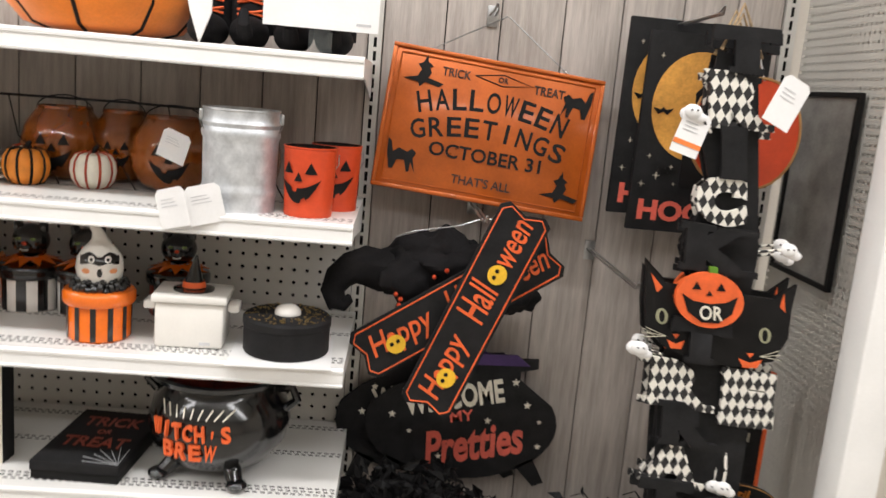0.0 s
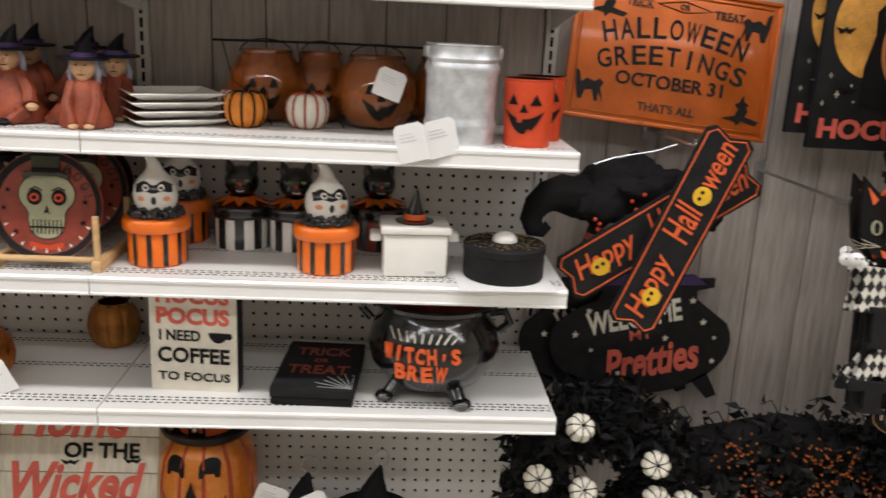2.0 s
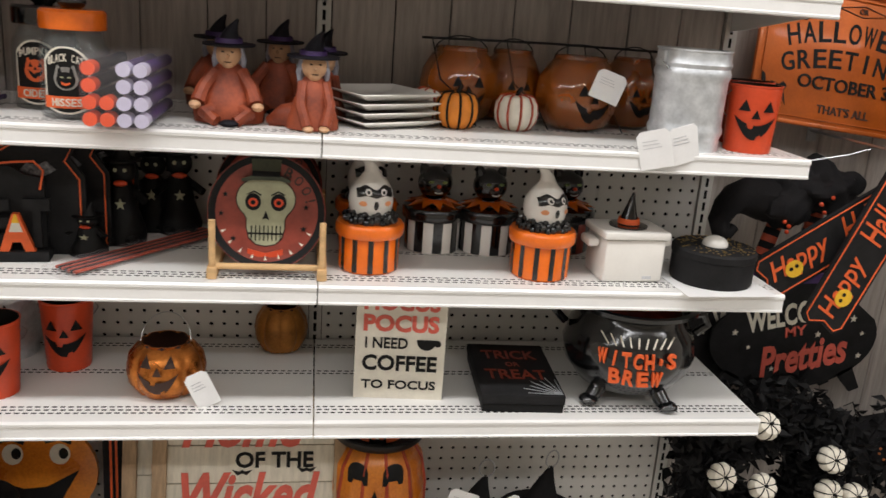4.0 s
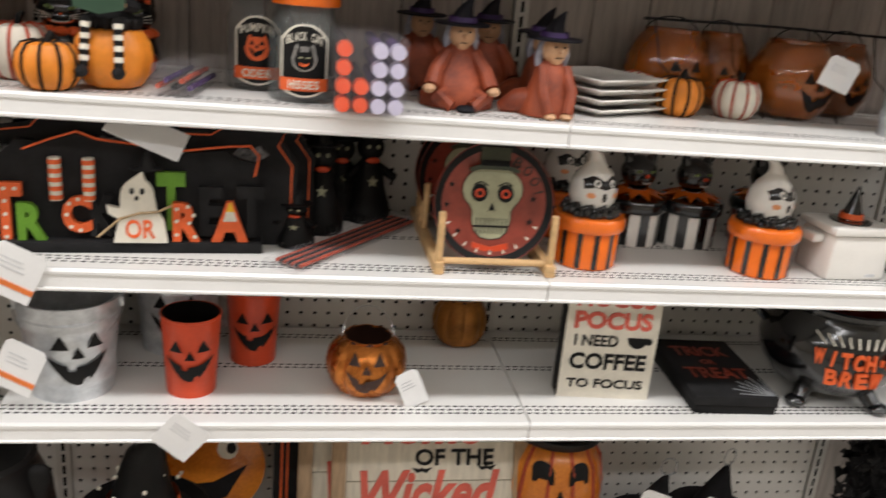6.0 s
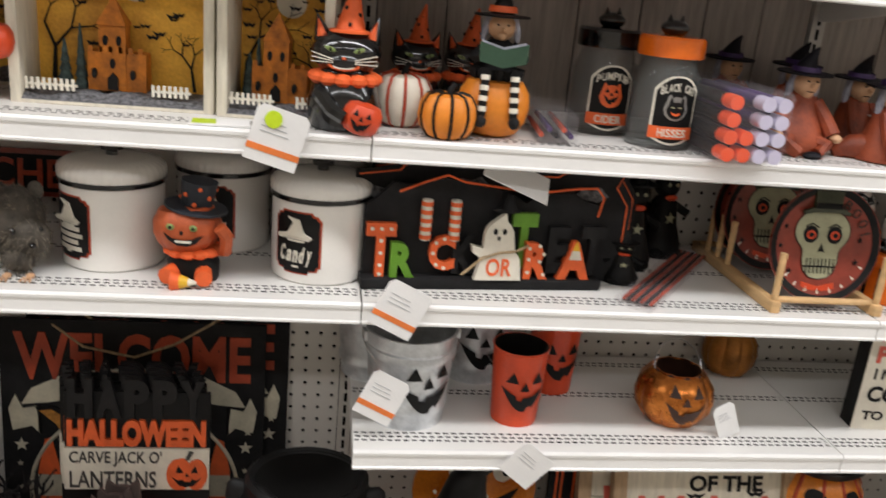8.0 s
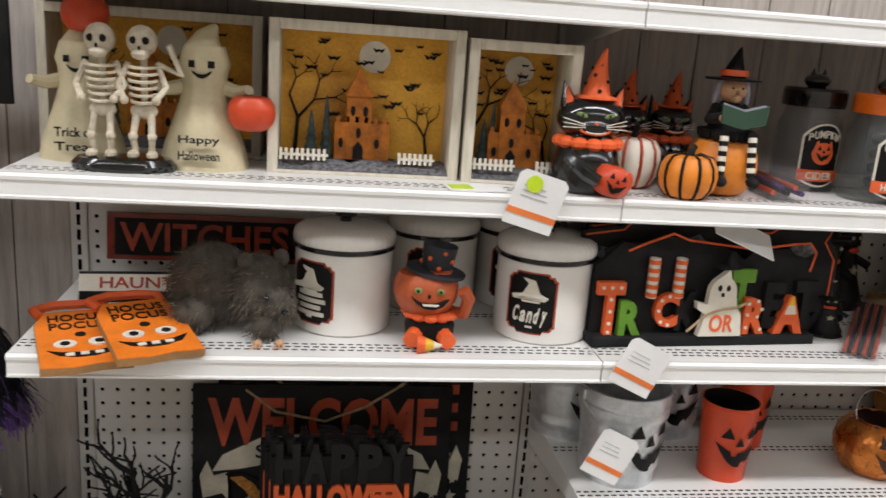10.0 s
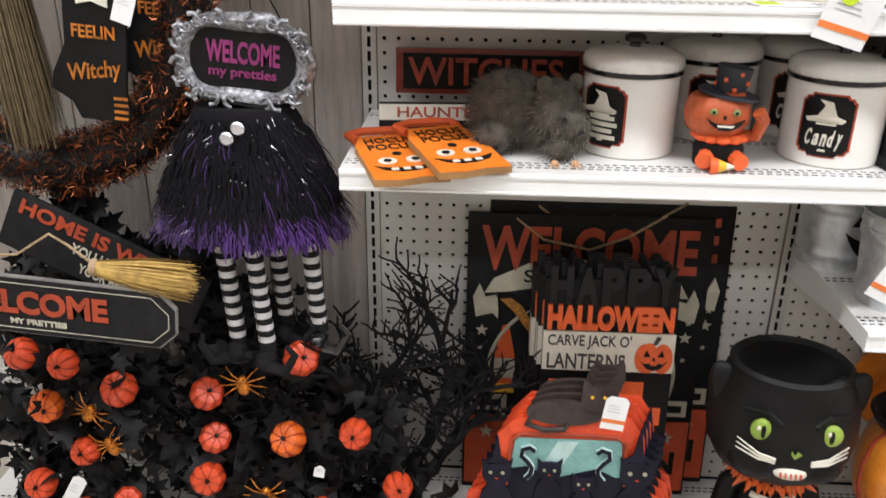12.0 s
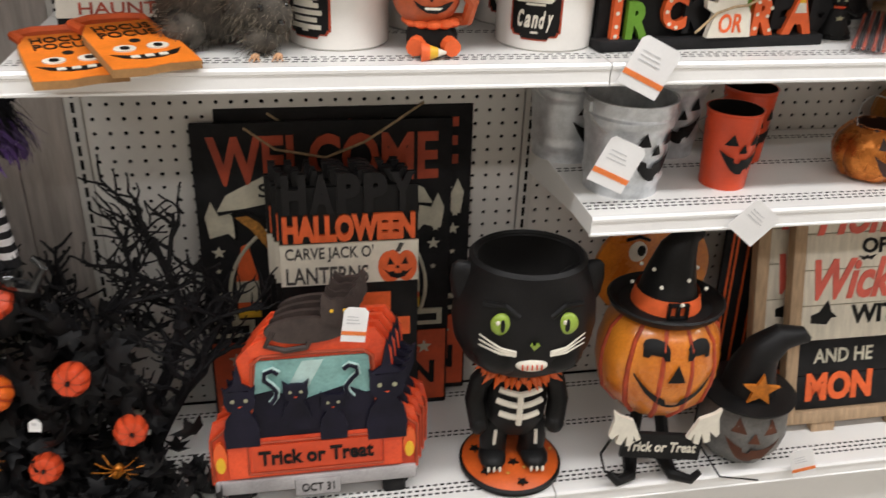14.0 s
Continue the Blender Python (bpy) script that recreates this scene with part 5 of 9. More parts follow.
def letter(ch, x, z, w, h, material, y=0.014, dots=None, d=0.012):
    ob = part("letter", word(ch, w, h, x, z, y + d, d, bold=0.05), material, sign)
    if dots:
        rnd2 = random.Random(ord(ch) + int(x * 1000))
        bm = bmnew()
        for px, pz in dots:
            slab(disc(x + px * w, z + pz * h, 0.0033, n=10), y - 0.0012, y + 0.002, bm)
        part("dots", bm, WPAINT, ob)
    return ob


letter("T", 0.032, 0.066, 0.05, 0.094, OPRINT, 0.012, [(-0.32, 0.4), (0, 0.4), (0.32, 0.4), (0, 0.18), (0, -0.05), (0, -0.28), (0, -0.45)])
letter("R", 0.07, 0.05, 0.042, 0.062, GREEN, 0.008)
letter("C", 0.138, 0.062, 0.046, 0.062, OPRINT, 0.012, [(-0.34, 0), (-0.25, 0.3), (0.05, 0.42), (-0.2, -0.33), (0.1, -0.42)])
letter("K", 0.178, 0.06, 0.042, 0.07, CHALK, 0.014)
letter("T", 0.283, 0.085, 0.046, 0.1, GREEN, 0.018)
letter("R", 0.308, 0.052, 0.045, 0.068, OPRINT, 0.006, [(-0.35, 0.35), (-0.35, 0.05), (-0.35, -0.3), (0.05, 0.42), (0.25, 0.2), (0.1, 0.0), (0.3, -0.35)])
letter("E", 0.348, 0.07, 0.04, 0.085, CHALK, 0.014)
letter("T", 0.412, 0.07, 0.045, 0.09, CHALK, 0.014)
ca = part("letter", word("A", 0.06, 0.07, 0.378, 0.054, 0.02, 0.014, bold=0.06), OPRINT, sign)
part("candy_band", slab([(0.3665, 0.056), (0.3895, 0.056), (0.3845, 0.073), (0.3715, 0.073)], 0.0045, 0.006), WPAINT, ca)
part("candy_tip", slab([(0.3715, 0.073), (0.3845, 0.073), (0.379, 0.09), (0.377, 0.09)], 0.0045, 0.006), YELLOW, ca)
for lx in (0.107, 0.157):
    leg = part("striped_leg", tube([(lx, 0.018, 0.085), (lx, 0.018, 0.155)], 0.0095, 12), WPAINT, sign, "white leg with orange stripes")
    for i in range(5):
        part("leg_stripe", lathe([(0.0103, 0), (0.0103, 0.0075)], 12, m=Matrix.Translation((lx, 0.018, 0.087 + i * 0.0145))), OPRINT, leg)
gh = disc(0.232, 0.1, 0.026, 0.03, 14, -20, 200) + [(0.2, 0.075), (0.183, 0.07), (0.18, 0.062), (0.2, 0.057), (0.196, 0.02), (0.275, 0.02), (0.27, 0.057), (0.283, 0.075), (0.268, 0.083)]
ghost = part("ghost_board", slab([(0.262, 0.075)] + disc(0.232, 0.098, 0.026, 0.03, 12, 0, 60) + [(0.24, 0.14), (0.222, 0.126)] + disc(0.232, 0.098, 0.026, 0.03, 6, 120, 180) + [(0.205, 0.078), (0.185, 0.083), (0.187, 0.07), (0.203, 0.06), (0.194, 0.02), (0.278, 0.02), (0.272, 0.06)], -0.004, 0.008), WPAINT, sign, "cream ghost cut-out")
bm = bmnew()
for x in (0.224, 0.24):
    slab(disc(x, 0.108, 0.0036, 0.0055, 10), -0.0055, -0.004, bm)
slab(disc(0.231, 0.096, 0.003, 0.004, 10), -0.0055, -0.004, bm)
part("ghost_face", bm, BLACK, ghost)
part("or_letters", word("OR", 0.046, 0.032, 0.236, 0.044, -0.004, 0.0015), OPRINT, ghost)
part("twine_bow", tube([(0.17, -0.006, 0.03), (0.205, -0.007, 0.062), (0.235, -0.008, 0.072), (0.262, -0.007, 0.074), (0.285, -0.006, 0.085)], 0.0022, 6), ROPE, ghost)
bm = bmnew()
ball((0.245, 0.01, 0.142), (0.026, 0.012, 0.005), bm)
lathe([(0.014, 0), (0.004, 0.028)], 12, bm, Matrix.Translation((0.248, 0.01, 0.143)))
part("ghost_hat", bm, CHALK, sign, "black hat")


def house_board(m, label):
    """A black house-shaped backing of the standing letter signs."""
    t = thing("haunted_house_board", label, "sign", m, group="black house boards")
    roof = [(0.0, 0.0), (0.50, 0.0), (0.50, 0.15), (0.475, 0.185), (0.49, 0.215), (0.4, 0.225), (0.36, 0.2), (0.27, 0.2), (0.25, 0.225), (0.15, 0.225), (0.11, 0.243), (0.07, 0.2), (0.0, 0.19)]
    part("board", slab(roof, 0, 0.01), CHALK, t)
    part("orange_outline", tube([(x * 0.97 + 0.006, -0.001, z * 0.965) for x, z in roof[1:]], 0.0017, 5), OPRINT, t)
    for x, z in ((0.05, 0.15), (0.2, 0.17), (0.42, 0.16), (0.34, 0.15)):
        part("glitter_cloud", slab([(x - 0.03, z), (x - 0.018, z + 0.014), (x, z + 0.01), (x + 0.016, z + 0.018), (x + 0.032, z + 0.002), (x + 0.012, z - 0.01), (x - 0.014, z - 0.008)], -0.003, 0), GRAVEL, t, "grey glitter cloud")
    return t


house_board(at(-0.93, 0.125, Z2, 3), "black house-shaped board outlined in orange")
house_board(at(-0.9, 0.19, Z2, 2), "black house-shaped board outlined in orange")
house_board(at(-0.86, 0.26, Z2, 1), "black house-shaped board outlined in orange")


def dark_figure(m):
    a, b, c = bmnew(), bmnew(), bmnew()
    lathe([(0, 0), (0.042, 0), (0.044, 0.02), (0.03, 0.06), (0.024, 0.1), (0.012, 0.115)], 18, a)
    ball((0, 0, 0.132), (0.026, 0.024, 0.025), a)
    witch_hat(0.02, 0.05, 0.2, 1.8, a, Matrix.Translation((0, 0, 0.15)))
    for s in (-1, 1):
        ball((s * 0.009, -0.023, 0.136), (0.004, 0.003, 0.004), b, 7, 5)
        tube([(s * 0.02, 0, 0.095), (s * 0.045, -0.02, 0.08)], 0.008, 7, a)
        ball((s * 0.02, -0.03, 0.012), (0.014, 0.018, 0.01), a, 8, 5)
    ball((0, -0.022, 0.112), (0.014, 0.006, 0.006), c, 8, 5)
    slab(star(0, 0.075, 0.011), -0.031, -0.027, b)
    return single("cat_doll", [(a, BLACK), (b, SKULLG), (c, OPAINT)], "small black cat doll in a hat with a star", "figurine", m, group="dark cat dolls")


dark_figure(at(-0.385, 0.25, Z2, 0)).scale = (1.0, 1.0, 1.1)
dark_figure(at(-0.29, 0.335, Z2, 10)).scale = (1.05, 1.0, 1.12)
dark_figure(at(-0.345, 0.35, Z2, 0)).scale = (1.0, 0.9, 1.05)
dark_figure(at(-0.43, 0.16, Z2, -8)).scale = (0.8, 0.8, 0.5)
inc = thing("chopstick_pack", "flat clear pack of dark red and black sticks", "pack", at(-0.455, 0.012, Z2 + 0.001, -38))
for i in range(7):
    part("stick", tube([(-0.024 + i * 0.008, 0.025, 0.008), (-0.024 + i * 0.008, 0.38, 0.009)], 0.0034, 6), (RED, BLACK)[i % 2], inc)
part("wrapper", box(-0.034, 0.034, 0, 0.40, 0, 0.017, 0.004), FILM, inc, "clear plastic wrapper")


def canister(m, label, turn=0.0, wording="Candy"):
    t = thing("canister", label, "canister", m, group="white enamel canisters")
    part("body", lathe([(0, 0), (0.079, 0), (0.083, 0.004), (0.083, 0.158), (0.082, 0.162)], 56), WHITE, t)
    lid = part("lid", lathe([(0.0, 0.16), (0.086, 0.16), (0.0875, 0.164), (0.0875, 0.172), (0.085, 0.18), (0.074, 0.188), (0.05, 0.191), (0.012, 0.195), (0, 0.195)], 120, ribs=40, depth=0.02), WHITE, t)
    part("rim_line", lathe([(0.0835, 0.150), (0.0872, 0.1515), (0.0872, 0.1585), (0.0835, 0.16)], 56), BGLAZE, t, "black enamel rim")
    part("knob", lathe([(0.01, 0.194), (0.01, 0.201), (0.018, 0.205), (0.019, 0.213), (0.012, 0.219), (0, 0.22)], 24), BGLAZE, lid, "black knob")
    cyl = [(0.083, 0.0), (0.083, 0.16)]
    lab = part("label_plate", painted(cyl, span(-0.042, 0.042, 28), lambda u: 0.13 + (0.006 if abs(u) < 0.028 else -0.007 if abs(u) > 0.038 else 0), lambda u: 0.026 - (0.006 if abs(u) < 0.024 else -0.007 if abs(u) > 0.038 else 0), turn=turn, proud=0.0008), RED, t, "dark label with a red edge")
    part("label_field", painted(cyl, span(-0.039, 0.039, 28), lambda u: 0.127 + (0.006 if abs(u) < 0.027 else -0.007 if abs(u) > 0.035 else 0), lambda u: 0.029 - (0.006 if abs(u) < 0.023 else -0.007 if abs(u) > 0.035 else 0), turn=turn, proud=0.0014), BLACK, lab)
    rot = Matrix.Rotation(radians(turn), 4, "Z")
    bm = bmnew()
    if wording:
        wrap_word(wording, 0.06, 0.03, 0.0848, 0.057, turn, bm, bold=0.03, shear=0.3)
    else:
        for k, wd in enumerate((0.05, 0.06, 0.044, 0.056)):
            painted(cyl, span(-wd / 2, wd / 2, 8), lambda u: 0.08 - k * 0.012, lambda u: 0.072 - k * 0.012, bm, turn, 0.0022)
    painted(cyl, span(-0.016, 0.016, 6), lambda u: 0.084, lambda u: 0.08, bm, turn, 0.0022)
    painted(cyl, span(-0.006, 0.006, 4), lambda u: 0.036, lambda u: 0.032, bm, turn, 0.0022)
    part("label_letters", bm, WPAINT, lab)
    bm = bmnew()
    slab([(-0.024, 0.088), (0.02, 0.088), (0.024, 0.093), (0.012, 0.098), (0.005, 0.118), (-0.012, 0.121), (-0.004, 0.113), (-0.012, 0.097), (-0.026, 0.094)], -0.0868, -0.083, bm, rot @ Matrix.Translation((0, 0, -0.02)) @ Matrix.Diagonal((1.25, 1, 1.2, 1)))
    slab([(-0.02, 0.083), (0.02, 0.083), (0.022, 0.086), (-0.022, 0.086)], -0.0868, -0.083, bm, rot @ Matrix.Translation((0, 0, 0.004)))
    part("hat_emblem", bm, WPAINT, lab, "white witch hat drawing")
    return t


canister(at(-1.333, 0.17, Z2) @ Matrix.Diagonal((1, 1, 0.93, 1)), "white enamel canister with black rim and dark label", -42, "")
canister(at(-0.985, 0.148, Z2) @ Matrix.Diagonal((1, 1, 0.93, 1)), "white enamel canister with black rim and candy label", -28)
canister(at(-1.165, 0.29, Z2) @ Matrix.Diagonal((1, 1, 0.93, 1)), "white enamel canister with black rim and dark label", -10)
canister(at(-0.99, 0.325, Z2) @ Matrix.Diagonal((1, 1, 0.93, 1)), "white enamel canister with black rim and dark label", -20)

# seated pumpkin boy figure
head, dark, coll, corn, eye, gaze, felt = (bmnew() for k in range(7))
lathe(scaled(PUMP, 0.055, 0.076), 54, head, Matrix.Translation((-0.004, 0, 0.05)) @ Matrix.Rotation(radians(-8), 4, "Y"), 9, 0.05)
lathe([(0, 0), (0.04, 0.0), (0.042, 0.03), (0.03, 0.055)], 18, dark)
for i in range(12):
    a = 2 * math.pi * i / 12
    ball((0.036 * math.sin(a), -0.036 * math.cos(a), 0.05), (0.014, 0.014, 0.008), coll, 8, 5)
tube([(0.03, 0, 0.05), (0.055, -0.015, 0.055), (0.06, -0.03, 0.085), (0.05, -0.035, 0.1)], 0.011, 8, head)
for s in (-1, 1):
    tube([(s * 0.02, -0.02, 0.02), (s * 0.03, -0.055, 0.018)], 0.014, 9, coll)
    ball((s * 0.018 - 0.005, -0.0515, 0.1), (0.0065, 0.003, 0.0055), gaze, 9, 6)
    ball((s * 0.018 - 0.005, -0.0535, 0.1), (0.003, 0.002, 0.003), dark, 7, 5)
slab([(0.028, 0.088), (0.018, 0.076), (0.004, 0.07), (-0.012, 0.071), (-0.026, 0.08), (-0.033, 0.09), (-0.02, 0.082), (-0.006, 0.079), (0.01, 0.081)], -0.0545, -0.045, dark)
slab([(0.012, 0.0795), (-0.016, 0.0795), (-0.014, 0.076), (0.008, 0.0755)], -0.0552, -0.0545, eye)
ball((-0.005, -0.055, 0.092), (0.003, 0.002, 0.004), dark, 7, 5)
lathe([(0.03, 0), (0.05, 0.001), (0.05, 0.005), (0.025, 0.007), (0.029, 0.048), (0, 0.05)], 24, felt, Matrix.Translation((0.004, 0, 0.118)) @ Matrix.Rotation(radians(8), 4, "Y"))
for i in range(3):
    lathe([(0.017 - i * 0.005, 0), (0.012 - i * 0.005, 0.014)], 10, (coll, corn, eye)[i], Matrix.Translation((-0.02 + i * 0.013, -0.058, 0.012)) @ Matrix.Rotation(radians(90), 4, "Y"))
dots = bmnew()
for i in range(10):
    a = i * 2.4
    ball((0.008 + 0.027 * math.sin(a), -0.027 * math.cos(a), 0.131 + 0.0032 * i), 0.0042, dots, 8, 5)
single("pumpkin_boy_figurine", [(head, mat("dull_red_orange_resin", (0.5, 0.1, 0.03), 0.45, var=0.2, scale=30)), (dark, BLACK), (coll, OPRINT), (corn, YELLOW), (eye, WPAINT), (gaze, GREENY), (felt, NAVY := mat("dark_slate_felt_paint", (0.022, 0.026, 0.035), 0.6, var=0.2)), (dots, OPRINT)], "seated pumpkin-headed figurine in a spotted top hat", "figurine", at(-1.19, 0.09, Z2, -6))


# furry rat
def furry(m, label):
    rnd = random.Random(21)
    core, fur, tip, feet, dark = bmnew(), bmnew(), bmnew(), bmnew(), bmnew()
    lumps = [((-0.035, 0.01, 0.066), (0.078, 0.055, 0.062), 0.25), ((0.045, -0.018, 0.07), (0.05, 0.046, 0.05), 0.55), ((0.075, -0.04, 0.052), (0.036, 0.03, 0.03), 0.75), ((-0.06, -0.03, 0.03), (0.035, 0.03, 0.03), 0.2), ((0.06, -0.05, 0.022), (0.028, 0.02, 0.02), 0.3)]
    for c, r, q in lumps:
        ball(c, [k * 0.94 for k in r], core, 18, 12)
    for x, y in ((0.025, -0.045), (0.078, -0.012)):
        ball((x, y, 0.112), (0.013, 0.005, 0.013), fur, 12, 8)
        ball((x, y - 0.004, 0.111), (0.008, 0.003, 0.008), core, 10, 6)
    for x, y in ((-0.075, -0.065), (0.085, -0.068), (0.05, -0.072)):
        ball((x, y, 0.004), (0.007, 0.01, 0.004), feet, 8, 5)
        for k in (-1, 0, 1):
            tube([(x + k * 0.005, y - 0.012, 0.005), (x + k * 0.008, y - 0.024, 0.003)], 0.0022, 5, feet, 0.5)
    for c, r, q in lumps:
        for i in range(int(360000 * r[0] * r[2])):
            z, a = rnd.uniform(-0.95, 1), rnd.uniform(0, 6.28)
            w = math.sqrt(1 - z * z)
            d = Vector((w * math.cos(a), w * math.sin(a), z))
            p = Vector(c) + Vector((d.x * r[0], d.y * r[1], d.z * r[2])) * 0.95
            side = d.cross(Vector((rnd.gauss(0, 1), rnd.gauss(0, 1), rnd.gauss(0, 1)))).normalized() * 0.0008
            end = p + (d * 0.8 + Vector((-0.45, -0.1, -0.45)) + Vector((rnd.gauss(0, 0.28), rnd.gauss(0, 0.28), rnd.gauss(0, 0.28)))) * rnd.uniform(0.007, 0.016)
            bm = tip if rnd.random() < q else fur
            bm.faces.new([bm.verts.new(v) for v in (p - side, p + side, end)])
    for x, y in ((0.062, -0.068), (0.098, -0.05)):
        ball((x, y, 0.066), 0.0045, dark, 8, 6)
    ball((0.092, -0.069, 0.048), (0.006, 0.005, 0.004), dark, 8, 5)
    tube([(-0.1, 0.02, 0.02), (-0.125, -0.02, 0.006), (-0.11, -0.07, 0.006)], 0.005, 7, feet, 0.4)
    return single("furry_rat", [(core, FUR), (fur, FUR), (tip, FURTIP), (feet, SKIN), (dark, BGLAZE)], label, "toy rat", m)


furry(at(-1.512, 0.125, Z2, -4), "shaggy grey-brown toy rat standing on the shelf").scale = (0.98, 1.0, 1.16)


def gift_tag_sign(m, label):
    t = thing("pumpkin_sign", label, "sign", m, group="orange pumpkin signs")
    w, h = 0.125, 0.20
    out = [(-w / 2, 0.0), (-w / 6, -0.006), (w / 6, 0.0), (w / 2, -0.004), (w / 2, h * 0.78), (w / 2 - 0.016, h), (-w / 2 + 0.016, h), (-w / 2, h * 0.78)]
    part("board", slab(out, 0, 0.012), RAWE, t)
    part("face_panel", slab([(x * 0.985, z) for x, z in out], -0.001, 0.0005), PLUSHP, t, "orange printed face")
    part("handle", tube([(-0.05, 0.006, h - 0.004), (-0.06, 0.006, h + 0.03), (-0.03, 0.006, h + 0.045), (0.02, 0.006, h + 0.042), (0.05, 0.006, h + 0.03), (0.05, 0.006, h - 0.004)], 0.008, 7), OPRINT, t)
    bm = word("HOCUS", 0.085, 0.026, 0.0, h * 0.86, -0.001, 0.001)
    word("POCUS", 0.085, 0.026, 0.0, h * 0.70, -0.001, 0.001, bm=bm)
    slab([(-0.05, 0.055), (-0.035, 0.035), (-0.01, 0.025), (0.015, 0.025), (0.04, 0.035), (0.052, 0.055), (0.03, 0.045), (0.0, 0.04), (-0.03, 0.045)], -0.002, -0.001, bm)
    slab(disc(0.0, 0.105, 0.008), -0.002, -0.001, bm)
    for s in (-1, 1):
        slab(disc(s * 0.024, 0.072, 0.007, n=12), -0.004, -0.003, bm)
    part("letters", bm, BLACK, t)
    bm = bmnew()
    for s in (-1, 1):
        slab(disc(s * 0.024, 0.073, 0.016, 0.013), -0.003, -0.001, bm)
    for x in (-0.02, 0.0, 0.02):
        slab([(x - 0.006, 0.030), (x + 0.006, 0.030), (x + 0.006, 0.039), (x - 0.006, 0.039)], -0.0032, -0.002, bm)
    part("eyes_and_teeth", bm, WPAINT, t)
    return t


RAWE = mat("raw_board_edge", (0.42, 0.22, 0.08), 0.7, var=0.2)
PLUSHP = mat("orange_printed_board", (0.84, 0.21, 0.015), 0.5, var=0.12, scale=20)
gift_tag_sign(at(-1.70, -0.045, Z2 + 0.004, 20, -86, 0), "orange pumpkin-face board sign lying on the shelf")
gift_tag_sign(at(-1.60, -0.03, Z2 + 0.016, 24, -85, 0), "orange pumpkin-face board sign lying on the shelf")

ws = thing("witch_sign", "dark red board sign with raised red letters", "sign", at(-1.60, 0.36, Z2, 0, -6))
part("board", box(-0.17, 0.21, 0, 0.012, 0.045, 0.135, 0.002), PLATER, ws)
part("panel", box(-0.155, 0.195, -0.002, 0.001, 0.055, 0.125), BLACK, ws)
part("letters", word("WITCHES", 0.31, 0.055, 0.01, 0.09, -0.002, 0.003), RED, ws)
hs = thing("haunted_sign", "black and white strip sign lettered in red", "sign", at(-1.66, 0.25, Z2, 4, -20))
part("board", box(-0.13, 0.16, 0, 0.012, 0, 0.055, 0.002), BLACK, hs)
part("strip", box(-0.13, 0.14, -0.002, 0.001, 0.02, 0.05), WPAINT, hs)
part("letters", word("HAUNTED", 0.17, 0.02, -0.01, 0.035, -0.002, 0.001), RED, hs)

# ---- third row ----
pail(at(-0.812, 0.135, Z3, 8), 0.069, 0.083, 0.178, "galvanised pail with jack-o'-lantern face and wire handle", turn=14)
pail(at(-0.862, 0.315, Z3, 4), 0.069, 0.083, 0.178, "galvanised pail with jack-o'-lantern face and wire handle", turn=20)
pail(at(-0.655, 0.32, Z3, 4), 0.069, 0.083, 0.178, "galvanised pail with jack-o'-lantern face and wire handle", turn=0)
jack_tin(at(-0.607, 0.127, Z3, 0), 0.043, 0.052, 0.15, "red-orange ribbed tin cup with jack-o'-lantern face", 4)
jack_tin(at(-0.505, 0.255, Z3, 6), 0.043, 0.052, 0.15, "red-orange ribbed tin cup with jack-o'-lantern face", 0)


def copper_pumpkin(m, r, h, label, face):
    t = thing("copper_pumpkin", label, "pumpkin", m, group="metal pumpkins")
    pr = [(r * 0.42, 0.0), (r * 0.72, h * 0.05), (r * 0.95, h * 0.28), (r, h * 0.5), (r * 0.93, h * 0.74), (r * 0.72, h * 0.93), (r * 0.6, h * 0.97), (r * 0.61, h)]
    part("body", lathe([(0, 0.001)] + pr + [(r * 0.57, h)], 72, ribs=9, depth=0.07), COPPER if face else BRONZE, t)
    part("lining", lathe([(r * 0.57, h), (r * 0.7, h * 0.85), (r * 0.85, h * 0.4), (0, 0.01)], 40), INKB, t, "dark inside")
    if face:
        part("cut_face", jack_face(pr, h * 0.55, r * 1.08, -4, proud=0.001), INKB, t, "dark cut-out face")
    part("wire_handle", tube([(r * 0.62 * math.cos(radians(a)), 0.03 * math.sin(radians(a)), h + 0.05 * math.sin(radians(a)) - 0.004) for a in range(0, 181, 15)], 0.0012, 5), WIRE, t)
    return t


copper_pumpkin(at(-0.29, 0.135, Z3), 0.077, 0.108, "shiny copper jack-o'-lantern bowl with a wire handle", True)
copper_pumpkin(at(-0.075, 0.345, Z3), 0.06, 0.105, "dull bronze ribbed pumpkin with striped skin", False)

hp = thing("hocus_pocus_block", "cream block sign with black and red lettering", "sign", at(0.168, 0.096, Z3, -5))
part("block", box(-0.0905, 0.0905, 0.0006, 0.042, 0, 0.228, 0.001), CHALK, hp, "black block sides")
part("front_panel", box(-0.09, 0.09, -0.002, 0.0004, 0.0, 0.228), WPAINT, hp)
bm = word("HOCUS", 0.15, 0.034, 0.0, 0.207, -0.002, 0.0016, bold=0.04)
word("POCUS", 0.15, 0.036, 0.0, 0.163, -0.002, 0.0016, bold=0.04, bm=bm)
part("red_letters", bm, PINK, hp)
bm = word("I NEED", 0.085, 0.023, -0.028, 0.121, -0.002, 0.0016, bold=0.02)
word("COFFEE", 0.15, 0.034, 0.0, 0.078, -0.002, 0.0016, bold=0.03, bm=bm)
word("TO FOCUS", 0.15, 0.019, 0.0, 0.031, -0.002, 0.0016, bold=0.02, bm=bm)
part("black_letters", bm, BLACK, hp)
bm = slab(disc(0.052, 0.13, 0.02, 0.022, 12, 180, 360), -0.0036, -0.002)
slab(disc(0.074, 0.123, 0.007, n=12), -0.0036, -0.002, bm)
part("cup_emblem", bm, BLACK, hp)

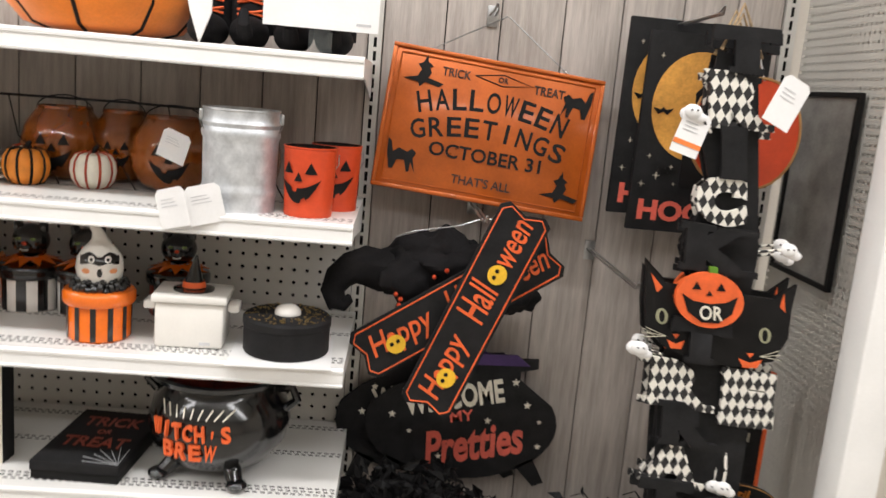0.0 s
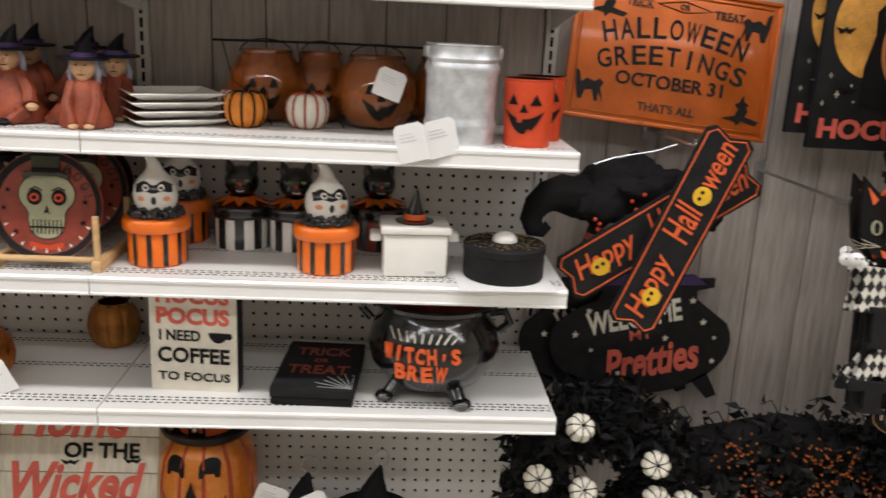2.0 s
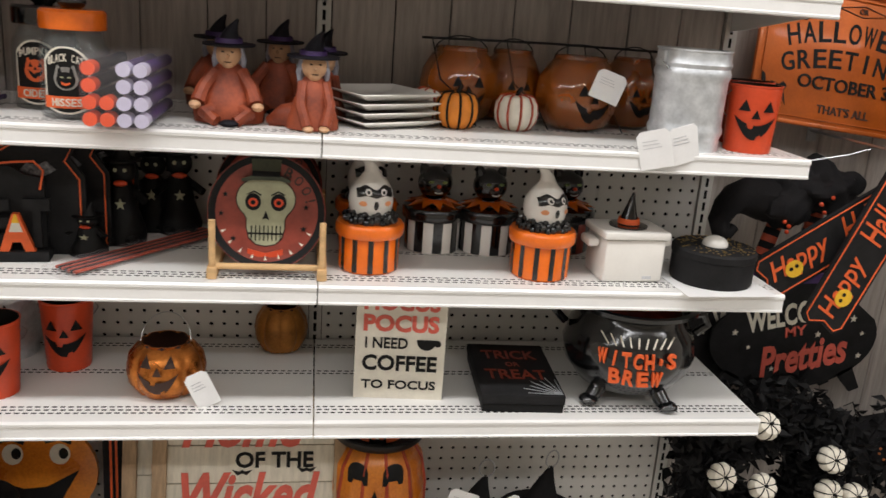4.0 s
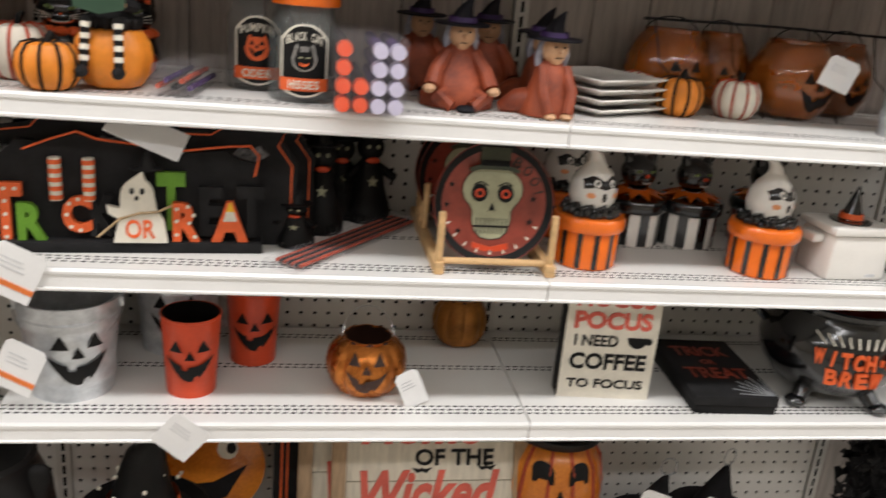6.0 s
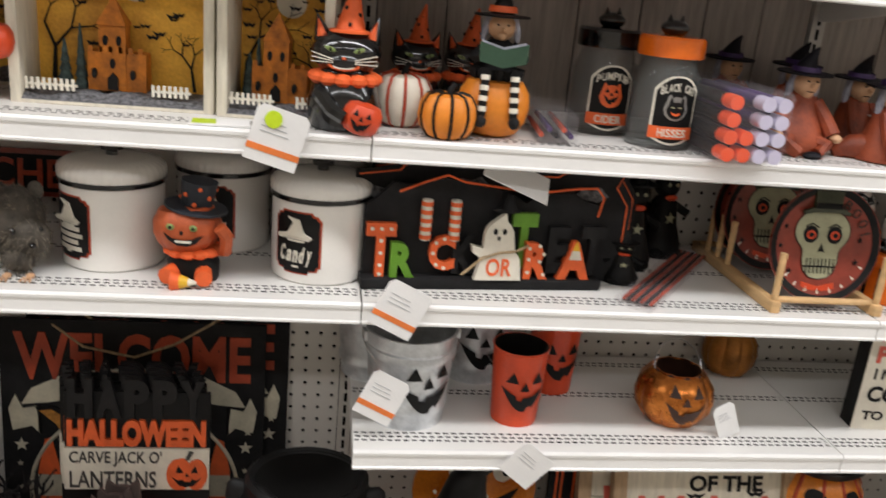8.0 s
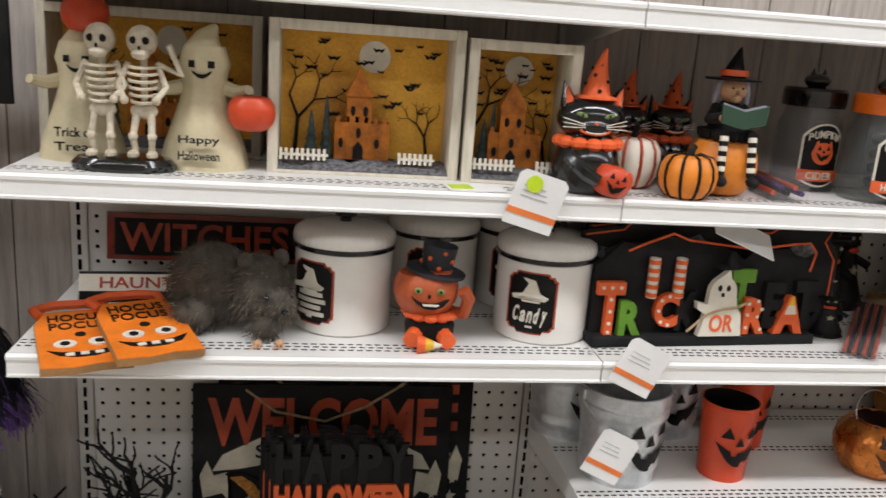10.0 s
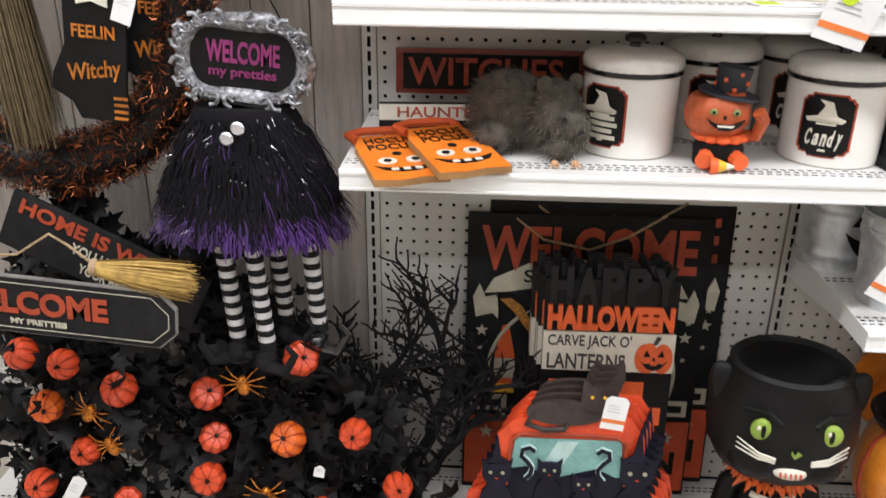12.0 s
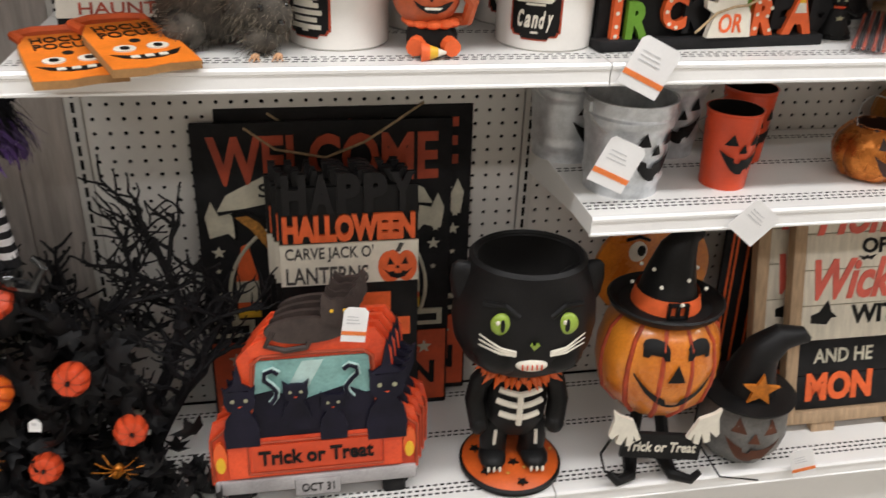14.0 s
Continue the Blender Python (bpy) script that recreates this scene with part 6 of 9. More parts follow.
bk = thing("book_box", "black book-shaped box with dark red lettering", "box", at(0.415, 0.03, Z3, -3))
part("lid", box(-0.085, 0.085, 0, 0.26, 0.018, 0.038, 0.002), CHALK, bk)
part("tray", box(-0.083, 0.083, 0.002, 0.258, 0, 0.0175, 0.002), BLACK, bk)
flat = Matrix.Translation((0, 0, 0.038)) @ Matrix.Rotation(radians(-90), 4, "X")
bm = word("TRICK", 0.12, 0.045, 0, 0.2, 0.0, 0.0012, m=flat)
word("OR", 0.03, 0.02, 0, 0.15, 0.0, 0.0012, bm=bm, m=flat)
word("TREAT", 0.13, 0.045, 0, 0.10, 0.0, 0.0012, bm=bm, m=flat)
part("letters", bm, mat("dark_red_foil", (0.24, 0.03, 0.012), 0.4, var=0.2), bk)
bm = bmnew()
for i in range(7):
    a = radians(92 + i * 14)
    box(0, 0.07 + 0.01 * (i % 2), -0.0006, 0.0006, 0, 0.0012, bm=bm, m=Matrix.Translation((0.08, 0.008, 0.038)) @ Matrix.Rotation(a, 4, "Z"))
part("web_print", bm, GALV, bk, "silver spider web print")

cd = thing("cauldron", "glossy black ceramic cauldron lettered in orange", "cauldron", at(0.664, 0.145, Z3, -13) @ Matrix.Diagonal((1.17, 1.17, 1.1, 1)))
cp = [(0.05, 0.012), (0.088, 0.03), (0.113, 0.065), (0.12, 0.1), (0.112, 0.135), (0.096, 0.158), (0.092, 0.17), (0.1, 0.178), (0.118, 0.184), (0.12, 0.192)]
part("pot", lathe([(0, 0.01)] + cp + [(0.108, 0.192), (0.086, 0.172)], 56), BGLAZE, cd)
part("lining", lathe([(0.086, 0.172), (0.1, 0.13), (0.07, 0.06), (0, 0.05)], 40), RED, cd, "red inside")
for a in (-40, 40, 180):
    s, c = math.sin(radians(a)), -math.cos(radians(a))
    bm = tube([(0.07 * s, 0.07 * c, 0.04), (0.092 * s, 0.092 * c, 0.018), (0.105 * s, 0.105 * c, 0.01)], 0.017, 10, taper=0.7)
    ball((0.108 * s, 0.108 * c, 0.011), (0.018, 0.018, 0.011), bm, 10, 6)
    part("foot", bm, BGLAZE, cd)
for s in (-1, 1):
    part("loop_handle", tube([(s * 0.1, 0, 0.165), (s * 0.128, 0, 0.17), (s * 0.137, 0, 0.15), (s * 0.118, 0, 0.13)], 0.008, 8), BGLAZE, cd)
bm = bmnew()
for body, z, w in (("WITCH'S", 0.113, 0.135), ("BREW", 0.078, 0.095)):
    n = len(body)
    for i, ch in enumerate(body):
        u = (i + 0.5) / n * w - w / 2
        ang = math.degrees(math.asin(u / 0.121))
        mm = Matrix.Rotation(radians(ang), 4, "Z")
        word(ch, w / n * (0.2 if ch in "I'" else 0.82), 0.012 if ch == "'" else 0.029, 0, z, -0.1195 if z > 0.1 else -0.1165, 0.006, bold=0.03, bm=bm, m=mm, turn=(-1) ** i * 4)
part("letters", bm, OPRINT, cd, "hand-painted orange lettering")
bm = bmnew()
for u in span(-0.05, 0.05, 8):
    p, q = on_turned(cp, u, 0.134, 0.002), on_turned(cp, u * 1.25, 0.15, 0.002)
    tube([p, q], 0.0014, 5, bm)
part("white_dashes", bm, WPAINT, cd)

# paper tags along the shelves
price_tag(at(0.652, -0.008, Z1 + 0.018, 12, 0, -14), 0.062, 0.07, False, "folded white paper leaflet hanging from the pail")
price_tag(at(0.597, -0.012, Z1 + 0.008, -20, 0, -16), 0.06, 0.07, False, "folded white paper leaflet hanging from the pail")
price_tag(at(0.553, 0.155, Z1 + 0.10, -15, 0, 18), 0.06, 0.058, False, "white paper tag on the glass pumpkin")
price_tag(at(-1.055, -0.012, Z1 - 0.008, 0, 4, 16), 0.08, 0.088, True)
st = thing("lime_sticker", "round lime sticker on a price tag", "sticker", at(-1.06, -0.016, Z1 + 0.02))
part("dot", slab(disc(0, 0, 0.013), 0, 0.001), LIMEINK, st)
single("paper_slip", [(box(-0.045, 0.045, 0, 0.05, 0, 0.002), PAPER), (box(-0.04, -0.005, 0.01, 0.045, 0.002, 0.0026), LIMEINK)], "white paper slip with lime sticker lying on the shelf", "paper", at(-1.14, 0.005, Z1 + 0.001, 6))
price_tag(at(-0.852, -0.008, Z2 - 0.006, 0, 0, 26), 0.078, 0.085, True)
price_tag(at(-0.868, 0.03, Z3 + 0.085, -8, 0, 24), 0.07, 0.09, True)
price_tag(at(-0.608, -0.012, Z3 - 0.02, 0, 4, 40), 0.072, 0.072, False, "blank white paper tag hanging from the shelf edge")
price_tag(at(-0.212, 0.06, Z3 + 0.035, 10, 0, -24), 0.045, 0.075, False, "white paper tag hanging from the copper pumpkin")
single("paper_leaflet", [(box(-0.06, 0.06, 0, 0.002, -0.03, 0.03), PAPER)], "crumpled grey paper leaflet over the letter sign", "paper", at(-0.665, 0.075, Z2 + 0.205, 0, -55, 22))

# ---- upper shelf, seen only from below its edge ----
pl = thing("plush_pumpkin", "large orange plush pumpkin cushion with dark seams", "cushion", at(0.40, 0.22, Z0))
pr = scaled(PUMP, 0.20, 0.24)
part("cushion", lathe(pr, 60, ribs=8, depth=0.07), PLUSH, pl)
part("seams", meridians(pr, 8, 0.004), BLACK, pl)
part("face_patch", painted(pr, span(-0.16, 0.02, 16), lambda u: 0.17 + 0.02 * math.cos(u * 20), lambda u: 0.10 + 0.03 * math.cos(u * 16), turn=-20, proud=0.004), CHALK, pl)


def boot(m):
    a = tube([(0, 0.07, 0.03), (0, 0.07, 0.2)], 0.042, 14)
    ball((0, 0.02, 0.028), (0.036, 0.085, 0.03), a)
    tube([(0, -0.055, 0.024), (0, -0.085, 0.04), (0, -0.078, 0.062)], 0.015, 9, a, 0.5)
    b = bmnew()
    for i in range(6):
        tube([(-0.025, 0.03, 0.06 + i * 0.022), (0.025, 0.026, 0.07 + i * 0.022)], 0.0028, 5, b)
        tube([(0.025, 0.03, 0.06 + i * 0.022), (-0.025, 0.026, 0.07 + i * 0.022)], 0.0028, 5, b)
    t = thing("witch_boot", "black felt witch boot with orange laces", "boot", m, group="felt witch boots")
    part("boot", a, FELT, t)
    part("laces", b, OPRINT, t)
    return t


for x in (0.62, 0.695, 0.775, 0.85):
    boot(at(x, 0.10, Z0, 4))
tg = thing("ghost_ribbon", "white cloth ribbon hanging over the shelf edge", "ribbon", at(0.625, 0.0, Z0))
part("ribbon", slab([(-0.03, 0.14), (0.03, 0.14), (0.025, 0.05), (0.006, 0.0), (-0.01, 0.05)], -0.004, 0.004), PAPER, tg)
cardt = thing("price_card", "large white printed price card in a holder", "card", at(0.835, -0.006, Z0 + 0.04))
part("card", box(-0.098, 0.098, 0, 0.002, 0, 0.14), PAPER, cardt)
bm = bmnew()
box(-0.04, 0.03, -0.001, 0, 0.075, 0.081, bm=bm)
box(0.06, 0.085, -0.001, 0, 0.01, 0.014, bm=bm)
part("print", bm, INK, cardt)
part("holder_clip", box(-0.02, 0.02, 0.002, 0.008, -0.04, 0.02, 0.001), GLASS, cardt)

# ---- base deck ----
STOCK = mat("white_stocking_knit", (0.6, 0.58, 0.58), 0.8, var=0.15, scale=60)
def lean(x, y, z, deg, turn=0.0):
    return pose(x, y, z, -deg, 0, turn)


def welcome_board(m, label):
    t = thing("welcome_sign", label, "sign", m, group="large welcome boards")
    w, h = 0.53, 0.695
    part("board", box(-w / 2, w / 2, 0, 0.012, 0, h, 0.002), CHALK, t)
    part("welcome_letters", word("WELCOME", 0.47, 0.105, 0, h - 0.078, 0, 0.003, bold=0.03), REDDK, t, "large dull red capitals")
    ol = part("scroll", slab([(-0.225, 0.51), (-0.205, 0.545), (-0.13, 0.582), (0, 0.595), (0.13, 0.582), (0.205, 0.545), (0.225, 0.51), (0.17, 0.515), (0.1, 0.528), (0, 0.535), (-0.1, 0.528), (-0.17, 0.515)], -0.003, 0), CREAMP, t, "cream painted scroll")
    for s in (-1, 1):
        part("scroll_end", slab([(s * 0.19, 0.445), (s * 0.205, 0.462), (s * 0.243, 0.452), (s * 0.25, 0.5), (s * 0.236, 0.532), (s * 0.222, 0.5), (s * 0.196, 0.506)], -0.004, 0), CREAMP, ol)
        part("scroll_fold", tube([(s * 0.19, -0.004, 0.51), (s * 0.19, -0.005, 0.448)], 0.0025, 5), BLACK, ol)
    part("scroll_letters", word("S", 0.022, 0.03, -0.128, 0.553, -0.003, 0.001), BLACK, ol)
    part("oval_line", tube([(0.212 * math.cos(a), -0.001, 0.315 + 0.19 * math.sin(a)) for a in span(0, 6.2832, 48)], 0.0045, 6), CREAMP, t)
    for s in (-1, 1):
        cc = part("candy_corn", slab([(s * 0.198, 0.27), (s * 0.15, 0.27), (s * 0.152, 0.36), (s * 0.168, 0.435), (s * 0.182, 0.43), (s * 0.196, 0.36)], -0.003, 0), OPRINT, t, "painted candy corn")
        part("candy_stripe", slab([(s * 0.1985, 0.3), (s * 0.149, 0.3), (s * 0.151, 0.35), (s * 0.197, 0.35)], -0.0045, -0.003), CREAMP, cc)
        part("candy_base", slab([(s * 0.198, 0.262), (s * 0.15, 0.262), (s * 0.15, 0.285), (s * 0.198, 0.285)], -0.0045, -0.003), YELLOW, cc)
    bt = part("painted_bird", slab([(-0.2, 0.505), (-0.165, 0.508), (-0.13, 0.49), (-0.1, 0.45), (-0.1, 0.38), (-0.125, 0.41), (-0.15, 0.455), (-0.18, 0.485)], -0.0045, 0), BLACK, t)
    part("gold_patch", slab([(-0.19, 0.497), (-0.165, 0.5), (-0.14, 0.482), (-0.115, 0.44), (-0.112, 0.405), (-0.135, 0.435), (-0.16, 0.47)], -0.006, -0.0045), GOLDP, bt, "ochre painted patch")
    for x, z, r in ((-0.228, 0.418, 0.015), (0.228, 0.415, 0.015), (-0.232, 0.375, 0.007), (0.232, 0.452, 0.009), (-0.225, 0.22, 0.01), (0.228, 0.36, 0.007), (-0.23, 0.32, 0.006)):
        part("painted_star", slab(star(x, z, r), -0.002, 0), CREAMP, t)
    for s in (-1, 1):
        wb = part("word_block", slab([(s * 0.165, 0.215), (s * 0.25, 0.215), (s * 0.25, 0.255), (s * 0.165, 0.255)], -0.004, 0), CREAMP, t)
        part("block_bar", box(s * 0.208 - 0.03, s * 0.208 + 0.03, -0.0055, -0.004, 0.226, 0.243), BLACK, wb)
    for x, ch in ((-0.21, ""), (-0.07, ""), (0.07, ""), (0.21, "N")):
        bl = part("corner_block", box(x - 0.05, x + 0.05, -0.004, 0, 0.015, 0.2), REDOR, t, "orange-red painted block")
        if ch:
            part("block_letter", word(ch, 0.05, 0.06, x, 0.09, -0.004, 0.001, bold=0.04), BLACK, bl)
        part("block_star", slab(star(x, 0.158, 0.018), -0.0055, -0.004), CREAMP, bl)
    part("hanging_twine", tube([(-0.16, 0.0, h - 0.01), (-0.1, -0.004, h - 0.055), (0.0, -0.006, h - 0.075), (0.08, -0.005, h - 0.045), (0.16, 0.0, h + 0.005)], 0.0028, 6), ROPE, t)
    return t


REDOR = mat("orange_red_print", (0.6, 0.085, 0.025), 0.6, var=0.15, scale=20)
REDDK = mat("dull_red_print", (0.42, 0.062, 0.022), 0.6, var=0.2, scale=20)
CREAMP = mat("aged_cream_print", (0.58, 0.54, 0.42), 0.6, var=0.15, scale=20)
GOLDP = mat("ochre_glitter_print", (0.55, 0.24, 0.04), 0.55, var=0.3, scale=120)
welcome_board(lean(-1.305, 0.358, ZB + 0.022, 4), "large black welcome board with cream scroll, leaning")
welcome_board(lean(-1.352, 0.335, ZB, 4), "large black welcome board with cream scroll, leaning")


CHARCOAL = mat("charcoal_raised_letter", (0.016, 0.015, 0.0155), 0.42, var=0.2)


def happy_board(m, label):
    t = thing("happy_halloween_sign", label, "sign", m, group="happy halloween boards")
    w = 0.272
    part("board", box(-w / 2, w / 2, 0, 0.01, 0.0, 0.612, 0.0015), BLACK, t)
    for i, ch in enumerate("HAPPY"):
        part("raised_letter", word(ch, 0.046, 0.08, -0.104 + i * 0.052, 0.6, 0.004, 0.012, bold=0.06), CHARCOAL, t)
    part("orange_letters", word("HALLOWEEN", 0.258, 0.056, 0, 0.529, 0, 0.008, bold=0.06), OPRINT, t)
    pn = part("white_panel", box(-w / 2, w / 2, -0.006, 0, 0.41, 0.497), WPAINT, t, "cream panel")
    part("panel_letters", word("CARVE JACK O'", 0.172, 0.033, -0.04, 0.475, -0.006, 0.001), INK2, pn)
    part("panel_letters", word("LANTERNS", 0.162, 0.036, -0.045, 0.431, -0.006, 0.001), INK2, pn)
    pk = part("pumpkin_print", slab(disc(0.084, 0.444, 0.019, 0.034, 18), -0.0085, -0.006), OPRINT, pn)
    for q, dx in enumerate((-0.018, 0.018)):
        part("pumpkin_lobe", slab(disc(0.094 + dx, 0.443, 0.021, 0.033, 18), -0.0088 - q * 0.0003, -0.006), OPRINT, pk)
    bm = bmnew()
    for s in (-1, 1):
        slab([(0.094 + s * 0.021, 0.448), (0.094 + s * 0.007, 0.448), (0.094 + s * 0.016, 0.463)], -0.0105, -0.0085, bm)
    slab([(0.09, 0.440), (0.098, 0.440), (0.094, 0.447)], -0.0105, -0.0085, bm)
    slab([(0.066, 0.438), (0.08, 0.421), (0.094, 0.417), (0.108, 0.421), (0.122, 0.438), (0.112, 0.431), (0.104, 0.434), (0.1, 0.428), (0.09, 0.428), (0.086, 0.433), (0.076, 0.431)], -0.0105, -0.0085, bm)
    part("pumpkin_features", bm, BLACK, pk)
    part("pumpkin_stem", slab([(0.09, 0.475), (0.098, 0.475), (0.106, 0.491), (0.098, 0.493)], -0.0095, -0.006), INK2, pk)
    for k, wd in enumerate((0.2, 0.24, 0.18)):
        part("print_bar", box(-0.12, -0.12 + wd, -0.003, 0, 0.345 - k * 0.06, 0.385 - k * 0.06), OPRINT, t)
    return t


INK2 = mat("dark_grey_print", (0.06, 0.055, 0.05), 0.6)
for i in range(5):
    happy_board(lean(-1.341 + (0.0, 0.001, 0.011, 0.014, 0.024)[i], 0.255 - i * 0.018, ZB + 0.003, 5), "tall black happy halloween board in a leaning stack")


def truck_board(m, label):
    t = thing("truck_sign", label, "sign", m, group="red truck boards")
    hw = 0.205
    out = [(-hw, 0.06), (-0.19, 0.045), (0.19, 0.045), (hw, 0.06), (hw, 0.16), (0.195, 0.2), (0.16, 0.22), (0.15, 0.34), (0.12, 0.385), (-0.1, 0.385), (-0.14, 0.34), (-0.15, 0.22), (-0.195, 0.2), (-hw, 0.16)]
    part("body_board", slab(out, 0, 0.01), TRUCK, t, "bright red truck cut-out")
    part("roof_band", slab([(-0.115, 0.345), (0.1, 0.345), (0.11, 0.365), (0.095, 0.38), (-0.095, 0.38), (-0.12, 0.365)], -0.004, 0), TRUCK, t)
    part("rear_window", slab([(-0.118, 0.225), (0.115, 0.225), (0.105, 0.335), (-0.105, 0.335)], -0.003, 0), TEAL, t, "pale teal window")
    part("window_glint", slab([(-0.02, 0.33), (0.02, 0.33), (-0.03, 0.235), (-0.07, 0.235)], -0.0038, -0.003), PALETEAL, t, "paler streak across the glass")
    part("bed_shadow", slab([(-0.155, 0.165), (0.155, 0.165), (0.15, 0.262), (0.1, 0.25), (0.06, 0.27), (-0.02, 0.245), (-0.08, 0.27), (-0.15, 0.255)], -0.0055, 0), BLUEBLK, t, "dark huddle of cats in the truck bed")
    for s in (-1, 1):
        part("roof_edge", tube([(s * 0.12, -0.003, 0.225), (s * 0.112, -0.003, 0.33), (s * 0.095, -0.003, 0.345), (0, -0.003, 0.348)], 0.0045, 6), REDDK, t)
        part("fender_line", tube([(s * 0.2, -0.004, 0.07), (s * 0.2, -0.004, 0.165), (s * 0.172, -0.006, 0.19), (s * 0.15, -0.006, 0.2)], 0.003, 6), REDDK, t)
    for x, e in ((-0.085, 1), (0.078, -1)):
        curl = [(x + e * u, -0.0075, z) for u, z in ((0.004, 0.245), (0.014, 0.258), (0.016, 0.272), (0.006, 0.286), (-0.006, 0.298), (-0.004, 0.313), (0.01, 0.318), (0.02, 0.31))]
        tl = part("curled_tail", tube(curl, 0.0062, 8), PALETEAL, t, "curled cat tail with a pale rim")
        part("tail_core", tube([(p[0] - 0.001, p[1] - 0.004, p[2]) for p in curl], 0.0046, 8), BLUEBLK, tl)
    tg = part("tailgate", slab([(-0.17, 0.075), (0.17, 0.075), (0.17, 0.165), (-0.17, 0.165)], -0.008, 0), TRUCK, t)
    part("tailgate_panel", slab([(-0.125, 0.09), (0.125, 0.09), (0.125, 0.15), (-0.125, 0.15)], -0.011, -0.008), OPAINT, tg, "orange-red recessed panel")
    part("tailgate_rim", tube([(-0.132, -0.009, 0.084), (0.132, -0.009, 0.084), (0.132, -0.009, 0.156), (-0.132, -0.009, 0.156), (-0.132, -0.009, 0.084)], 0.0028, 6), REDDK, tg)
    part("letters", word("Trick or Treat", 0.225, 0.034, 0, 0.12, -0.011, 0.002, bold=0.03), BLACK, tg)
    part("bumper", box(-0.2, 0.2, -0.01, 0.004, 0.035, 0.068, 0.006), SILVERP, t, "grey painted bumper")
    pl = part("number_plate", box(-0.045, 0.045, -0.014, -0.01, 0.022, 0.062, 0.003), SILVERP, t)
    part("plate_letters", word("OCT 31", 0.065, 0.02, 0, 0.042, -0.014, 0.001), BLACK, pl)
    for s in (-1, 1):
        tl = part("tail_light", slab(disc(s * 0.185, 0.125, 0.013, 0.036), -0.008, 0), OPRINT, t)
        part("light_glow", slab(disc(s * 0.185, 0.11, 0.009, 0.018), -0.0105, -0.008), YELLOW, tl, "yellow painted lens")
        part("wheel", box(s * 0.155 - 0.024, s * 0.155 + 0.024, -0.004, 0.012, 0.0, 0.04, 0.006), CHALK, t)
    for cx, z, k in ((-0.14, 0.17, 0.95), (-0.035, 0.196, 0.78), (0.035, 0.168, 0.76), (0.14, 0.165, 1.12)):
        b = [(-0.034, -0.02), (0.034, -0.02), (0.036, 0.015), (0.03, 0.045), (0.017, 0.064), (0.026, 0.072), (0.031, 0.086), (0.03, 0.102), (0.033, 0.124), (0.018, 0.112), (0.007, 0.114), (-0.007, 0.114), (-0.018, 0.112), (-0.032, 0.124), (-0.03, 0.102), (-0.031, 0.086), (-0.026, 0.072), (-0.017, 0.064), (-0.03, 0.045), (-0.036, 0.015)]
        c = part("cat_cutout", slab([(cx + x * k, z + q * k) for x, q in b], -0.012, -0.006), BLUEBLK, t, "black cat cut-out with glowing eyes")
        for s in (-1, 1):
            part("cat_eye", slab(disc(cx + s * 0.013 * k, z + 0.092 * k, 0.0042 * k, n=10), -0.0135, -0.012), SKULLG, c)
        part("cat_mouth", slab([(cx - 0.004 * k, z + 0.079 * k), (cx + 0.004 * k, z + 0.079 * k), (cx, z + 0.076 * k)], -0.0135, -0.012), OPAINT, c)
        if abs(cx) > 0.1:
            part("pointed_hat", slab([(cx - 0.03 * k, z + 0.115 * k), (cx + 0.03 * k, z + 0.115 * k), (cx + 0.008 * k, z + 0.13 * k), (cx, z + 0.185 * k), (cx - 0.01 * k, z + 0.13 * k)], -0.0125, -0.007), BLUEBLK, c)
    cat = part("roof_cat", slab(disc(-0.01, 0.397, 0.076, 0.027, 28), -0.01, 0), GREYCAT, t, "dark grey cat lying on the roof")
    part("roof_cat_head", slab(disc(0.05, 0.432, 0.033, 0.025, 14, 165, 375) + [(0.08, 0.462), (0.076, 0.474), (0.062, 0.46), (0.05, 0.462), (0.037, 0.46), (0.022, 0.474), (0.019, 0.462)], -0.015, -0.008), GREYCAT, cat)
    part("roof_cat_tail", tube([(-0.07, -0.008, 0.4), (-0.085, -0.009, 0.37), (-0.05, -0.009, 0.358), (-0.01, -0.009, 0.362), (-0.005, -0.009, 0.375)], 0.006, 7), GREYCAT, cat)
    for s in (-1, 1):
        part("roof_cat_eye", slab(disc(0.05 + s * 0.012, 0.438, 0.0035, n=10), -0.0165, -0.015), YELLOW, cat)
    return t


TRUCK = mat("glossy_red_print", (0.78, 0.095, 0.028), 0.32, var=0.2, scale=8, dark=(0.5, 0.04, 0.014))
PALETEAL = mat("pale_aqua_print", (0.5, 0.68, 0.64), 0.5, var=0.15)
BLUEBLK = mat("blue_black_print", (0.012, 0.011, 0.022), 0.45, var=0.3)
GREYCAT = mat("warm_dark_grey_print", (0.05, 0.035, 0.03), 0.5, var=0.25, scale=30)
SILVERP = mat("grey_print", (0.42, 0.4, 0.4), 0.4, var=0.2, scale=12)
for i in range(4):
    truck_board(lean(-1.402 + i * 0.009, 0.055 + i * 0.02, ZB + 0.001 + i * 0.004, 4), "red pickup truck board sign with black cats, stacked")
price_tag(at(-1.325, 0.032, ZB + 0.43, 0, -4, 8), 0.045, 0.07, True)

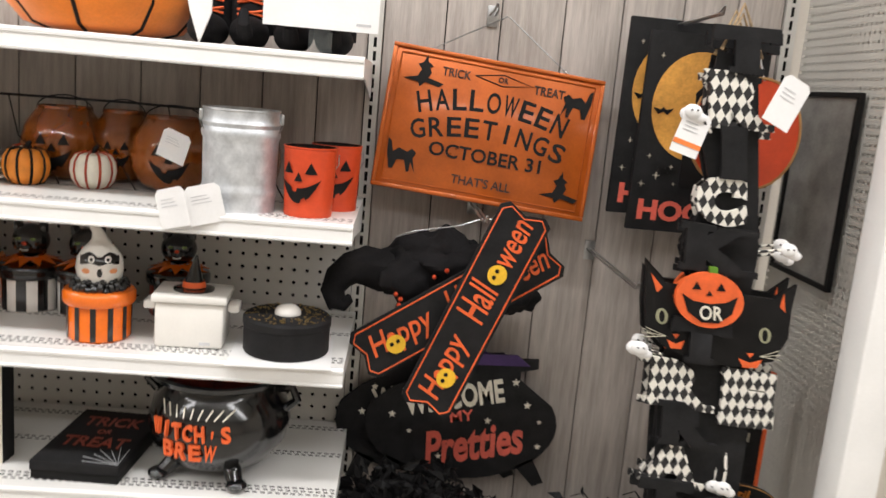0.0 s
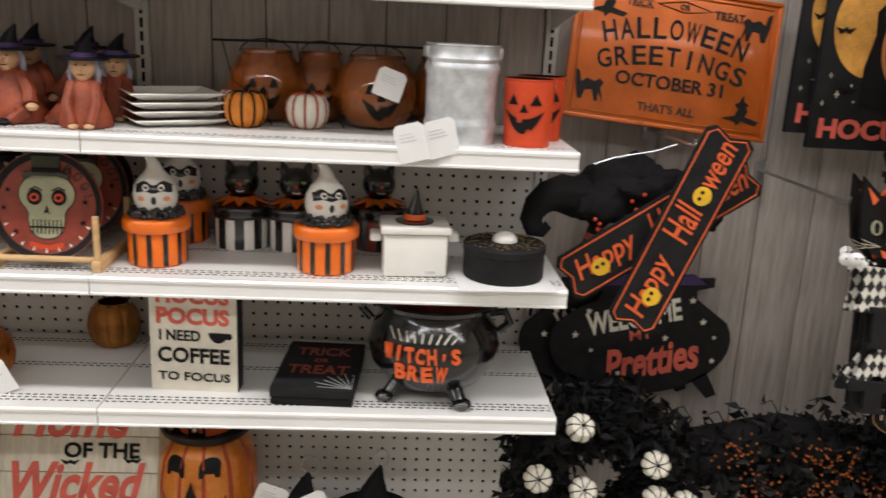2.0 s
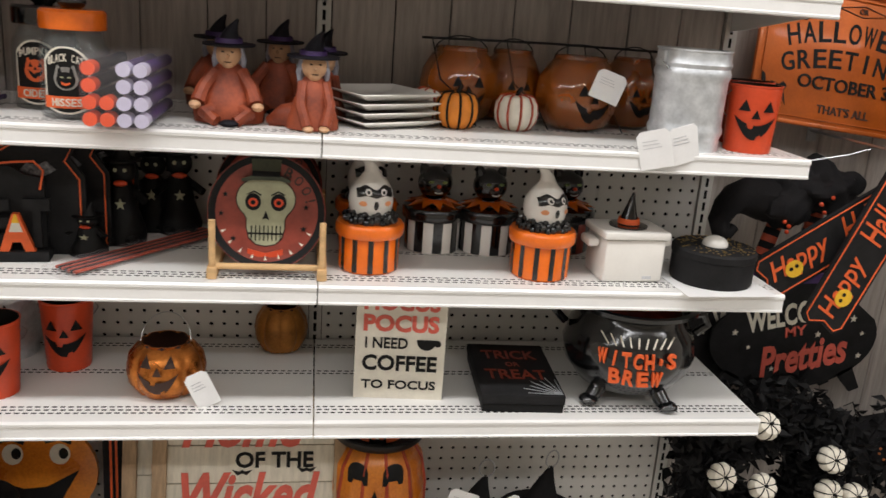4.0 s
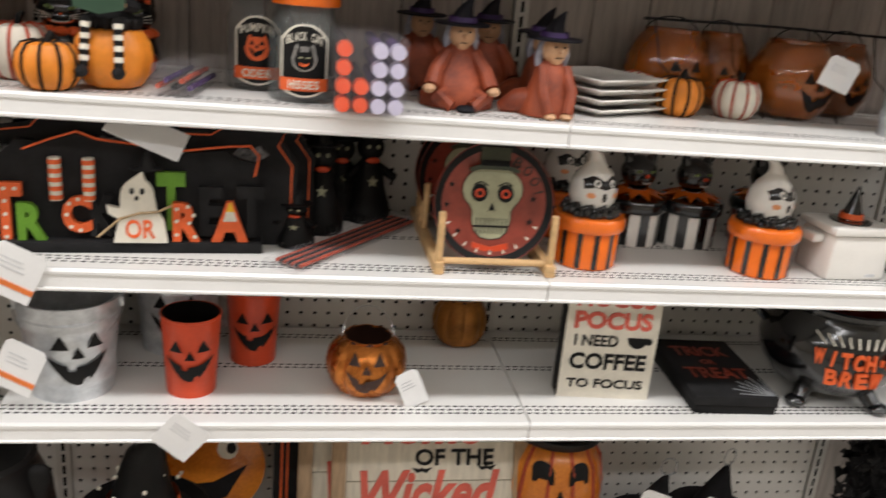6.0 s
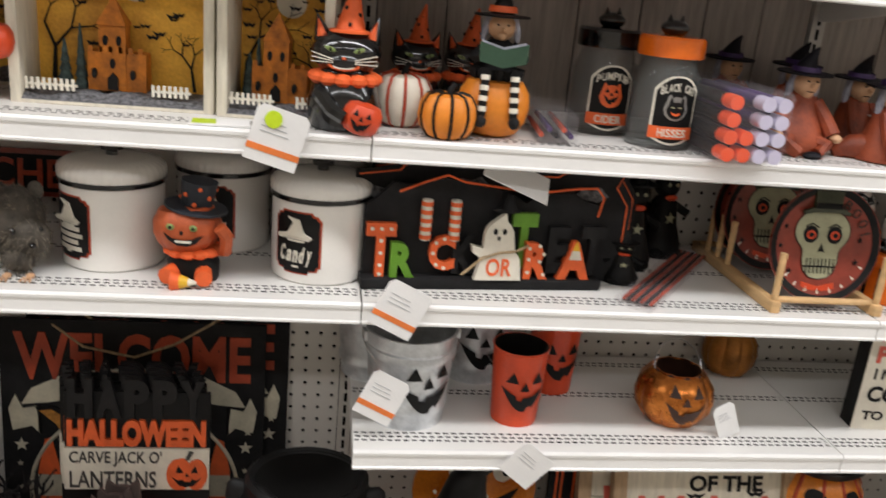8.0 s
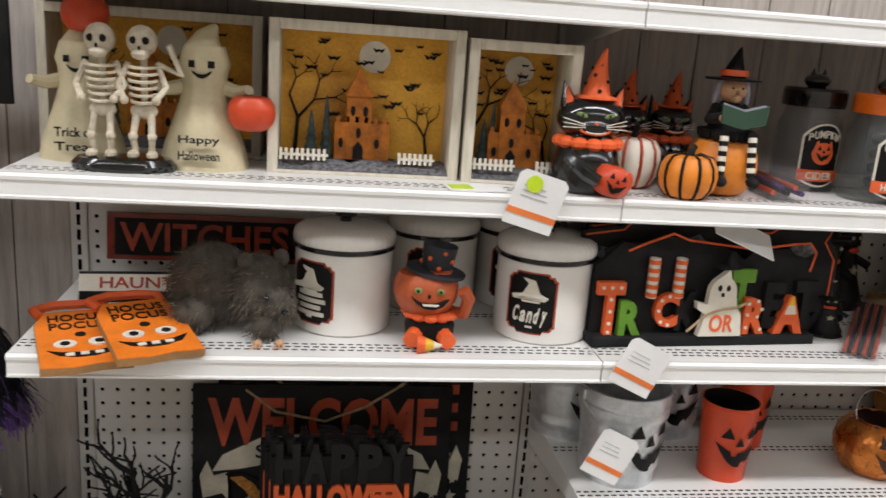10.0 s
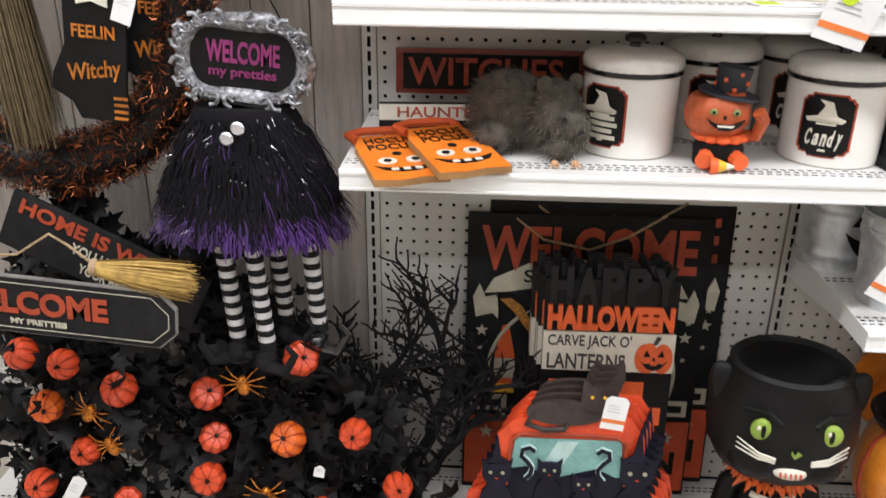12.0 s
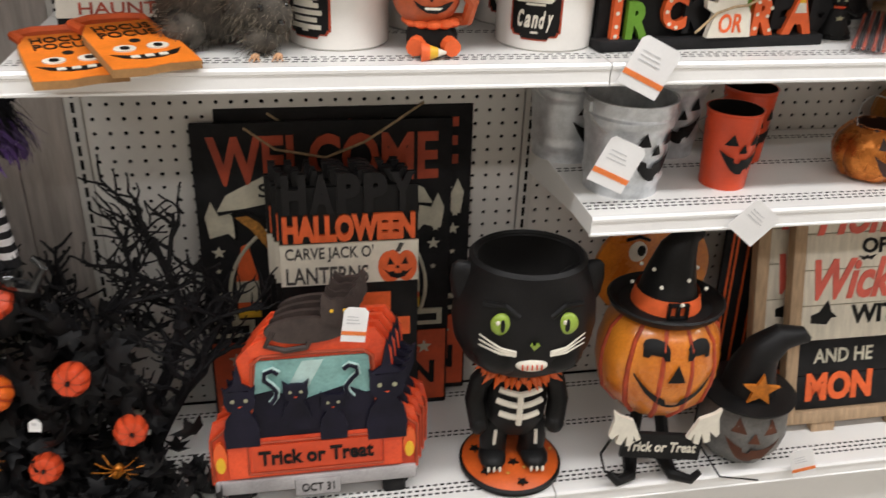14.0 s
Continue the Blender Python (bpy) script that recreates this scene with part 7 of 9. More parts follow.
# black cat bowl stand
blk, bone, org, grn, red, void, dots = bmnew(), bmnew(), bmnew(), bmnew(), bmnew(), bmnew(), bmnew()
lathe([(0, 0.001), (0.105, 0.0), (0.11, 0.006), (0.11, 0.014), (0.104, 0.018)], 44, blk)
lathe([(0.104, 0.018), (0.09, 0.027), (0.05, 0.036), (0, 0.04)], 44, org)
hd = [(0.045, 0.272), (0.085, 0.282), (0.118, 0.306), (0.136, 0.342), (0.142, 0.385), (0.138, 0.43), (0.127, 0.468), (0.117, 0.492), (0.113, 0.505)]
lathe([(0, 0.255)] + hd + [(0.114, 0.515), (0.106, 0.522), (0.097, 0.512)], 56, blk, squash=0.88)
lathe([(0.1, 0.517), (0.097, 0.45), (0.06, 0.40), (0, 0.39)], 40, void, squash=0.88)
for s in (-1, 1):
    lathe([(0.05, -0.03), (0.043, 0.005), (0.027, 0.034), (0.01, 0.052), (0, 0.055)], 16, blk, Matrix.Translation((s * 0.108, -0.01, 0.462)) @ Matrix.Rotation(radians(s * 36), 4, "Y"), squash=0.55)
    ball((s * 0.05, -0.06, 0.345), (0.06, 0.058, 0.048), blk, 16, 12)
    tube([(s * 0.035, 0, 0.13), (s * 0.042, -0.01, 0.08), (s * 0.04, -0.005, 0.036)], 0.03, 12, blk, 0.95)
    ball((s * 0.045, -0.03, 0.048), (0.03, 0.042, 0.02), blk, 12, 8)
    for k in (-1, 0, 1):
        ball((s * 0.045 + k * 0.012, -0.07, 0.045), (0.0035, 0.004, 0.008), bone, 6, 4)
    tube([(s * 0.05, 0.0, 0.252), (s * 0.078, -0.005, 0.225), (s * 0.087, -0.012, 0.185), (s * 0.08, -0.03, 0.145)], 0.023, 12, blk, 0.9)
    ball((s * 0.079, -0.034, 0.138), (0.021, 0.022, 0.023), blk, 10, 8)
    tube([(s * 0.042, -0.036, 0.12), (s * 0.044, -0.036, 0.085)], 0.004, 6, bone)
lathe([(0.05, 0.11), (0.062, 0.14), (0.066, 0.18), (0.058, 0.225), (0.045, 0.27)], 24, blk, squash=0.8)
tor = [(0.05, 0.11), (0.062, 0.14), (0.066, 0.18), (0.058, 0.225), (0.045, 0.27)]
for z, w in ((0.225, 0.042), (0.196, 0.046), (0.167, 0.04)):
    tube([(u, -0.8 * math.sqrt(0.066 ** 2 - u * u * 0.9) - 0.001, z + 0.16 * abs(u)) for u in span(-w, w, 8)], 0.0065, 7, bone)
tube([(0, -0.054, 0.228), (0, -0.058, 0.195), (0, -0.055, 0.152)], 0.0065, 7, bone)
for i in range(44):
    a = 2 * math.pi * i / 44
    q = (i * 7 % 5) * 0.004
    lathe([(0.009, 0), (0.006, 0.009), (0.0, 0.015 + q)], 6, org, Matrix.Translation((0.07 * math.sin(a), -0.062 * math.cos(a), 0.272 - (i % 2) * 0.008)) @ Matrix.Rotation(a, 4, "Z") @ Matrix.Rotation(radians(112 + (i * 5 % 7) * 4), 4, "X"))
for s in (-1, 1):
    ball((s * 0.062, -0.107, 0.428), (0.02, 0.011, 0.023), grn, 14, 10)
    ball((s * 0.062 - 0.007, -0.1165, 0.436), (0.004, 0.003, 0.005), bone, 8, 6)
    ball((s * 0.060, -0.1165, 0.429), (0.005, 0.004, 0.014), blk, 8, 6)
    for k in range(3):
        tube([(s * 0.032, -0.1235, 0.375 - k * 0.003), (s * 0.062, -0.1195, 0.377 + (1 - k) * 0.006), (s * 0.1, -0.098, 0.39 + (1 - k) * 0.011)], 0.0034, 5, bone, 0.35)
    tube([(s * 0.03, -0.113, 0.445), (s * 0.055, -0.104, 0.463), (s * 0.092, -0.083, 0.458)], 0.006, 8, blk)
lathe([(0.012, 0), (0, 0.016)], 3, grn, Matrix.Translation((0, -0.128, 0.398)) @ Matrix.Rotation(radians(180), 4, "X"))
ball((0, -0.117, 0.344), (0.031, 0.012, 0.014), bone, 14, 8)
for k in range(5):
    box(-0.02 + k * 0.009, -0.0175 + k * 0.009, -0.1305, -0.126, 0.34, 0.35, bm=red)
for i in range(22):
    a = i * 2.4
    r = 0.04 + 0.0025 * i
    p = Matrix.Translation((r * math.sin(a), -r * math.cos(a), 0.0395 - 0.12 * max(0, r - 0.045) - 6.0 * max(0, r - 0.075) ** 2))
    if i % 3 == 0:
        slab(star(0, 0, 0.012), -0.0035, 0.0015, blk, p @ Matrix.Rotation(radians(90), 4, "X"))
    else:
        ball((0, 0, 0), (0.0045, 0.0045, 0.002), dots, 8, 4, p)
single("cat_bowl_stand", [(blk, CATBLK := mat("satin_black_resin", (0.01, 0.0095, 0.0095), 0.42, var=0.3, scale=12)), (bone, WPAINT), (org, ORESIN := mat("orange_resin", (0.62, 0.105, 0.014), 0.4, var=0.15)), (grn, GREENEYE := mat("olive_green_eye", (0.3, 0.42, 0.06), 0.25, var=0.2)), (red, OPAINT), (void, VOID), (dots, GOLDP)], "black cat bowl stand with skeleton body on orange base", "figurine", at(-0.988, 0.104, ZB, -6))


def pumpkin_man(m, label, hat=1.0):
    a, blk2, org, wht, cut, rope = bmnew(), bmnew(), bmnew(), bmnew(), bmnew(), bmnew()
    up = Matrix.Translation((0, 0, 0.148))
    pr = [(0.03, 0.0), (0.085, 0.018), (0.122, 0.06), (0.134, 0.11), (0.134, 0.155), (0.122, 0.205), (0.085, 0.248), (0.02, 0.262)]
    lathe([(0, 0)] + pr + [(0, 0.262)], 60, a, up, 9, 0.03)
    lat = [(r, z + 0.148) for r, z in pr]
    for turn in (-80, -45, -14, 14, 45, 80):
        a0 = radians(turn)
        tube([((r - 0.0035) * math.sin(a0), -(r - 0.0035) * math.cos(a0), z) for r, z in lat[1:-1]], 0.0075, 8, rope, 0.7)
    for s in (-1, 1):
        c = s * 0.045
        painted(lat, span(c - 0.026, c + 0.026, 10), lambda u: 0.355 + 0.016 * math.sqrt(max(0, 1 - ((u - c) / 0.0265) ** 2)), lambda u: 0.335 + (0.008 if abs(u - c) < 0.014 else 0), cut, 0, 0.003)
    painted(lat, span(-0.019, 0.019, 8), lambda u: 0.288 + 0.04 * (1 - abs(u) / 0.019) + 1e-4, lambda u: 0.288, cut, 0, 0.003)
    painted(lat, span(-0.085, 0.085, 28), lambda u: 0.243 + 7.5 * u * u - (0.014 if abs(u) < 0.018 else 0), lambda u: min(0.243 + 7.5 * u * u - 0.001, 0.222 + 9.6 * u * u), cut, 0, 0.003)
    lathe([(0, 0.392), (0.11, 0.39), (0.12, 0.397), (0.127, 0.41), (0.122, 0.413), (0.1, 0.399), (0.07, 0.402)], 40, blk2, squash=0.9)
    tube([(x, 0, 0.395 + z * hat) for x, z in ((0, 0), (0, 0.065), (0.008, 0.125), (0.03, 0.165), (0.055, 0.16))], 0.071, 20, blk2, 0.12)
    lathe([(0.075, 0.402), (0.068, 0.435)], 32, org)
    for q in ((-0.022, 0.022, 0.402, 0.408), (-0.022, 0.022, 0.43, 0.436), (-0.022, -0.016, 0.402, 0.436), (0.016, 0.022, 0.402, 0.436), (-0.004, 0.004, 0.408, 0.43)):
        box(q[0], q[1], -0.08, -0.07, q[2], q[3], 0.001, bm=blk2)
    for i in range(16):
        q = i / 16
        ang = i * 2.4
        r = 0.066 * (1 - q) + 0.025
        ball((r * math.sin(ang), -r * math.cos(ang), 0.395 + (0.048 + q * 0.07) * hat), 0.0045, wht, 7, 5)
    for s in (-1, 1):
        hand = [(-0.03, 0.0), (0.0, -0.012), (0.022, -0.06), (0.012, -0.066), (0.006, -0.05), (0.004, -0.075), (-0.008, -0.078), (-0.01, -0.05), (-0.02, -0.075), (-0.032, -0.07), (-0.028, -0.045), (-0.044, -0.06), (-0.05, -0.05), (-0.042, -0.01), (-0.045, 0.012)]
        slab([(s * (0.108 - x - 0.035), z + 0.2) for x, z in hand], -0.128, -0.118, wht)
        tube([(s * 0.02, 0, 0.18), (s * 0.035, -0.04, 0.08), (s * 0.04, -0.06, 0.03)], 0.015, 8, blk2)
        tube([(s * 0.038, -0.05, 0.03), (s * 0.05, -0.1, 0.016), (s * 0.085, -0.12, 0.018), (s * 0.105, -0.115, 0.036)], 0.018, 9, blk2, 0.4)
    slab([(-0.088, 0.085), (0.092, 0.07), (0.094, 0.135), (-0.086, 0.15)], -0.118, -0.108, blk2)
    word("Trick or Treat", 0.16, 0.026, 0.002, 0.11, -0.118, 0.002, turn=-4, bm=wht)
    tube([(-0.1, -0.11, 0.15), (-0.125, -0.1, 0.08), (-0.11, -0.1, 0.03), (-0.06, -0.09, 0.006)], 0.003, 6, blk2)
    return single("pumpkin_man_figure", [(a, PKSKIN), (rope, RED), (cut, BLACK), (blk2, CATBLK), (org, OPRINT), (wht, WPAINT)], label, "figurine", m, group="pumpkin man figures")


pumpkin_man(at(-0.692, 0.1, ZB, -6), "painted tin pumpkin man in a black witch hat").scale = (0.94, 0.94, 0.98)
pumpkin_man(at(0.15, 0.27, ZB, -6), "taller painted tin pumpkin man in a black witch hat", 0.55).scale = (0.86, 0.9, 1.18)

gp = thing("zinc_pumpkin_lantern", "grey zinc pumpkin lantern in a black hat with orange star", "lantern", at(-0.468, 0.085, ZB, -12))
pr = scaled(PUMP, 0.098, 0.165)
part("body", lathe(pr, 60, ribs=10, depth=0.05), mat("dull_dark_zinc", (0.17, 0.165, 0.155), 0.45, metal=0.4, var=0.35, scale=16, dark=(0.08, 0.075, 0.07)), gp)
fc = part("cut_face", jack_face(pr, 0.085, 0.125, 0, proud=0.001), mat("dark_rust_cutout", (0.1, 0.03, 0.012), 0.7, var=0.3), gp, "rusty cut-out face")
hat = bmnew()
lathe([(0, 0.155), (0.1, 0.158), (0.102, 0.164), (0.055, 0.172)], 36, hat)
tube([(0, 0, 0.165), (0.0, 0, 0.22), (0.012, 0, 0.265), (0.045, 0, 0.30), (0.085, 0, 0.305), (0.1, 0, 0.295)], 0.06, 16, hat, 0.15)
hatp = part("hat", hat, CATBLK, gp, "bent black witch hat")
part("star", slab(star(0.0, 0.205, 0.04), -0.068, -0.06), RUSTH, hatp, "rust-orange star")
part("wire_handle", tube([(-0.1, 0, 0.14), (-0.12, -0.06, 0.08), (-0.06, -0.11, 0.006), (0.02, -0.115, 0.006)], 0.0022, 6), BLACK, gp)
price_tag(at(-0.365, -0.02, ZB + 0.03, -10, 0, -20), 0.05, 0.075, True)


def wicked_sign(m, label):
    t = thing("wicked_witch_sign", label, "sign", m, group="framed plank signs")
    w, h = 0.36, 0.50
    for i in range(6):
        part("plank", box(-w / 2, w / 2, 0, 0.01, i * h / 6 + 0.0015, (i + 1) * h / 6 - 0.0005, 0.001), CREAMW if i > 1 else CHALK, t)
    for b in ((-w / 2 - 0.03, -w / 2, -0.012, 0.015, -0.03, h + 0.03), (w / 2, w / 2 + 0.03, -0.012, 0.015, -0.03, h + 0.03), (-w / 2, w / 2, -0.012, 0.015, -0.03, 0), (-w / 2, w / 2, -0.012, 0.015, h, h + 0.03)):
        part("frame_bar", box(*b, 0.002), RAW, t, "brown raw wood frame")
    part("script_top", word("Home", 0.26, 0.085, -0.02, 0.455, 0, 0.002, shear=0.3, bold=0.03), PINK, t, "coral red script")
    bm = word("OF THE", 0.17, 0.036, 0.05, 0.385, 0, 0.002, bold=0.03)
    word("WITCH", 0.20, 0.045, 0.05, 0.225, 0, 0.002, bold=0.03, bm=bm)
    part("black_letters", bm, BLACK, t)
    part("script_letters", word("Wicked", 0.30, 0.095, 0.0, 0.31, 0, 0.002, shear=0.3, bold=0.03), PINK, t, "coral red script")
    part("cream_letters", word("AND HE", 0.15, 0.034, -0.06, 0.13, 0, 0.002), CREAMP, t)
    part("red_letters", word("MON", 0.17, 0.07, -0.065, 0.055, 0, 0.002, bold=0.05), OPRINT, t)
    bm = bmnew()
    slab([(-0.15, 0.21), (-0.11, 0.205), (-0.1, 0.22), (-0.085, 0.222), (-0.1, 0.235), (-0.11, 0.262), (-0.13, 0.235), (-0.15, 0.228)], -0.002, 0, bm)
    part("witch_emblem", bm, BLACK, t)
    for x, z in ((-0.02, 0.355), (0.12, 0.36)):
        part("bat_emblem", slab([(x - 0.022, z + 0.008), (x - 0.006, z + 0.004), (x, z + 0.008), (x + 0.006, z + 0.004), (x + 0.022, z + 0.008), (x + 0.01, z - 0.004), (x, z), (x - 0.01, z - 0.004)], -0.002, 0), BLACK, t)
    for x in (-0.1, 0.1):
        part("cleat", box(x - 0.03, x + 0.03, -0.006, 0.014, -0.06, -0.028, 0.002), RAW, t)
    return t


wicked_sign(lean(-0.13, 0.125, ZB + 0.05, 16), "cream plank sign in a brown frame, red script")
wicked_sign(lean(-0.198, 0.165, ZB + 0.05, 15), "cream plank sign in a brown frame, red script")

pf = thing("pumpkin_face_sign", "round orange pumpkin face board with a side glance", "sign", lean(-0.618, 0.30, ZB, 4))
part("face_board", slab(disc(0, 0.34, 0.14, 0.125, 36), 0, 0.012), PKSKIN, pf)
part("stake", box(-0.02, 0.02, 0.013, 0.03, 0, 0.4), RAW, pf)
for s in (-1, 1):
    e = part("painted_eye", slab(disc(s * 0.05 + 0.01, 0.385, 0.022, 0.025), -0.002, 0), WPAINT, pf)
    part("pupil", slab(disc(s * 0.05 + 0.018, 0.387, 0.01, 0.013), -0.0035, -0.002), BLACK, e)
    part("brow", tube([(s * 0.05 - 0.02, -0.002, 0.415), (s * 0.05 + 0.01, -0.002, 0.422), (s * 0.05 + 0.035, -0.002, 0.412)], 0.004, 6), BLACK, pf)
part("grin", slab([(-0.07, 0.32), (-0.02, 0.30), (0.03, 0.305), (0.1, 0.345), (0.06, 0.27), (0.0, 0.25), (-0.05, 0.27)], -0.002, 0), CHALK, pf)
part("green_leaf", slab([(-0.02, 0.225), (0.05, 0.23), (0.07, 0.25), (0.02, 0.25)], -0.004, -0.001), GREEN, pf)
fr = thing("striped_frame_sign", "black board sign with orange upright stripes", "sign", lean(-0.405, 0.27, ZB, 4))
part("board", box(-0.055, 0.055, 0, 0.012, 0, 0.46, 0.002), CHALK, fr)
for x in (-0.04, -0.028, 0.0, 0.03):
    part("stripe", box(x, x + 0.005, -0.002, 0, 0.01, 0.45), OPRINT, fr)


def hat_lantern(m, label, jar=False):
    t = thing("hat_lantern", label, "lantern", m, group="black hat lanterns")
    part("body", lathe([(0, 0), (0.075, 0), (0.085, 0.02), (0.085, 0.22), (0.06, 0.26), (0, 0.26)], 32), GLASS if jar else CATBLK, t)
    if jar:
        part("jar_lid", lathe([(0.062, 0.255), (0.066, 0.262), (0.066, 0.285), (0, 0.29)], 32), GALV, t)
        return t
    bm = witch_hat(0.06, 0.13, 0.15, 1.75, m=Matrix.Translation((0, 0, 0.26)))
    part("hat", bm, FELT, t, "black felt witch hat")
    part("ring", tube([(0.02 + 0.018 * math.cos(a), 0, 0.41 + 0.022 * math.sin(a)) for a in span(0, 6.28, 16)], 0.0018, 5), WIRE, t)
    return t


hat_lantern(at(0.375, 0.20, ZB), "black lantern with a felt witch hat top")
hat_lantern(at(0.54, 0.23, ZB, 20), "black lantern with a felt witch hat top")
hat_lantern(at(0.47, 0.09, ZB + 0.0, 0), "clear glass jar with a metal lid", True)
tag = price_tag(at(0.32, 0.10, ZB + 0.38, 0, 0, 20), 0.07, 0.07, False, "white paper tag hanging from a lantern")
part("string", tube([(0, 0, 0.03), (0.03, 0.05, -0.02), (0.055, 0.08, -0.07)], 0.001, 5), ROPE, tag)
price_tag(at(0.42, 0.07, ZB + 0.38, 0, 0, -28), 0.07, 0.07, False, "white paper tag hanging from a lantern")


# ---- east hanging bay ----
def hook(x, z, y1, label="steel wire display hook on the plank panel"):
    t = thing("display_hook", label, "hook", at(x, 0, z), group="display hooks")
    part("back_plate", box(-0.012, 0.012, BACK - 0.006, BACK - 0.001, -0.025, 0.02, 0.001), WIRE, t)
    for s in (-1, 1):
        part("wire", tube([(s * 0.006, BACK - 0.005, 0), (s * 0.004, y1, 0.004), (0, y1 - 0.012, 0.018)], 0.0023, 6), WIRE, t)
    return t


gs = thing("halloween_tin_sign", "embossed orange tin sign with black lettering on a chain", "sign", at(1.174, 0.332, 1.55, 0, -11, 5.5))
part("sheet", box(-0.233, 0.233, 0, 0.006, -0.155, 0.155, 0.003), RUSTP, gs)
for b in ((-0.233, 0.233, -0.005, 0.001, 0.146, 0.155), (-0.233, 0.233, -0.005, 0.001, -0.155, -0.146), (-0.233, -0.224, -0.005, 0.001, -0.146, 0.146), (0.224, 0.233, -0.005, 0.001, -0.146, 0.146)):
    part("rolled_edge", box(*b, 0.002), RUSTP, gs)
part("embossed_line", tube([(-0.213, -0.001, 0.137), (0.213, -0.001, 0.137), (0.213, -0.001, -0.137), (-0.213, -0.001, -0.137), (-0.213, -0.001, 0.137)], 0.002, 6), RUSTP, gs)
part("top_letters", word("TRICK", 0.062, 0.019, -0.09, 0.112, 0, 0.003), INKB, gs)
part("top_letters", word("TREAT", 0.068, 0.019, 0.115, 0.108, 0, 0.003), INKB, gs)
part("top_letters", word("OR", 0.022, 0.012, 0.012, 0.115, 0, 0.003), INKB, gs)
part("diamond", tube([(-0.05, -0.001, 0.115), (0.012, -0.001, 0.127), (0.075, -0.001, 0.113), (0.012, -0.001, 0.102), (-0.05, -0.001, 0.115)], 0.0013, 5), INKB, gs)
part("letters", arc_word("HALLOWEEN", 0.335, 0.046, 0.0, 0.035, 0.028, 0), BLACK, gs, "embossed black capitals")
part("letters", arc_word("GREETINGS", 0.345, 0.042, 0.0, -0.025, 0.028, 0), BLACK, gs, "embossed black capitals")
part("letters", word("OCTOBER 31", 0.245, 0.03, 0.0, -0.055, 0, 0.003), BLACK, gs, "embossed black capitals")
part("letters", word("THAT'S ALL", 0.13, 0.02, 0.0, -0.112, 0, 0.003), INKB, gs)
catp = [(-0.03, -0.03), (-0.022, 0.0), (-0.028, 0.012), (-0.018, 0.02), (-0.008, 0.012), (0.01, 0.018), (0.022, 0.008), (0.028, 0.03), (0.036, 0.036), (0.034, 0.005), (0.026, -0.028), (0.018, -0.028), (0.012, -0.008), (-0.004, -0.006), (-0.012, -0.03), (-0.018, -0.03), (-0.018, -0.008)]
witp = [(-0.045, -0.012), (-0.01, -0.016), (-0.006, -0.026), (0.006, -0.014), (0.04, -0.02), (0.05, -0.012), (0.012, -0.004), (0.018, 0.008), (0.012, 0.018), (0.02, 0.022), (0.006, 0.03), (0.004, 0.044), (-0.006, 0.026), (-0.016, 0.022), (-0.006, 0.012), (-0.014, -0.004)]
part("cat_emblem", slab([(x + 0.175, z + 0.092) for x, z in catp], -0.003, 0), BLACK, gs)
part("cat_emblem", slab([(-x - 0.175, z - 0.085) for x, z in catp], -0.003, 0), BLACK, gs)
part("witch_emblem", slab([(x * 0.9 - 0.16, z + 0.095) for x, z in witp], -0.003, 0), BLACK, gs)
part("witch_emblem", slab([(x * 0.9 + 0.17, z - 0.1) for x, z in witp], -0.003, 0), BLACK, gs)
for s in (-1, 1):
    bm = bmnew()
    for i in range(18):
        a, b = Vector((s * 0.15, 0.002, 0.155)), Vector((0.0, 0.002, 0.255))
        p, q = a.lerp(b, i / 18), a.lerp(b, (i + 0.8) / 18)
        tube([p, q], 0.0019, 5, bm)
    part("hanging_chain", bm, WIRE, gs, "fine steel chain")
hook(1.165, 1.80, 0.33)
hook(1.16, 1.385, 0.10)
hook(1.44, 1.30, 0.0)
hook(1.56, 1.81, 0.1)


def plank_sign(m, label):
    """A long board with notched ends, lettered along its length (x)."""
    t = thing("happy_halloween_plaque", label, "sign", m, group="happy halloween plaques")
    L, w = 0.225, 0.054

    def outline(k):
        l, ww = L - k, w - k
        return [(-l, -ww * 0.7), (-l + 0.012, -ww), (l - 0.012, -ww), (l, -ww * 0.7), (l - 0.012, 0), (l, ww * 0.7), (l - 0.012, ww), (-l + 0.012, ww), (-l, ww * 0.7), (-l + 0.012, 0)]
    part("board", slab(outline(0), 0, 0.009), CHALK, t)
    o = outline(0.007)
    part("orange_border", tube([(x, -0.0005, z) for x, z in o + o[:1]], 0.0017, 6), OPRINT, t)
    part("letters", word("Happy", 0.14, 0.062, -0.125, 0.0, 0, 0.0015, shear=0.25, bold=0.01), OPRINT, t, "orange script")
    part("letters", word("Hall", 0.08, 0.062, 0.022, 0.006, 0, 0.0015, shear=0.25, bold=0.01), OPRINT, t, "orange script")
    part("letters", word("ween", 0.095, 0.034, 0.155, -0.008, 0, 0.0015, shear=0.25, bold=0.01), OPRINT, t, "orange script")
    for x, z in ((-0.145, -0.01), (0.086, -0.004)):
        pkn = part("skull_dot", slab(disc(x, z, 0.02, 0.019), -0.004, 0), YELLOW, t, "yellow skull")
        for s in (-1, 1):
            part("eye", slab(disc(x + s * 0.007, z + 0.004, 0.0042, n=10), -0.0055, -0.004), BLACK, pkn)
    return t


plank_sign(at(1.156, 0.10, 1.21, 0, 0, -68), "narrow black plaque with orange border and script, hanging")
plank_sign(at(1.122, 0.135, 1.213, 0, 0, -34), "narrow black plaque with orange border and script, hanging")


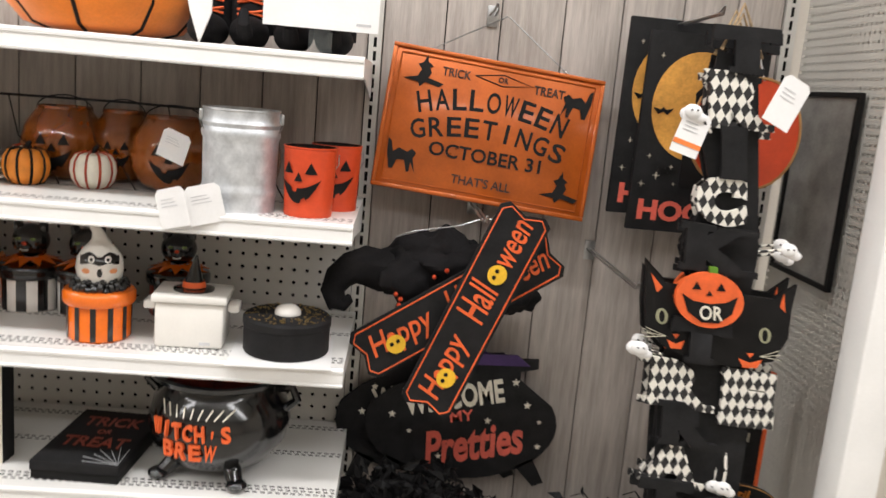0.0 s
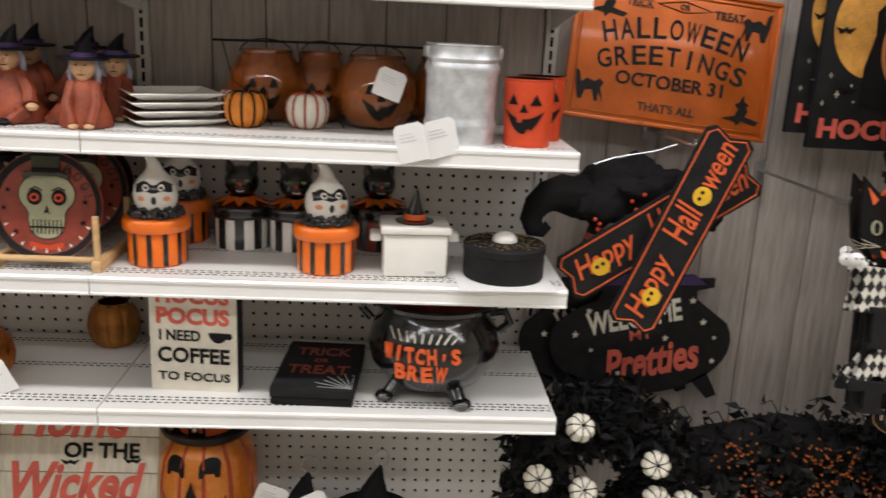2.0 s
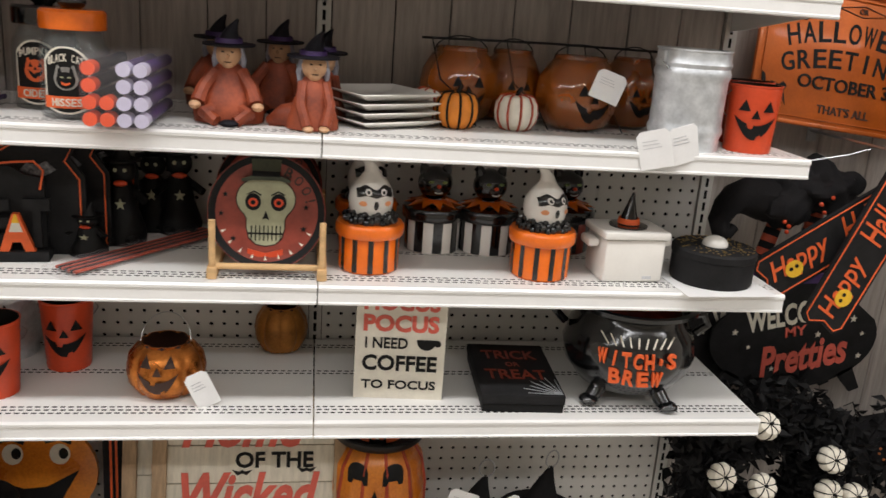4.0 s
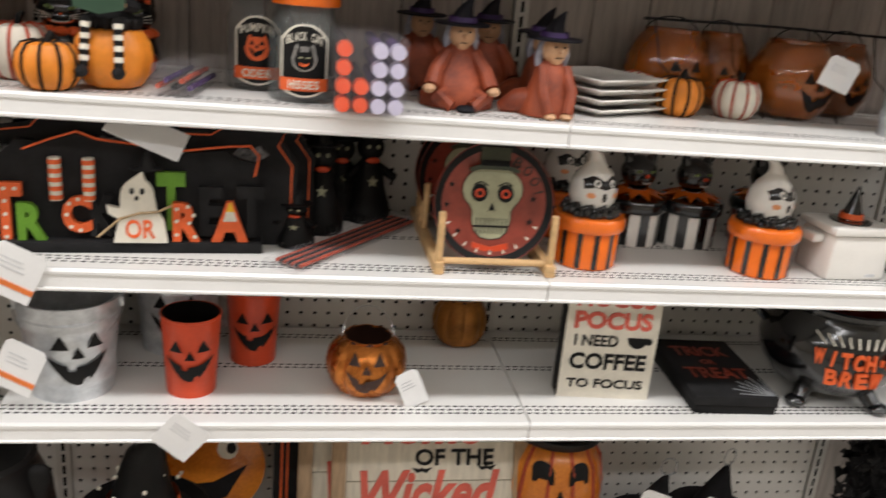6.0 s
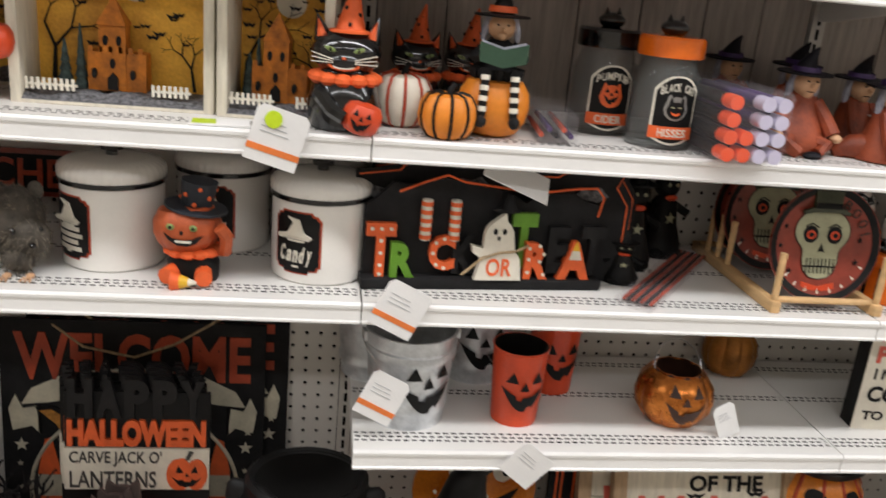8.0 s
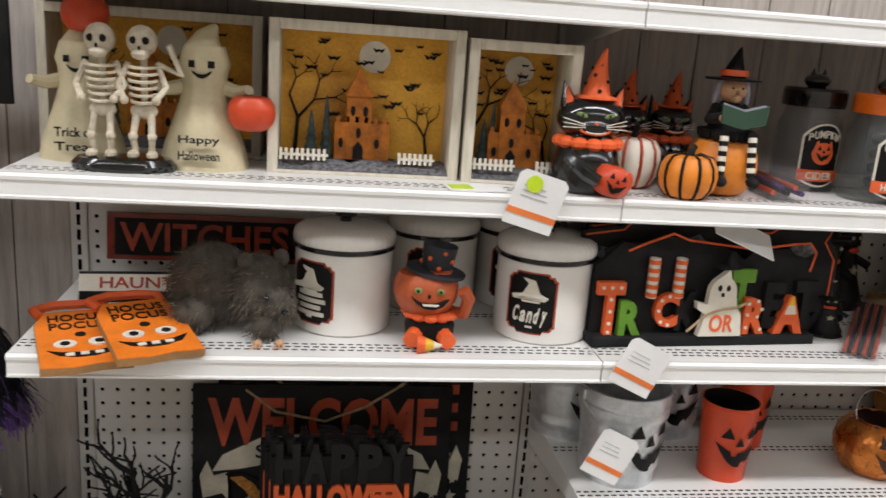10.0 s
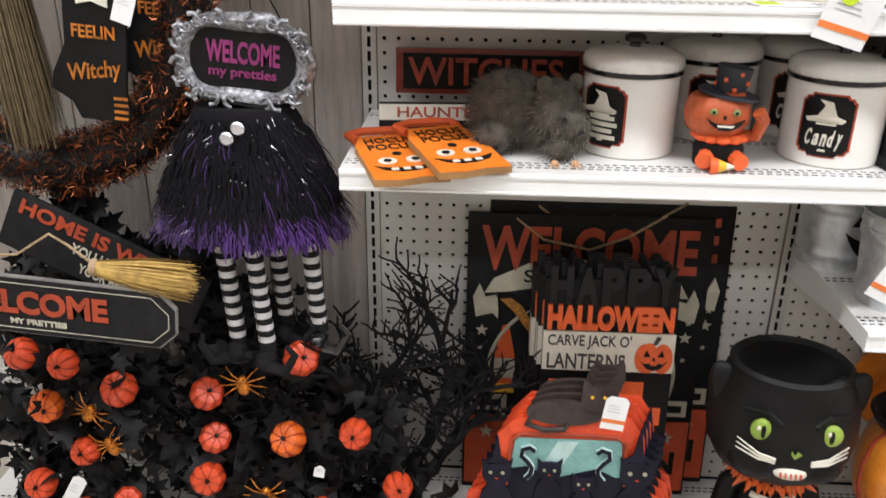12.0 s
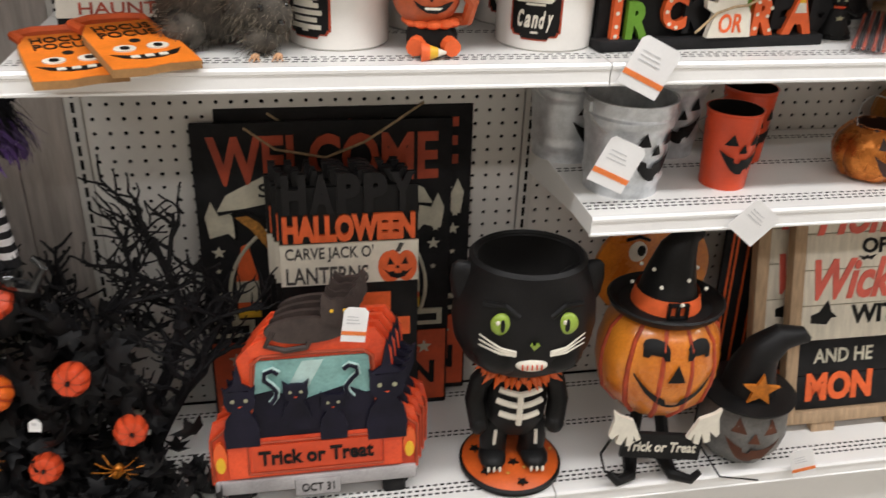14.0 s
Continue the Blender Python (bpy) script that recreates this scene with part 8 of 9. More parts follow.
def pretties_sign(m, label):
    t = thing("cauldron_sign", label, "sign", m, group="cauldron board signs")
    out = disc(0, -0.01, 0.222, 0.135, 22, -200, 20) + [(0.16, 0.075), (0.13, 0.10), (0.13, 0.12), (0.17, 0.128), (0.17, 0.15), (-0.12, 0.15), (-0.12, 0.128), (-0.1, 0.12), (-0.11, 0.095), (-0.16, 0.075)]
    part("board", slab(out, 0, 0.009), CHALK, t)
    part("rim_glow", slab([(-0.1, 0.135), (0.15, 0.135), (0.12, 0.16), (-0.08, 0.16)], -0.003, 0.004), PURPLE, t, "purple brew")
    for s in (-1, 1):
        part("leg", slab([(s * 0.13, -0.11), (s * 0.17, -0.09), (s * 0.2, -0.15), (s * 0.175, -0.16)], 0, 0.009), CHALK, t)
    part("white_letters", word("WELCOME", 0.23, 0.058, -0.02, 0.055, 0, 0.002, turn=10, bold=0.03), WPAINT, t)
    part("coral_letters", word("MY", 0.055, 0.026, 0.0, 0.01, 0, 0.002, turn=8), PINK, t)
    part("coral_letters", word("Pretties", 0.235, 0.085, 0.03, -0.055, 0, 0.002, turn=10, shear=0.25, bold=0.03), PINK, t)
    rnd3 = random.Random(2)
    for x, z in ((0.12, 0.095), (0.15, 0.04), (0.18, 0.0), (-0.12, -0.03), (-0.16, 0.01), (0.06, 0.0), (-0.13, 0.07), (-0.05, -0.09), (0.18, -0.06)):
        part("painted_star", slab(star(x, z, 0.006 + 0.004 * rnd3.random()), -0.0018, 0), WPAINT, t)
    return t


pretties_sign(at(1.175, 0.335, 0.89, 0, 0, -2), "black cauldron board sign with white and coral lettering")
pretties_sign(at(1.105, 0.365, 0.885, 0, 0, -4), "black cauldron board sign with white and coral lettering")

hatc = thing("felt_witch_hat", "floppy black felt witch hat with curled tip, hanging", "hat", at(0, 0, 0))


def crumpled(bm, amount, size):
    """Pushes a soft form into folds."""
    bm.normal_update()
    for v in bm.verts:
        q = noise.noise(v.co * size) + 0.5 * noise.noise(v.co * size * 2.3)
        v.co += v.normal * amount * q
    return bm


bm = ball((1.085, 0.27, 1.277), (0.125, 0.07, 0.052), u=48, v=30)
ball((1.02, 0.25, 1.245), (0.075, 0.06, 0.06), bm, 36, 24)
ball((1.245, 0.3, 1.205), (0.06, 0.05, 0.04), bm, 36, 24)
part("brim", crumpled(bm, 0.022, 24), FELT, hatc, "folded drooping brim")
bm = tube([(1.0, 0.25, 1.255), (0.965, 0.245, 1.25), (0.93, 0.24, 1.255), (0.9, 0.235, 1.25), (0.878, 0.23, 1.23), (0.868, 0.23, 1.2), (0.877, 0.228, 1.178), (0.895, 0.225, 1.172), (0.905, 0.225, 1.186)], 0.052, 20, taper=0.16)
part("cone", crumpled(bm, 0.008, 40), FELT, hatc, "curled pointed tip")
for x, y, z in ((1.075, 0.185, 1.255), (1.086, 0.185, 1.237), (1.0, 0.19, 1.212), (1.01, 0.187, 1.203), (1.008, 0.188, 1.19), (1.1, 0.185, 1.27)):
    part("red_bead", ball((x, y, z), 0.005, u=8, v=6), OPAINT, hatc)
part("hanger_wire", tube([(0.99, 0.2, 1.33), (1.03, 0.2, 1.345), (1.12, 0.19, 1.365), (1.16, 0.17, 1.385), (1.22, 0.17, 1.385)], 0.0016, 5), WIRE, hatc)


def striped_leg(t, pts, r, bands, first_mat, second_mat):
    pts = [Vector(p) for p in pts]
    for i in range(bands):
        q0, q1 = i / bands * (len(pts) - 1), (i + 1) / bands * (len(pts) - 1)

        def along(q):
            k = min(int(q), len(pts) - 2)
            return pts[k].lerp(pts[k + 1], q - k)
        part("sock_band", tube([along(q0), along((q0 + q1) / 2), along(q1)], r, 10), first_mat if i % 2 else second_mat, t)


lg = thing("witch_leg_pick", "pair of striped orange and black witch legs hanging", "decoration", at(0, 0, 0))
striped_leg(lg, [(1.06, 0.27, 1.32), (1.03, 0.27, 1.2), (1.0, 0.26, 1.1)], 0.018, 13, REDDK, FELT)
striped_leg(lg, [(1.14, 0.27, 1.32), (1.12, 0.27, 1.2), (1.10, 0.26, 1.1)], 0.018, 13, REDDK, FELT)


def poster(m, label):
    t = thing("hocus_poster", label, "picture", m, group="black cat pictures")
    part("canvas", box(0, 0.26, 0, 0.014, 0, 0.42, 0.001), CHALK, t)
    part("moon", slab(disc(0.12, 0.27, 0.10, 0.115, 36), -0.002, 0), MOON, t, "large amber moon")
    part("cat", slab([(0.1, 0.1), (0.2, 0.09), (0.22, 0.2), (0.18, 0.25), (0.17, 0.29), (0.175, 0.33), (0.155, 0.31), (0.14, 0.345), (0.125, 0.315), (0.11, 0.3), (0.115, 0.25), (0.1, 0.18)], -0.004, -0.0015), BLACK, t, "black cat")
    part("cat_eye", slab(disc(0.135, 0.292, 0.006, 0.005), -0.0055, -0.004), YELLOW, t)
    part("letters", word("HOCUS", 0.22, 0.045, 0.13, 0.045, 0, 0.002, bold=0.04), PINK, t, "coral capitals")
    for x, z, r in ((0.03, 0.37, 0.006), (0.05, 0.12, 0.009), (0.03, 0.16, 0.006), (0.08, 0.14, 0.005), (0.02, 0.1, 0.007), (0.09, 0.105, 0.004), (0.23, 0.36, 0.006)):
        part("painted_star", slab(star(x, z, r, 4, 0.2), -0.002, 0), CREAMP, t)
    for x, z in ((0.045, 0.255), (0.07, 0.13)):
        part("bat", slab([(x - 0.022, z + 0.008), (x - 0.006, z + 0.004), (x, z + 0.01), (x + 0.006, z + 0.004), (x + 0.022, z + 0.008), (x + 0.01, z - 0.006), (x, z), (x - 0.01, z - 0.006)], -0.004, -0.002), BLACK, t)
    return t


MOON = mat("amber_moon_print", (0.74, 0.36, 0.07), 0.6, var=0.25, scale=14)
poster(at(1.485, 0.29, 1.372, 0, 0, 0.5), "black canvas with amber moon, black cat and coral lettering")
poster(at(1.45, 0.33, 1.40, 0, 0, 0.5), "black canvas with amber moon, black cat and coral lettering")

SERIFS = {"T": ((0, -1), (-0.8, 0.72), (0.8, 0.72)), "R": ((-0.55, -1), (0.6, -1), (-0.6, 1)), "I": ((0, -1), (0, 1)), "C": ((0.6, 0.55),), "K": ((-0.6, -1), (0.65, -1), (-0.6, 1), (0.6, 1)), "A": ((-0.7, -1), (0.7, -1)), "E": ((-0.5, -1), (-0.5, 1), (0.7, 0.7), (0.7, -0.7))}


def cut_letter(ch, x, z, w, h, y0, material, parent, turn=0.0):
    """A chunky slab-serif letter sawn from board."""
    bm = word(ch, w * (0.45 if ch == "I" else 0.92), h, 0, 0, 0.009, 0.009, bold=0.09)
    for u, v in SERIFS[ch]:
        if abs(v) == 1:
            box(u * w / 2 - w * 0.24, u * w / 2 + w * 0.24, 0.0004, 0.0086, v * h * 0.46 - h * 0.07, v * h * 0.46 + h * 0.07, bm=bm)
        else:
            box(u * w / 2 - w * 0.08, u * w / 2 + w * 0.08, 0.0004, 0.0086, v * h * 0.4 - h * 0.13, v * h * 0.4 + h * 0.13, bm=bm)
    bmesh.ops.transform(bm, verts=bm.verts, matrix=Matrix.Translation((x, y0, z)) @ Matrix.Rotation(radians(-turn), 4, "Y"))
    return part("letter", bm, material, parent)


def letter_tower(m, label):
    t = thing("trick_or_treat_tower", label, "sign", m, group="trick or treat letter signs")
    part("back_board", slab([(-0.13, 0.9), (0.03, 0.89), (0.05, 1.05), (0.03, 1.2), (0.06, 1.4), (0.05, 1.72), (-0.02, 1.74), (-0.05, 1.6), (-0.03, 1.5), (-0.08, 1.4), (-0.05, 1.3), (-0.12, 1.18)], 0.012, 0.018), CHALK, t, "dark board spine")
    for ch, x, z, w, h, mt, turn in (("T", 0.022, 1.742, 0.125, 0.075, CHALK, 0), ("R", 0.013, 1.657, 0.115, 0.092, HARL, 0), ("I", 0.003, 1.568, 0.1, 0.086, CHALK, 0), ("C", -0.016, 1.483, 0.1, 0.088, HARL, 0), ("K", -0.02, 1.397, 0.13, 0.08, CHALK, -4),
                                     ("R", -0.085, 1.143, 0.125, 0.086, HARL, -5), ("E", 0.043, 1.124, 0.11, 0.105, HARL, -4), ("R", -0.072, 1.068, 0.105, 0.08, CHALK, -4), ("A", -0.096, 0.992, 0.11, 0.088, HARL, -8), ("T", -0.112, 0.926, 0.11, 0.066, CHALK, -4)):
        cut_letter(ch, x, z, w, h, -0.004 if mt is HARL else -0.010, mt, t, turn)
    cat = part("cat_board", slab([(0.085, 1.2), (0.112, 1.245), (0.115, 1.29), (0.125, 1.345), (0.085, 1.315), (-0.115, 1.33), (-0.148, 1.365), (-0.152, 1.3), (-0.15, 1.25), (-0.12, 1.215), (-0.06, 1.19), (0.02, 1.185)], -0.007, 0.004), BLACK, t, "black cat face cut-out")
    for x, z in ((-0.122, 1.27), (0.068, 1.248)):
        e = part("cat_eye", slab(disc(x, z, 0.011, 0.0145), -0.0085, -0.007), SKULLG, cat)
        part("pupil", slab(disc(x, z, 0.005, 0.011, 12), -0.0095, -0.0085), BLACK, e)
    for x, z, q in ((-0.135, 1.335, 1), (0.108, 1.315, -1)):
        part("inner_ear", slab([(x - 0.007, z + 0.012), (x + 0.004 * q, z - 0.022), (x + 0.014 * q, z - 0.012)], -0.0085, -0.007), OPRINT, cat)
    for x, z, k in ((-0.096, 1.222, 0.8), (0.042, 1.196, 1.1)):
        part("cat_grin", slab([(x - 0.02 * k, z + 0.006), (x - 0.012 * k, z - 0.01), (x + 0.012 * k, z - 0.01), (x + 0.02 * k, z + 0.006), (x, z - 0.001)], -0.0085, -0.007), OPRINT, cat)
        part("cat_nose", slab([(x - 0.006, z + 0.017), (x + 0.006, z + 0.017), (x, z + 0.008)], -0.0085, -0.007), OPRINT, cat)
        for i in range(3):
            s = 1 if x > 0 else -1
            part("whisker", tube([(x + s * 0.018, -0.008, z + 0.012), (x + s * 0.055, -0.008, z + 0.008 + i * 0.009)], 0.0007, 4), CREAMP, cat)
    cut_letter("T", -0.053, 1.231, 0.115, 0.08, -0.018, CHALK, t, -4)
    orr = part("pumpkin_board", slab(disc(-0.04, 1.308, 0.062, 0.05, 30), -0.022, -0.011), OPRINT, t, "orange grinning pumpkin")
    for x in (-0.064, -0.02):
        part("eye_cutout", slab([(x - 0.008, 1.327), (x + 0.008, 1.327), (x, 1.341)], -0.0235, -0.022), BLACK, orr)
    part("nose_cutout", slab([(-0.047, 1.317), (-0.035, 1.317), (-0.041, 1.326)], -0.0235, -0.022), BLACK, orr)
    part("grin_cutout", slab([(-0.09, 1.318), (-0.07, 1.306), (-0.04, 1.302), (-0.01, 1.306), (0.01, 1.318), (0.0, 1.286), (-0.025, 1.268), (-0.055, 1.268), (-0.08, 1.286)], -0.0235, -0.022), BLACK, orr)
    part("or_letters", word("OR", 0.042, 0.026, -0.038, 1.286, -0.0235, 0.0015), WPAINT, orr)
    part("stem", box(-0.04, -0.026, -0.02, -0.012, 1.355, 1.368), GREEN, orr)
    for (x0, z0), (x1, z1) in (((-0.04, 1.6), (-0.075, 1.632)), ((-0.12, 1.2), (-0.166, 1.212)), ((0.05, 1.4), (0.1, 1.408)), ((0.0, 1.02), (-0.008, 0.955))):
        part("twisted_cord", tube([(x0, -0.01, z0), ((x0 + x1) / 2, -0.022, (z0 + z1) / 2 + 0.003), (x1, -0.02, z1)], 0.0026, 6), HARL, t)
        bm = ball((x1, -0.022, z1), (0.016, 0.009, 0.013), u=12, v=8)
        ball((x1 + 0.012, -0.02, z1 - 0.009), (0.012, 0.007, 0.009), bm, 10, 6)
        gd = part("ghost_bead", bm, PAPER, t, "small white ghost bead")
        for q in (-1, 1):
            part("bead_eye", ball((x1 + q * 0.005, -0.0305, z1 + 0.003), 0.0018, u=6, v=4), BLACK, gd)
    pq = part("countdown_plaque", slab(disc(0.015, 0.882, 0.1, 0.05, 30), -0.012, -0.003), BLACK, t, "oval black countdown plaque")
    part("plaque_edge", tube([(0.015 + 0.098 * math.cos(a), -0.011, 0.882 + 0.048 * math.sin(a)) for a in span(0, 6.2832, 40)], 0.0018, 5), RAWE, pq)
    part("plaque_letters", word("days 'til", 0.1, 0.024, 0.005, 0.91, -0.012, 0.0015, turn=-4, shear=0.2), RUSTH, pq)
    part("plaque_letters", word("HALLOWEEN", 0.165, 0.026, 0.015, 0.88, -0.012, 0.0015, turn=-6, bold=0.03), WPAINT, pq)
    part("plaque_flourish", slab(disc(0.01, 0.858, 0.045, 0.005), -0.0135, -0.012), CREAMP, pq)
    part("hanging_twine", tube([(-0.02, 0, 1.74), (0.03, 0.03, 1.82), (0.055, 0.01, 1.73)], 0.003, 6), ROPE, t)
    for ob in t.children_recursive:
        ob.data.transform(Matrix(((1, 0, -0.13, 0.208), (0, 1, 0, 0), (0, 0, 1, 0), (0, 0, 0, 1))))
    return t


letter_tower(at(1.552, -0.05, 0), "hanging vertical letter sign in harlequin and black")
letter_tower(at(1.528, -0.015, -0.012, 0, 0, 1.2), "harlequin and black letter sign behind another")
letter_tower(at(1.585, 0.02, -0.004, 0, 0, -0.6), "harlequin and black letter sign behind another")
price_tag(at(1.63, -0.075, 1.66, 8, 0, 24), 0.055, 0.085, False, "white paper tag on the letter sign")
price_tag(at(1.475, -0.07, 1.595, 0, 0, 16), 0.05, 0.075, True)
for i in range(3):
    rd = thing("round_board", "round rust-orange pumpkin board hanging behind the letters", "sign", at(1.66 - i * 0.012, 0.1 + i * 0.03, 1.6), group="round pumpkin boards")
    part("disc", slab(disc(0, 0, 0.085, 0.105, 30), 0, 0.008), OPAINT if i != 1 else RUSTH, rd)
    part("hanger", tube([(0, 0, 0.1), (0, 0.05, 0.16), (0, BACK - 0.1 - i * 0.03, 0.2)], 0.002, 5), WIRE, rd)
    part("rim", tube([(0.085 * math.cos(a), 0, 0.105 * math.sin(a)) for a in span(0, 6.2832, 30)], 0.003, 5), RAWE, rd)
lows = thing("lower_board", "small black board sign with cream lettering, hanging", "sign", at(1.735, 0.12, 0.98))
part("board", box(-0.05, 0.05, 0, 0.01, -0.11, 0.14, 0.002), CHALK, lows)
part("letters", word("ARE", 0.045, 0.02, -0.01, 0.03, 0, 0.0015), CREAMP, lows)
part("letters", word("SEEN", 0.055, 0.02, -0.01, 0.0, 0, 0.0015), CREAMP, lows)
part("orange_edge", box(0.044, 0.052, -0.002, 0.012, -0.112, 0.142), OPRINT, lows)

mf = thing("wall_picture", "thin black framed grey panel on the end panel", "frame", at(1.855, 0.22, 1.50))
for b in ((-0.012, 0.0, -0.13, 0.13, 0.185, 0.195), (-0.012, 0.0, -0.13, 0.13, -0.195, -0.185), (-0.012, 0.0, -0.13, -0.12, -0.185, 0.185), (-0.012, 0.0, 0.12, 0.13, -0.185, 0.185)):
    part("frame_bar", box(*b), BLACK, mf)
part("grey_panel", box(-0.006, -0.002, -0.12, 0.12, -0.185, 0.185), STONE, mf)


def leaf_mass(rnd, center, spread, n, size, bm=None):
    """Loose pointed leaves round a centre."""
    bm = bm or bmnew()
    for i in range(n):
        p = Vector(center) + Vector((rnd.gauss(0, spread[0]), rnd.gauss(0, spread[1]), rnd.gauss(0, spread[2])))
        d = Vector((rnd.gauss(0, 1), rnd.gauss(-0.5, 1), rnd.gauss(0.2, 1))).normalized()
        s = d.cross(Vector((rnd.gauss(0, 1), rnd.gauss(0, 1), rnd.gauss(0, 1)))).normalized()
        u = d.cross(s) * 0.18
        L = size * rnd.uniform(0.6, 1.3)
        v = [bm.verts.new(p + q) for q in (Vector(), (d * 0.4 + s * 0.28 + u) * L, (d + u * 0.3) * L, (d * 0.4 - s * 0.28 + u) * L)]
        bm.faces.new((v[0], v[1], v[2]))
        bm.faces.new((v[0], v[2], v[3]))
    return bm


def ring_mass(rnd, c, R, r, n, size, bm=None, lo=0.0, hi=6.2832):
    bm = bm or bmnew()
    for i in range(n):
        a = rnd.uniform(lo, hi)
        b, q = rnd.uniform(0, 6.28), r * math.sqrt(rnd.random())
        p = Vector(c) + Vector(((R + q * math.cos(b)) * math.cos(a), q * math.sin(b), (R + q * math.cos(b)) * math.sin(a)))
        leaf_mass(rnd, p, (0.004, 0.004, 0.004), 1, size, bm)
    return bm


rnd = random.Random(31)
bw = thing("black_wreath", "black leafy wreath with small white pumpkins", "wreath", at(0, 0, 0))
part("ring", tube([(1.06 + 0.15 * math.cos(a), 0.22, 0.60 + 0.15 * math.sin(a)) for a in span(0, 6.2832, 30)], 0.05, 10), FELT, bw)
tagged(part("leaves", ring_mass(rnd, (1.06, 0.2, 0.60), 0.15, 0.085, 2600, 0.038), LEAF, bw), kind="stuff")


def mini_pumpkin(m, skin, label, r=0.03):
    t = thing("mini_pumpkin", label, "pumpkin", m, group="mini pumpkins in the foliage")
    pr = scaled(PUMP, r, r * 1.45)
    part("body", lathe(pr, 40, ribs=8, depth=0.13), skin, t)
    part("stem", tube([(0, 0, r * 1.3), (0.002, 0, r * 1.6)], r * 0.14, 6, taper=0.8), BLACK, t)
    part("groove_shadow", meridians(pr, 8, r * 0.04), CHALK if skin is WPAINT else RED, t)
    return t


for x, z in ((0.985, 0.775), (1.165, 0.70), (0.905, 0.66), (1.01, 0.625), (1.17, 0.615), (1.1, 0.56), (1.24, 0.6)):
    mini_pumpkin(pose(x, 0.11, z - 0.02, 60 + rnd.uniform(-20, 20), rnd.uniform(-20, 20), 0), WPAINT, "small white pumpkin with dark grooves in the wreath", 0.032)
bg = thing("black_garland", "black leafy garland with copper glitter sprays", "garland", at(0, 0, 0))
part("core", tube([(1.3, 0.25, 0.62), (1.5, 0.22, 0.68), (1.7, 0.22, 0.64)], 0.07, 10), FELT, bg)
bm = bmnew()
for i in range(30):
    leaf_mass(rnd, (1.3 + 0.53 * rnd.random(), 0.2, 0.58 + 0.1 * rnd.random()), (0.05, 0.05, 0.045), 100, 0.036, bm)
tagged(part("leaves", bm, LEAF, bg), kind="stuff")
bm = bmnew()
for c in ((1.36, 0.12, 0.70), (1.53, 0.1, 0.71), (1.6, 0.1, 0.68), (1.42, 0.1, 0.63), (1.68, 0.1, 0.62), (1.55, 0.08, 0.63)):
    for i in range(34):
        ball(Vector(c) + Vector((rnd.gauss(0, 0.028), rnd.gauss(0, 0.015), rnd.gauss(0, 0.02))), 0.0035, bm, 5, 4)
tagged(part("glitter_spray", bm, TINSEL, bg, "copper glitter berries"), kind="stuff")
bm = bmnew()
for x, z in ((1.25, 0.80), (1.33, 0.79), (1.45, 0.82), (1.56, 0.83), (1.66, 0.80), (1.2, 0.74)):
    tube([(x, 0.2, z - 0.12), (x + 0.01, 0.17, z - 0.04), (x - 0.02, 0.15, z), (x - 0.05, 0.14, z - 0.005)], 0.002, 5, bm, 0.5)
part("wire_twigs", bm, TWIG, bg)

# ---- west hanging bay ----
rnd = random.Random(57)
tnw = thing("tinsel_wreath", "thick copper and black tinsel wreath on the planks", "wreath", at(0, 0, 0))
WC = (-2.415, 0.20, 1.325)
part("ring", tube([(WC[0] + 0.285 * math.cos(a), WC[1], WC[2] + 0.285 * math.sin(a)) for a in span(0, 6.2832, 60)], 0.05, 12), BTINSEL, tnw)


def tinsel(rnd, c, R, r, n):
    bm = bmnew()
    for i in range(n):
        a = rnd.uniform(0, 6.2832)
        b = rnd.uniform(0, 6.2832)
        out = Vector((math.cos(b) * math.cos(a), math.sin(b), math.cos(b) * math.sin(a)))
        p = Vector(c) + Vector((R * math.cos(a), 0, R * math.sin(a))) + out * r * rnd.uniform(0.75, 1.05)
        d = (out * 0.5 + Vector((rnd.gauss(0, 0.8), rnd.gauss(0, 0.8), rnd.gauss(0, 0.8)))).normalized() * rnd.uniform(0.012, 0.03)
        s = d.cross(Vector((rnd.gauss(0, 1), rnd.gauss(0, 1), rnd.gauss(0, 1)))).normalized() * 0.0012
        m = p + d * 0.5 + s * 3
        bm.faces.new([bm.verts.new(v) for v in (p - s, p + s, m + s, m - s)])
        bm.faces.new([bm.verts.new(v) for v in (m - s, m + s, p + d)])
    return bm


tagged(part("copper_strands", tinsel(rnd, WC, 0.285, 0.056, 11000), mat("dark_copper_tinsel", (0.36, 0.105, 0.035), 0.28, metal=0.7, var=0.4, scale=60), tnw), kind="stuff")
tagged(part("black_strands", tinsel(rnd, WC, 0.285, 0.055, 3500), BTINSEL, tnw), kind="stuff")


def boot_sign(m, label):
    t = thing("boot_sign", label, "sign", m, group="witch boot signs")
    part("board", slab([(-0.045, 0.0), (-0.03, -0.03), (0.05, -0.03), (0.06, -0.015), (0.052, 0.02), (0.056, 0.1), (0.06, 0.22), (-0.05, 0.22), (-0.052, 0.1), (-0.075, 0.05), (-0.08, 0.02)], 0, 0.009), BLACK, t)
    part("letters", word("FEELIN", 0.075, 0.022, 0.0, 0.125, 0, 0.0015), RUSTH, t)
    part("letters", word("Witchy", 0.095, 0.038, 0.0, 0.055, 0, 0.0015, turn=10, shear=0.2), RUSTH, t, "orange script")
    part("ribbon_bow", slab([(-0.026, 0.186), (-0.025, 0.17), (0.0, 0.177), (0.028, 0.168), (0.028, 0.185), (0.0, 0.18)], -0.004, 0), WPAINT, t)
    for i in range(4):
        part("heel_stripe", box(0.03, 0.055, -0.002, 0, -0.026 + i * 0.012, -0.021 + i * 0.012), RUSTH, t)
    return t


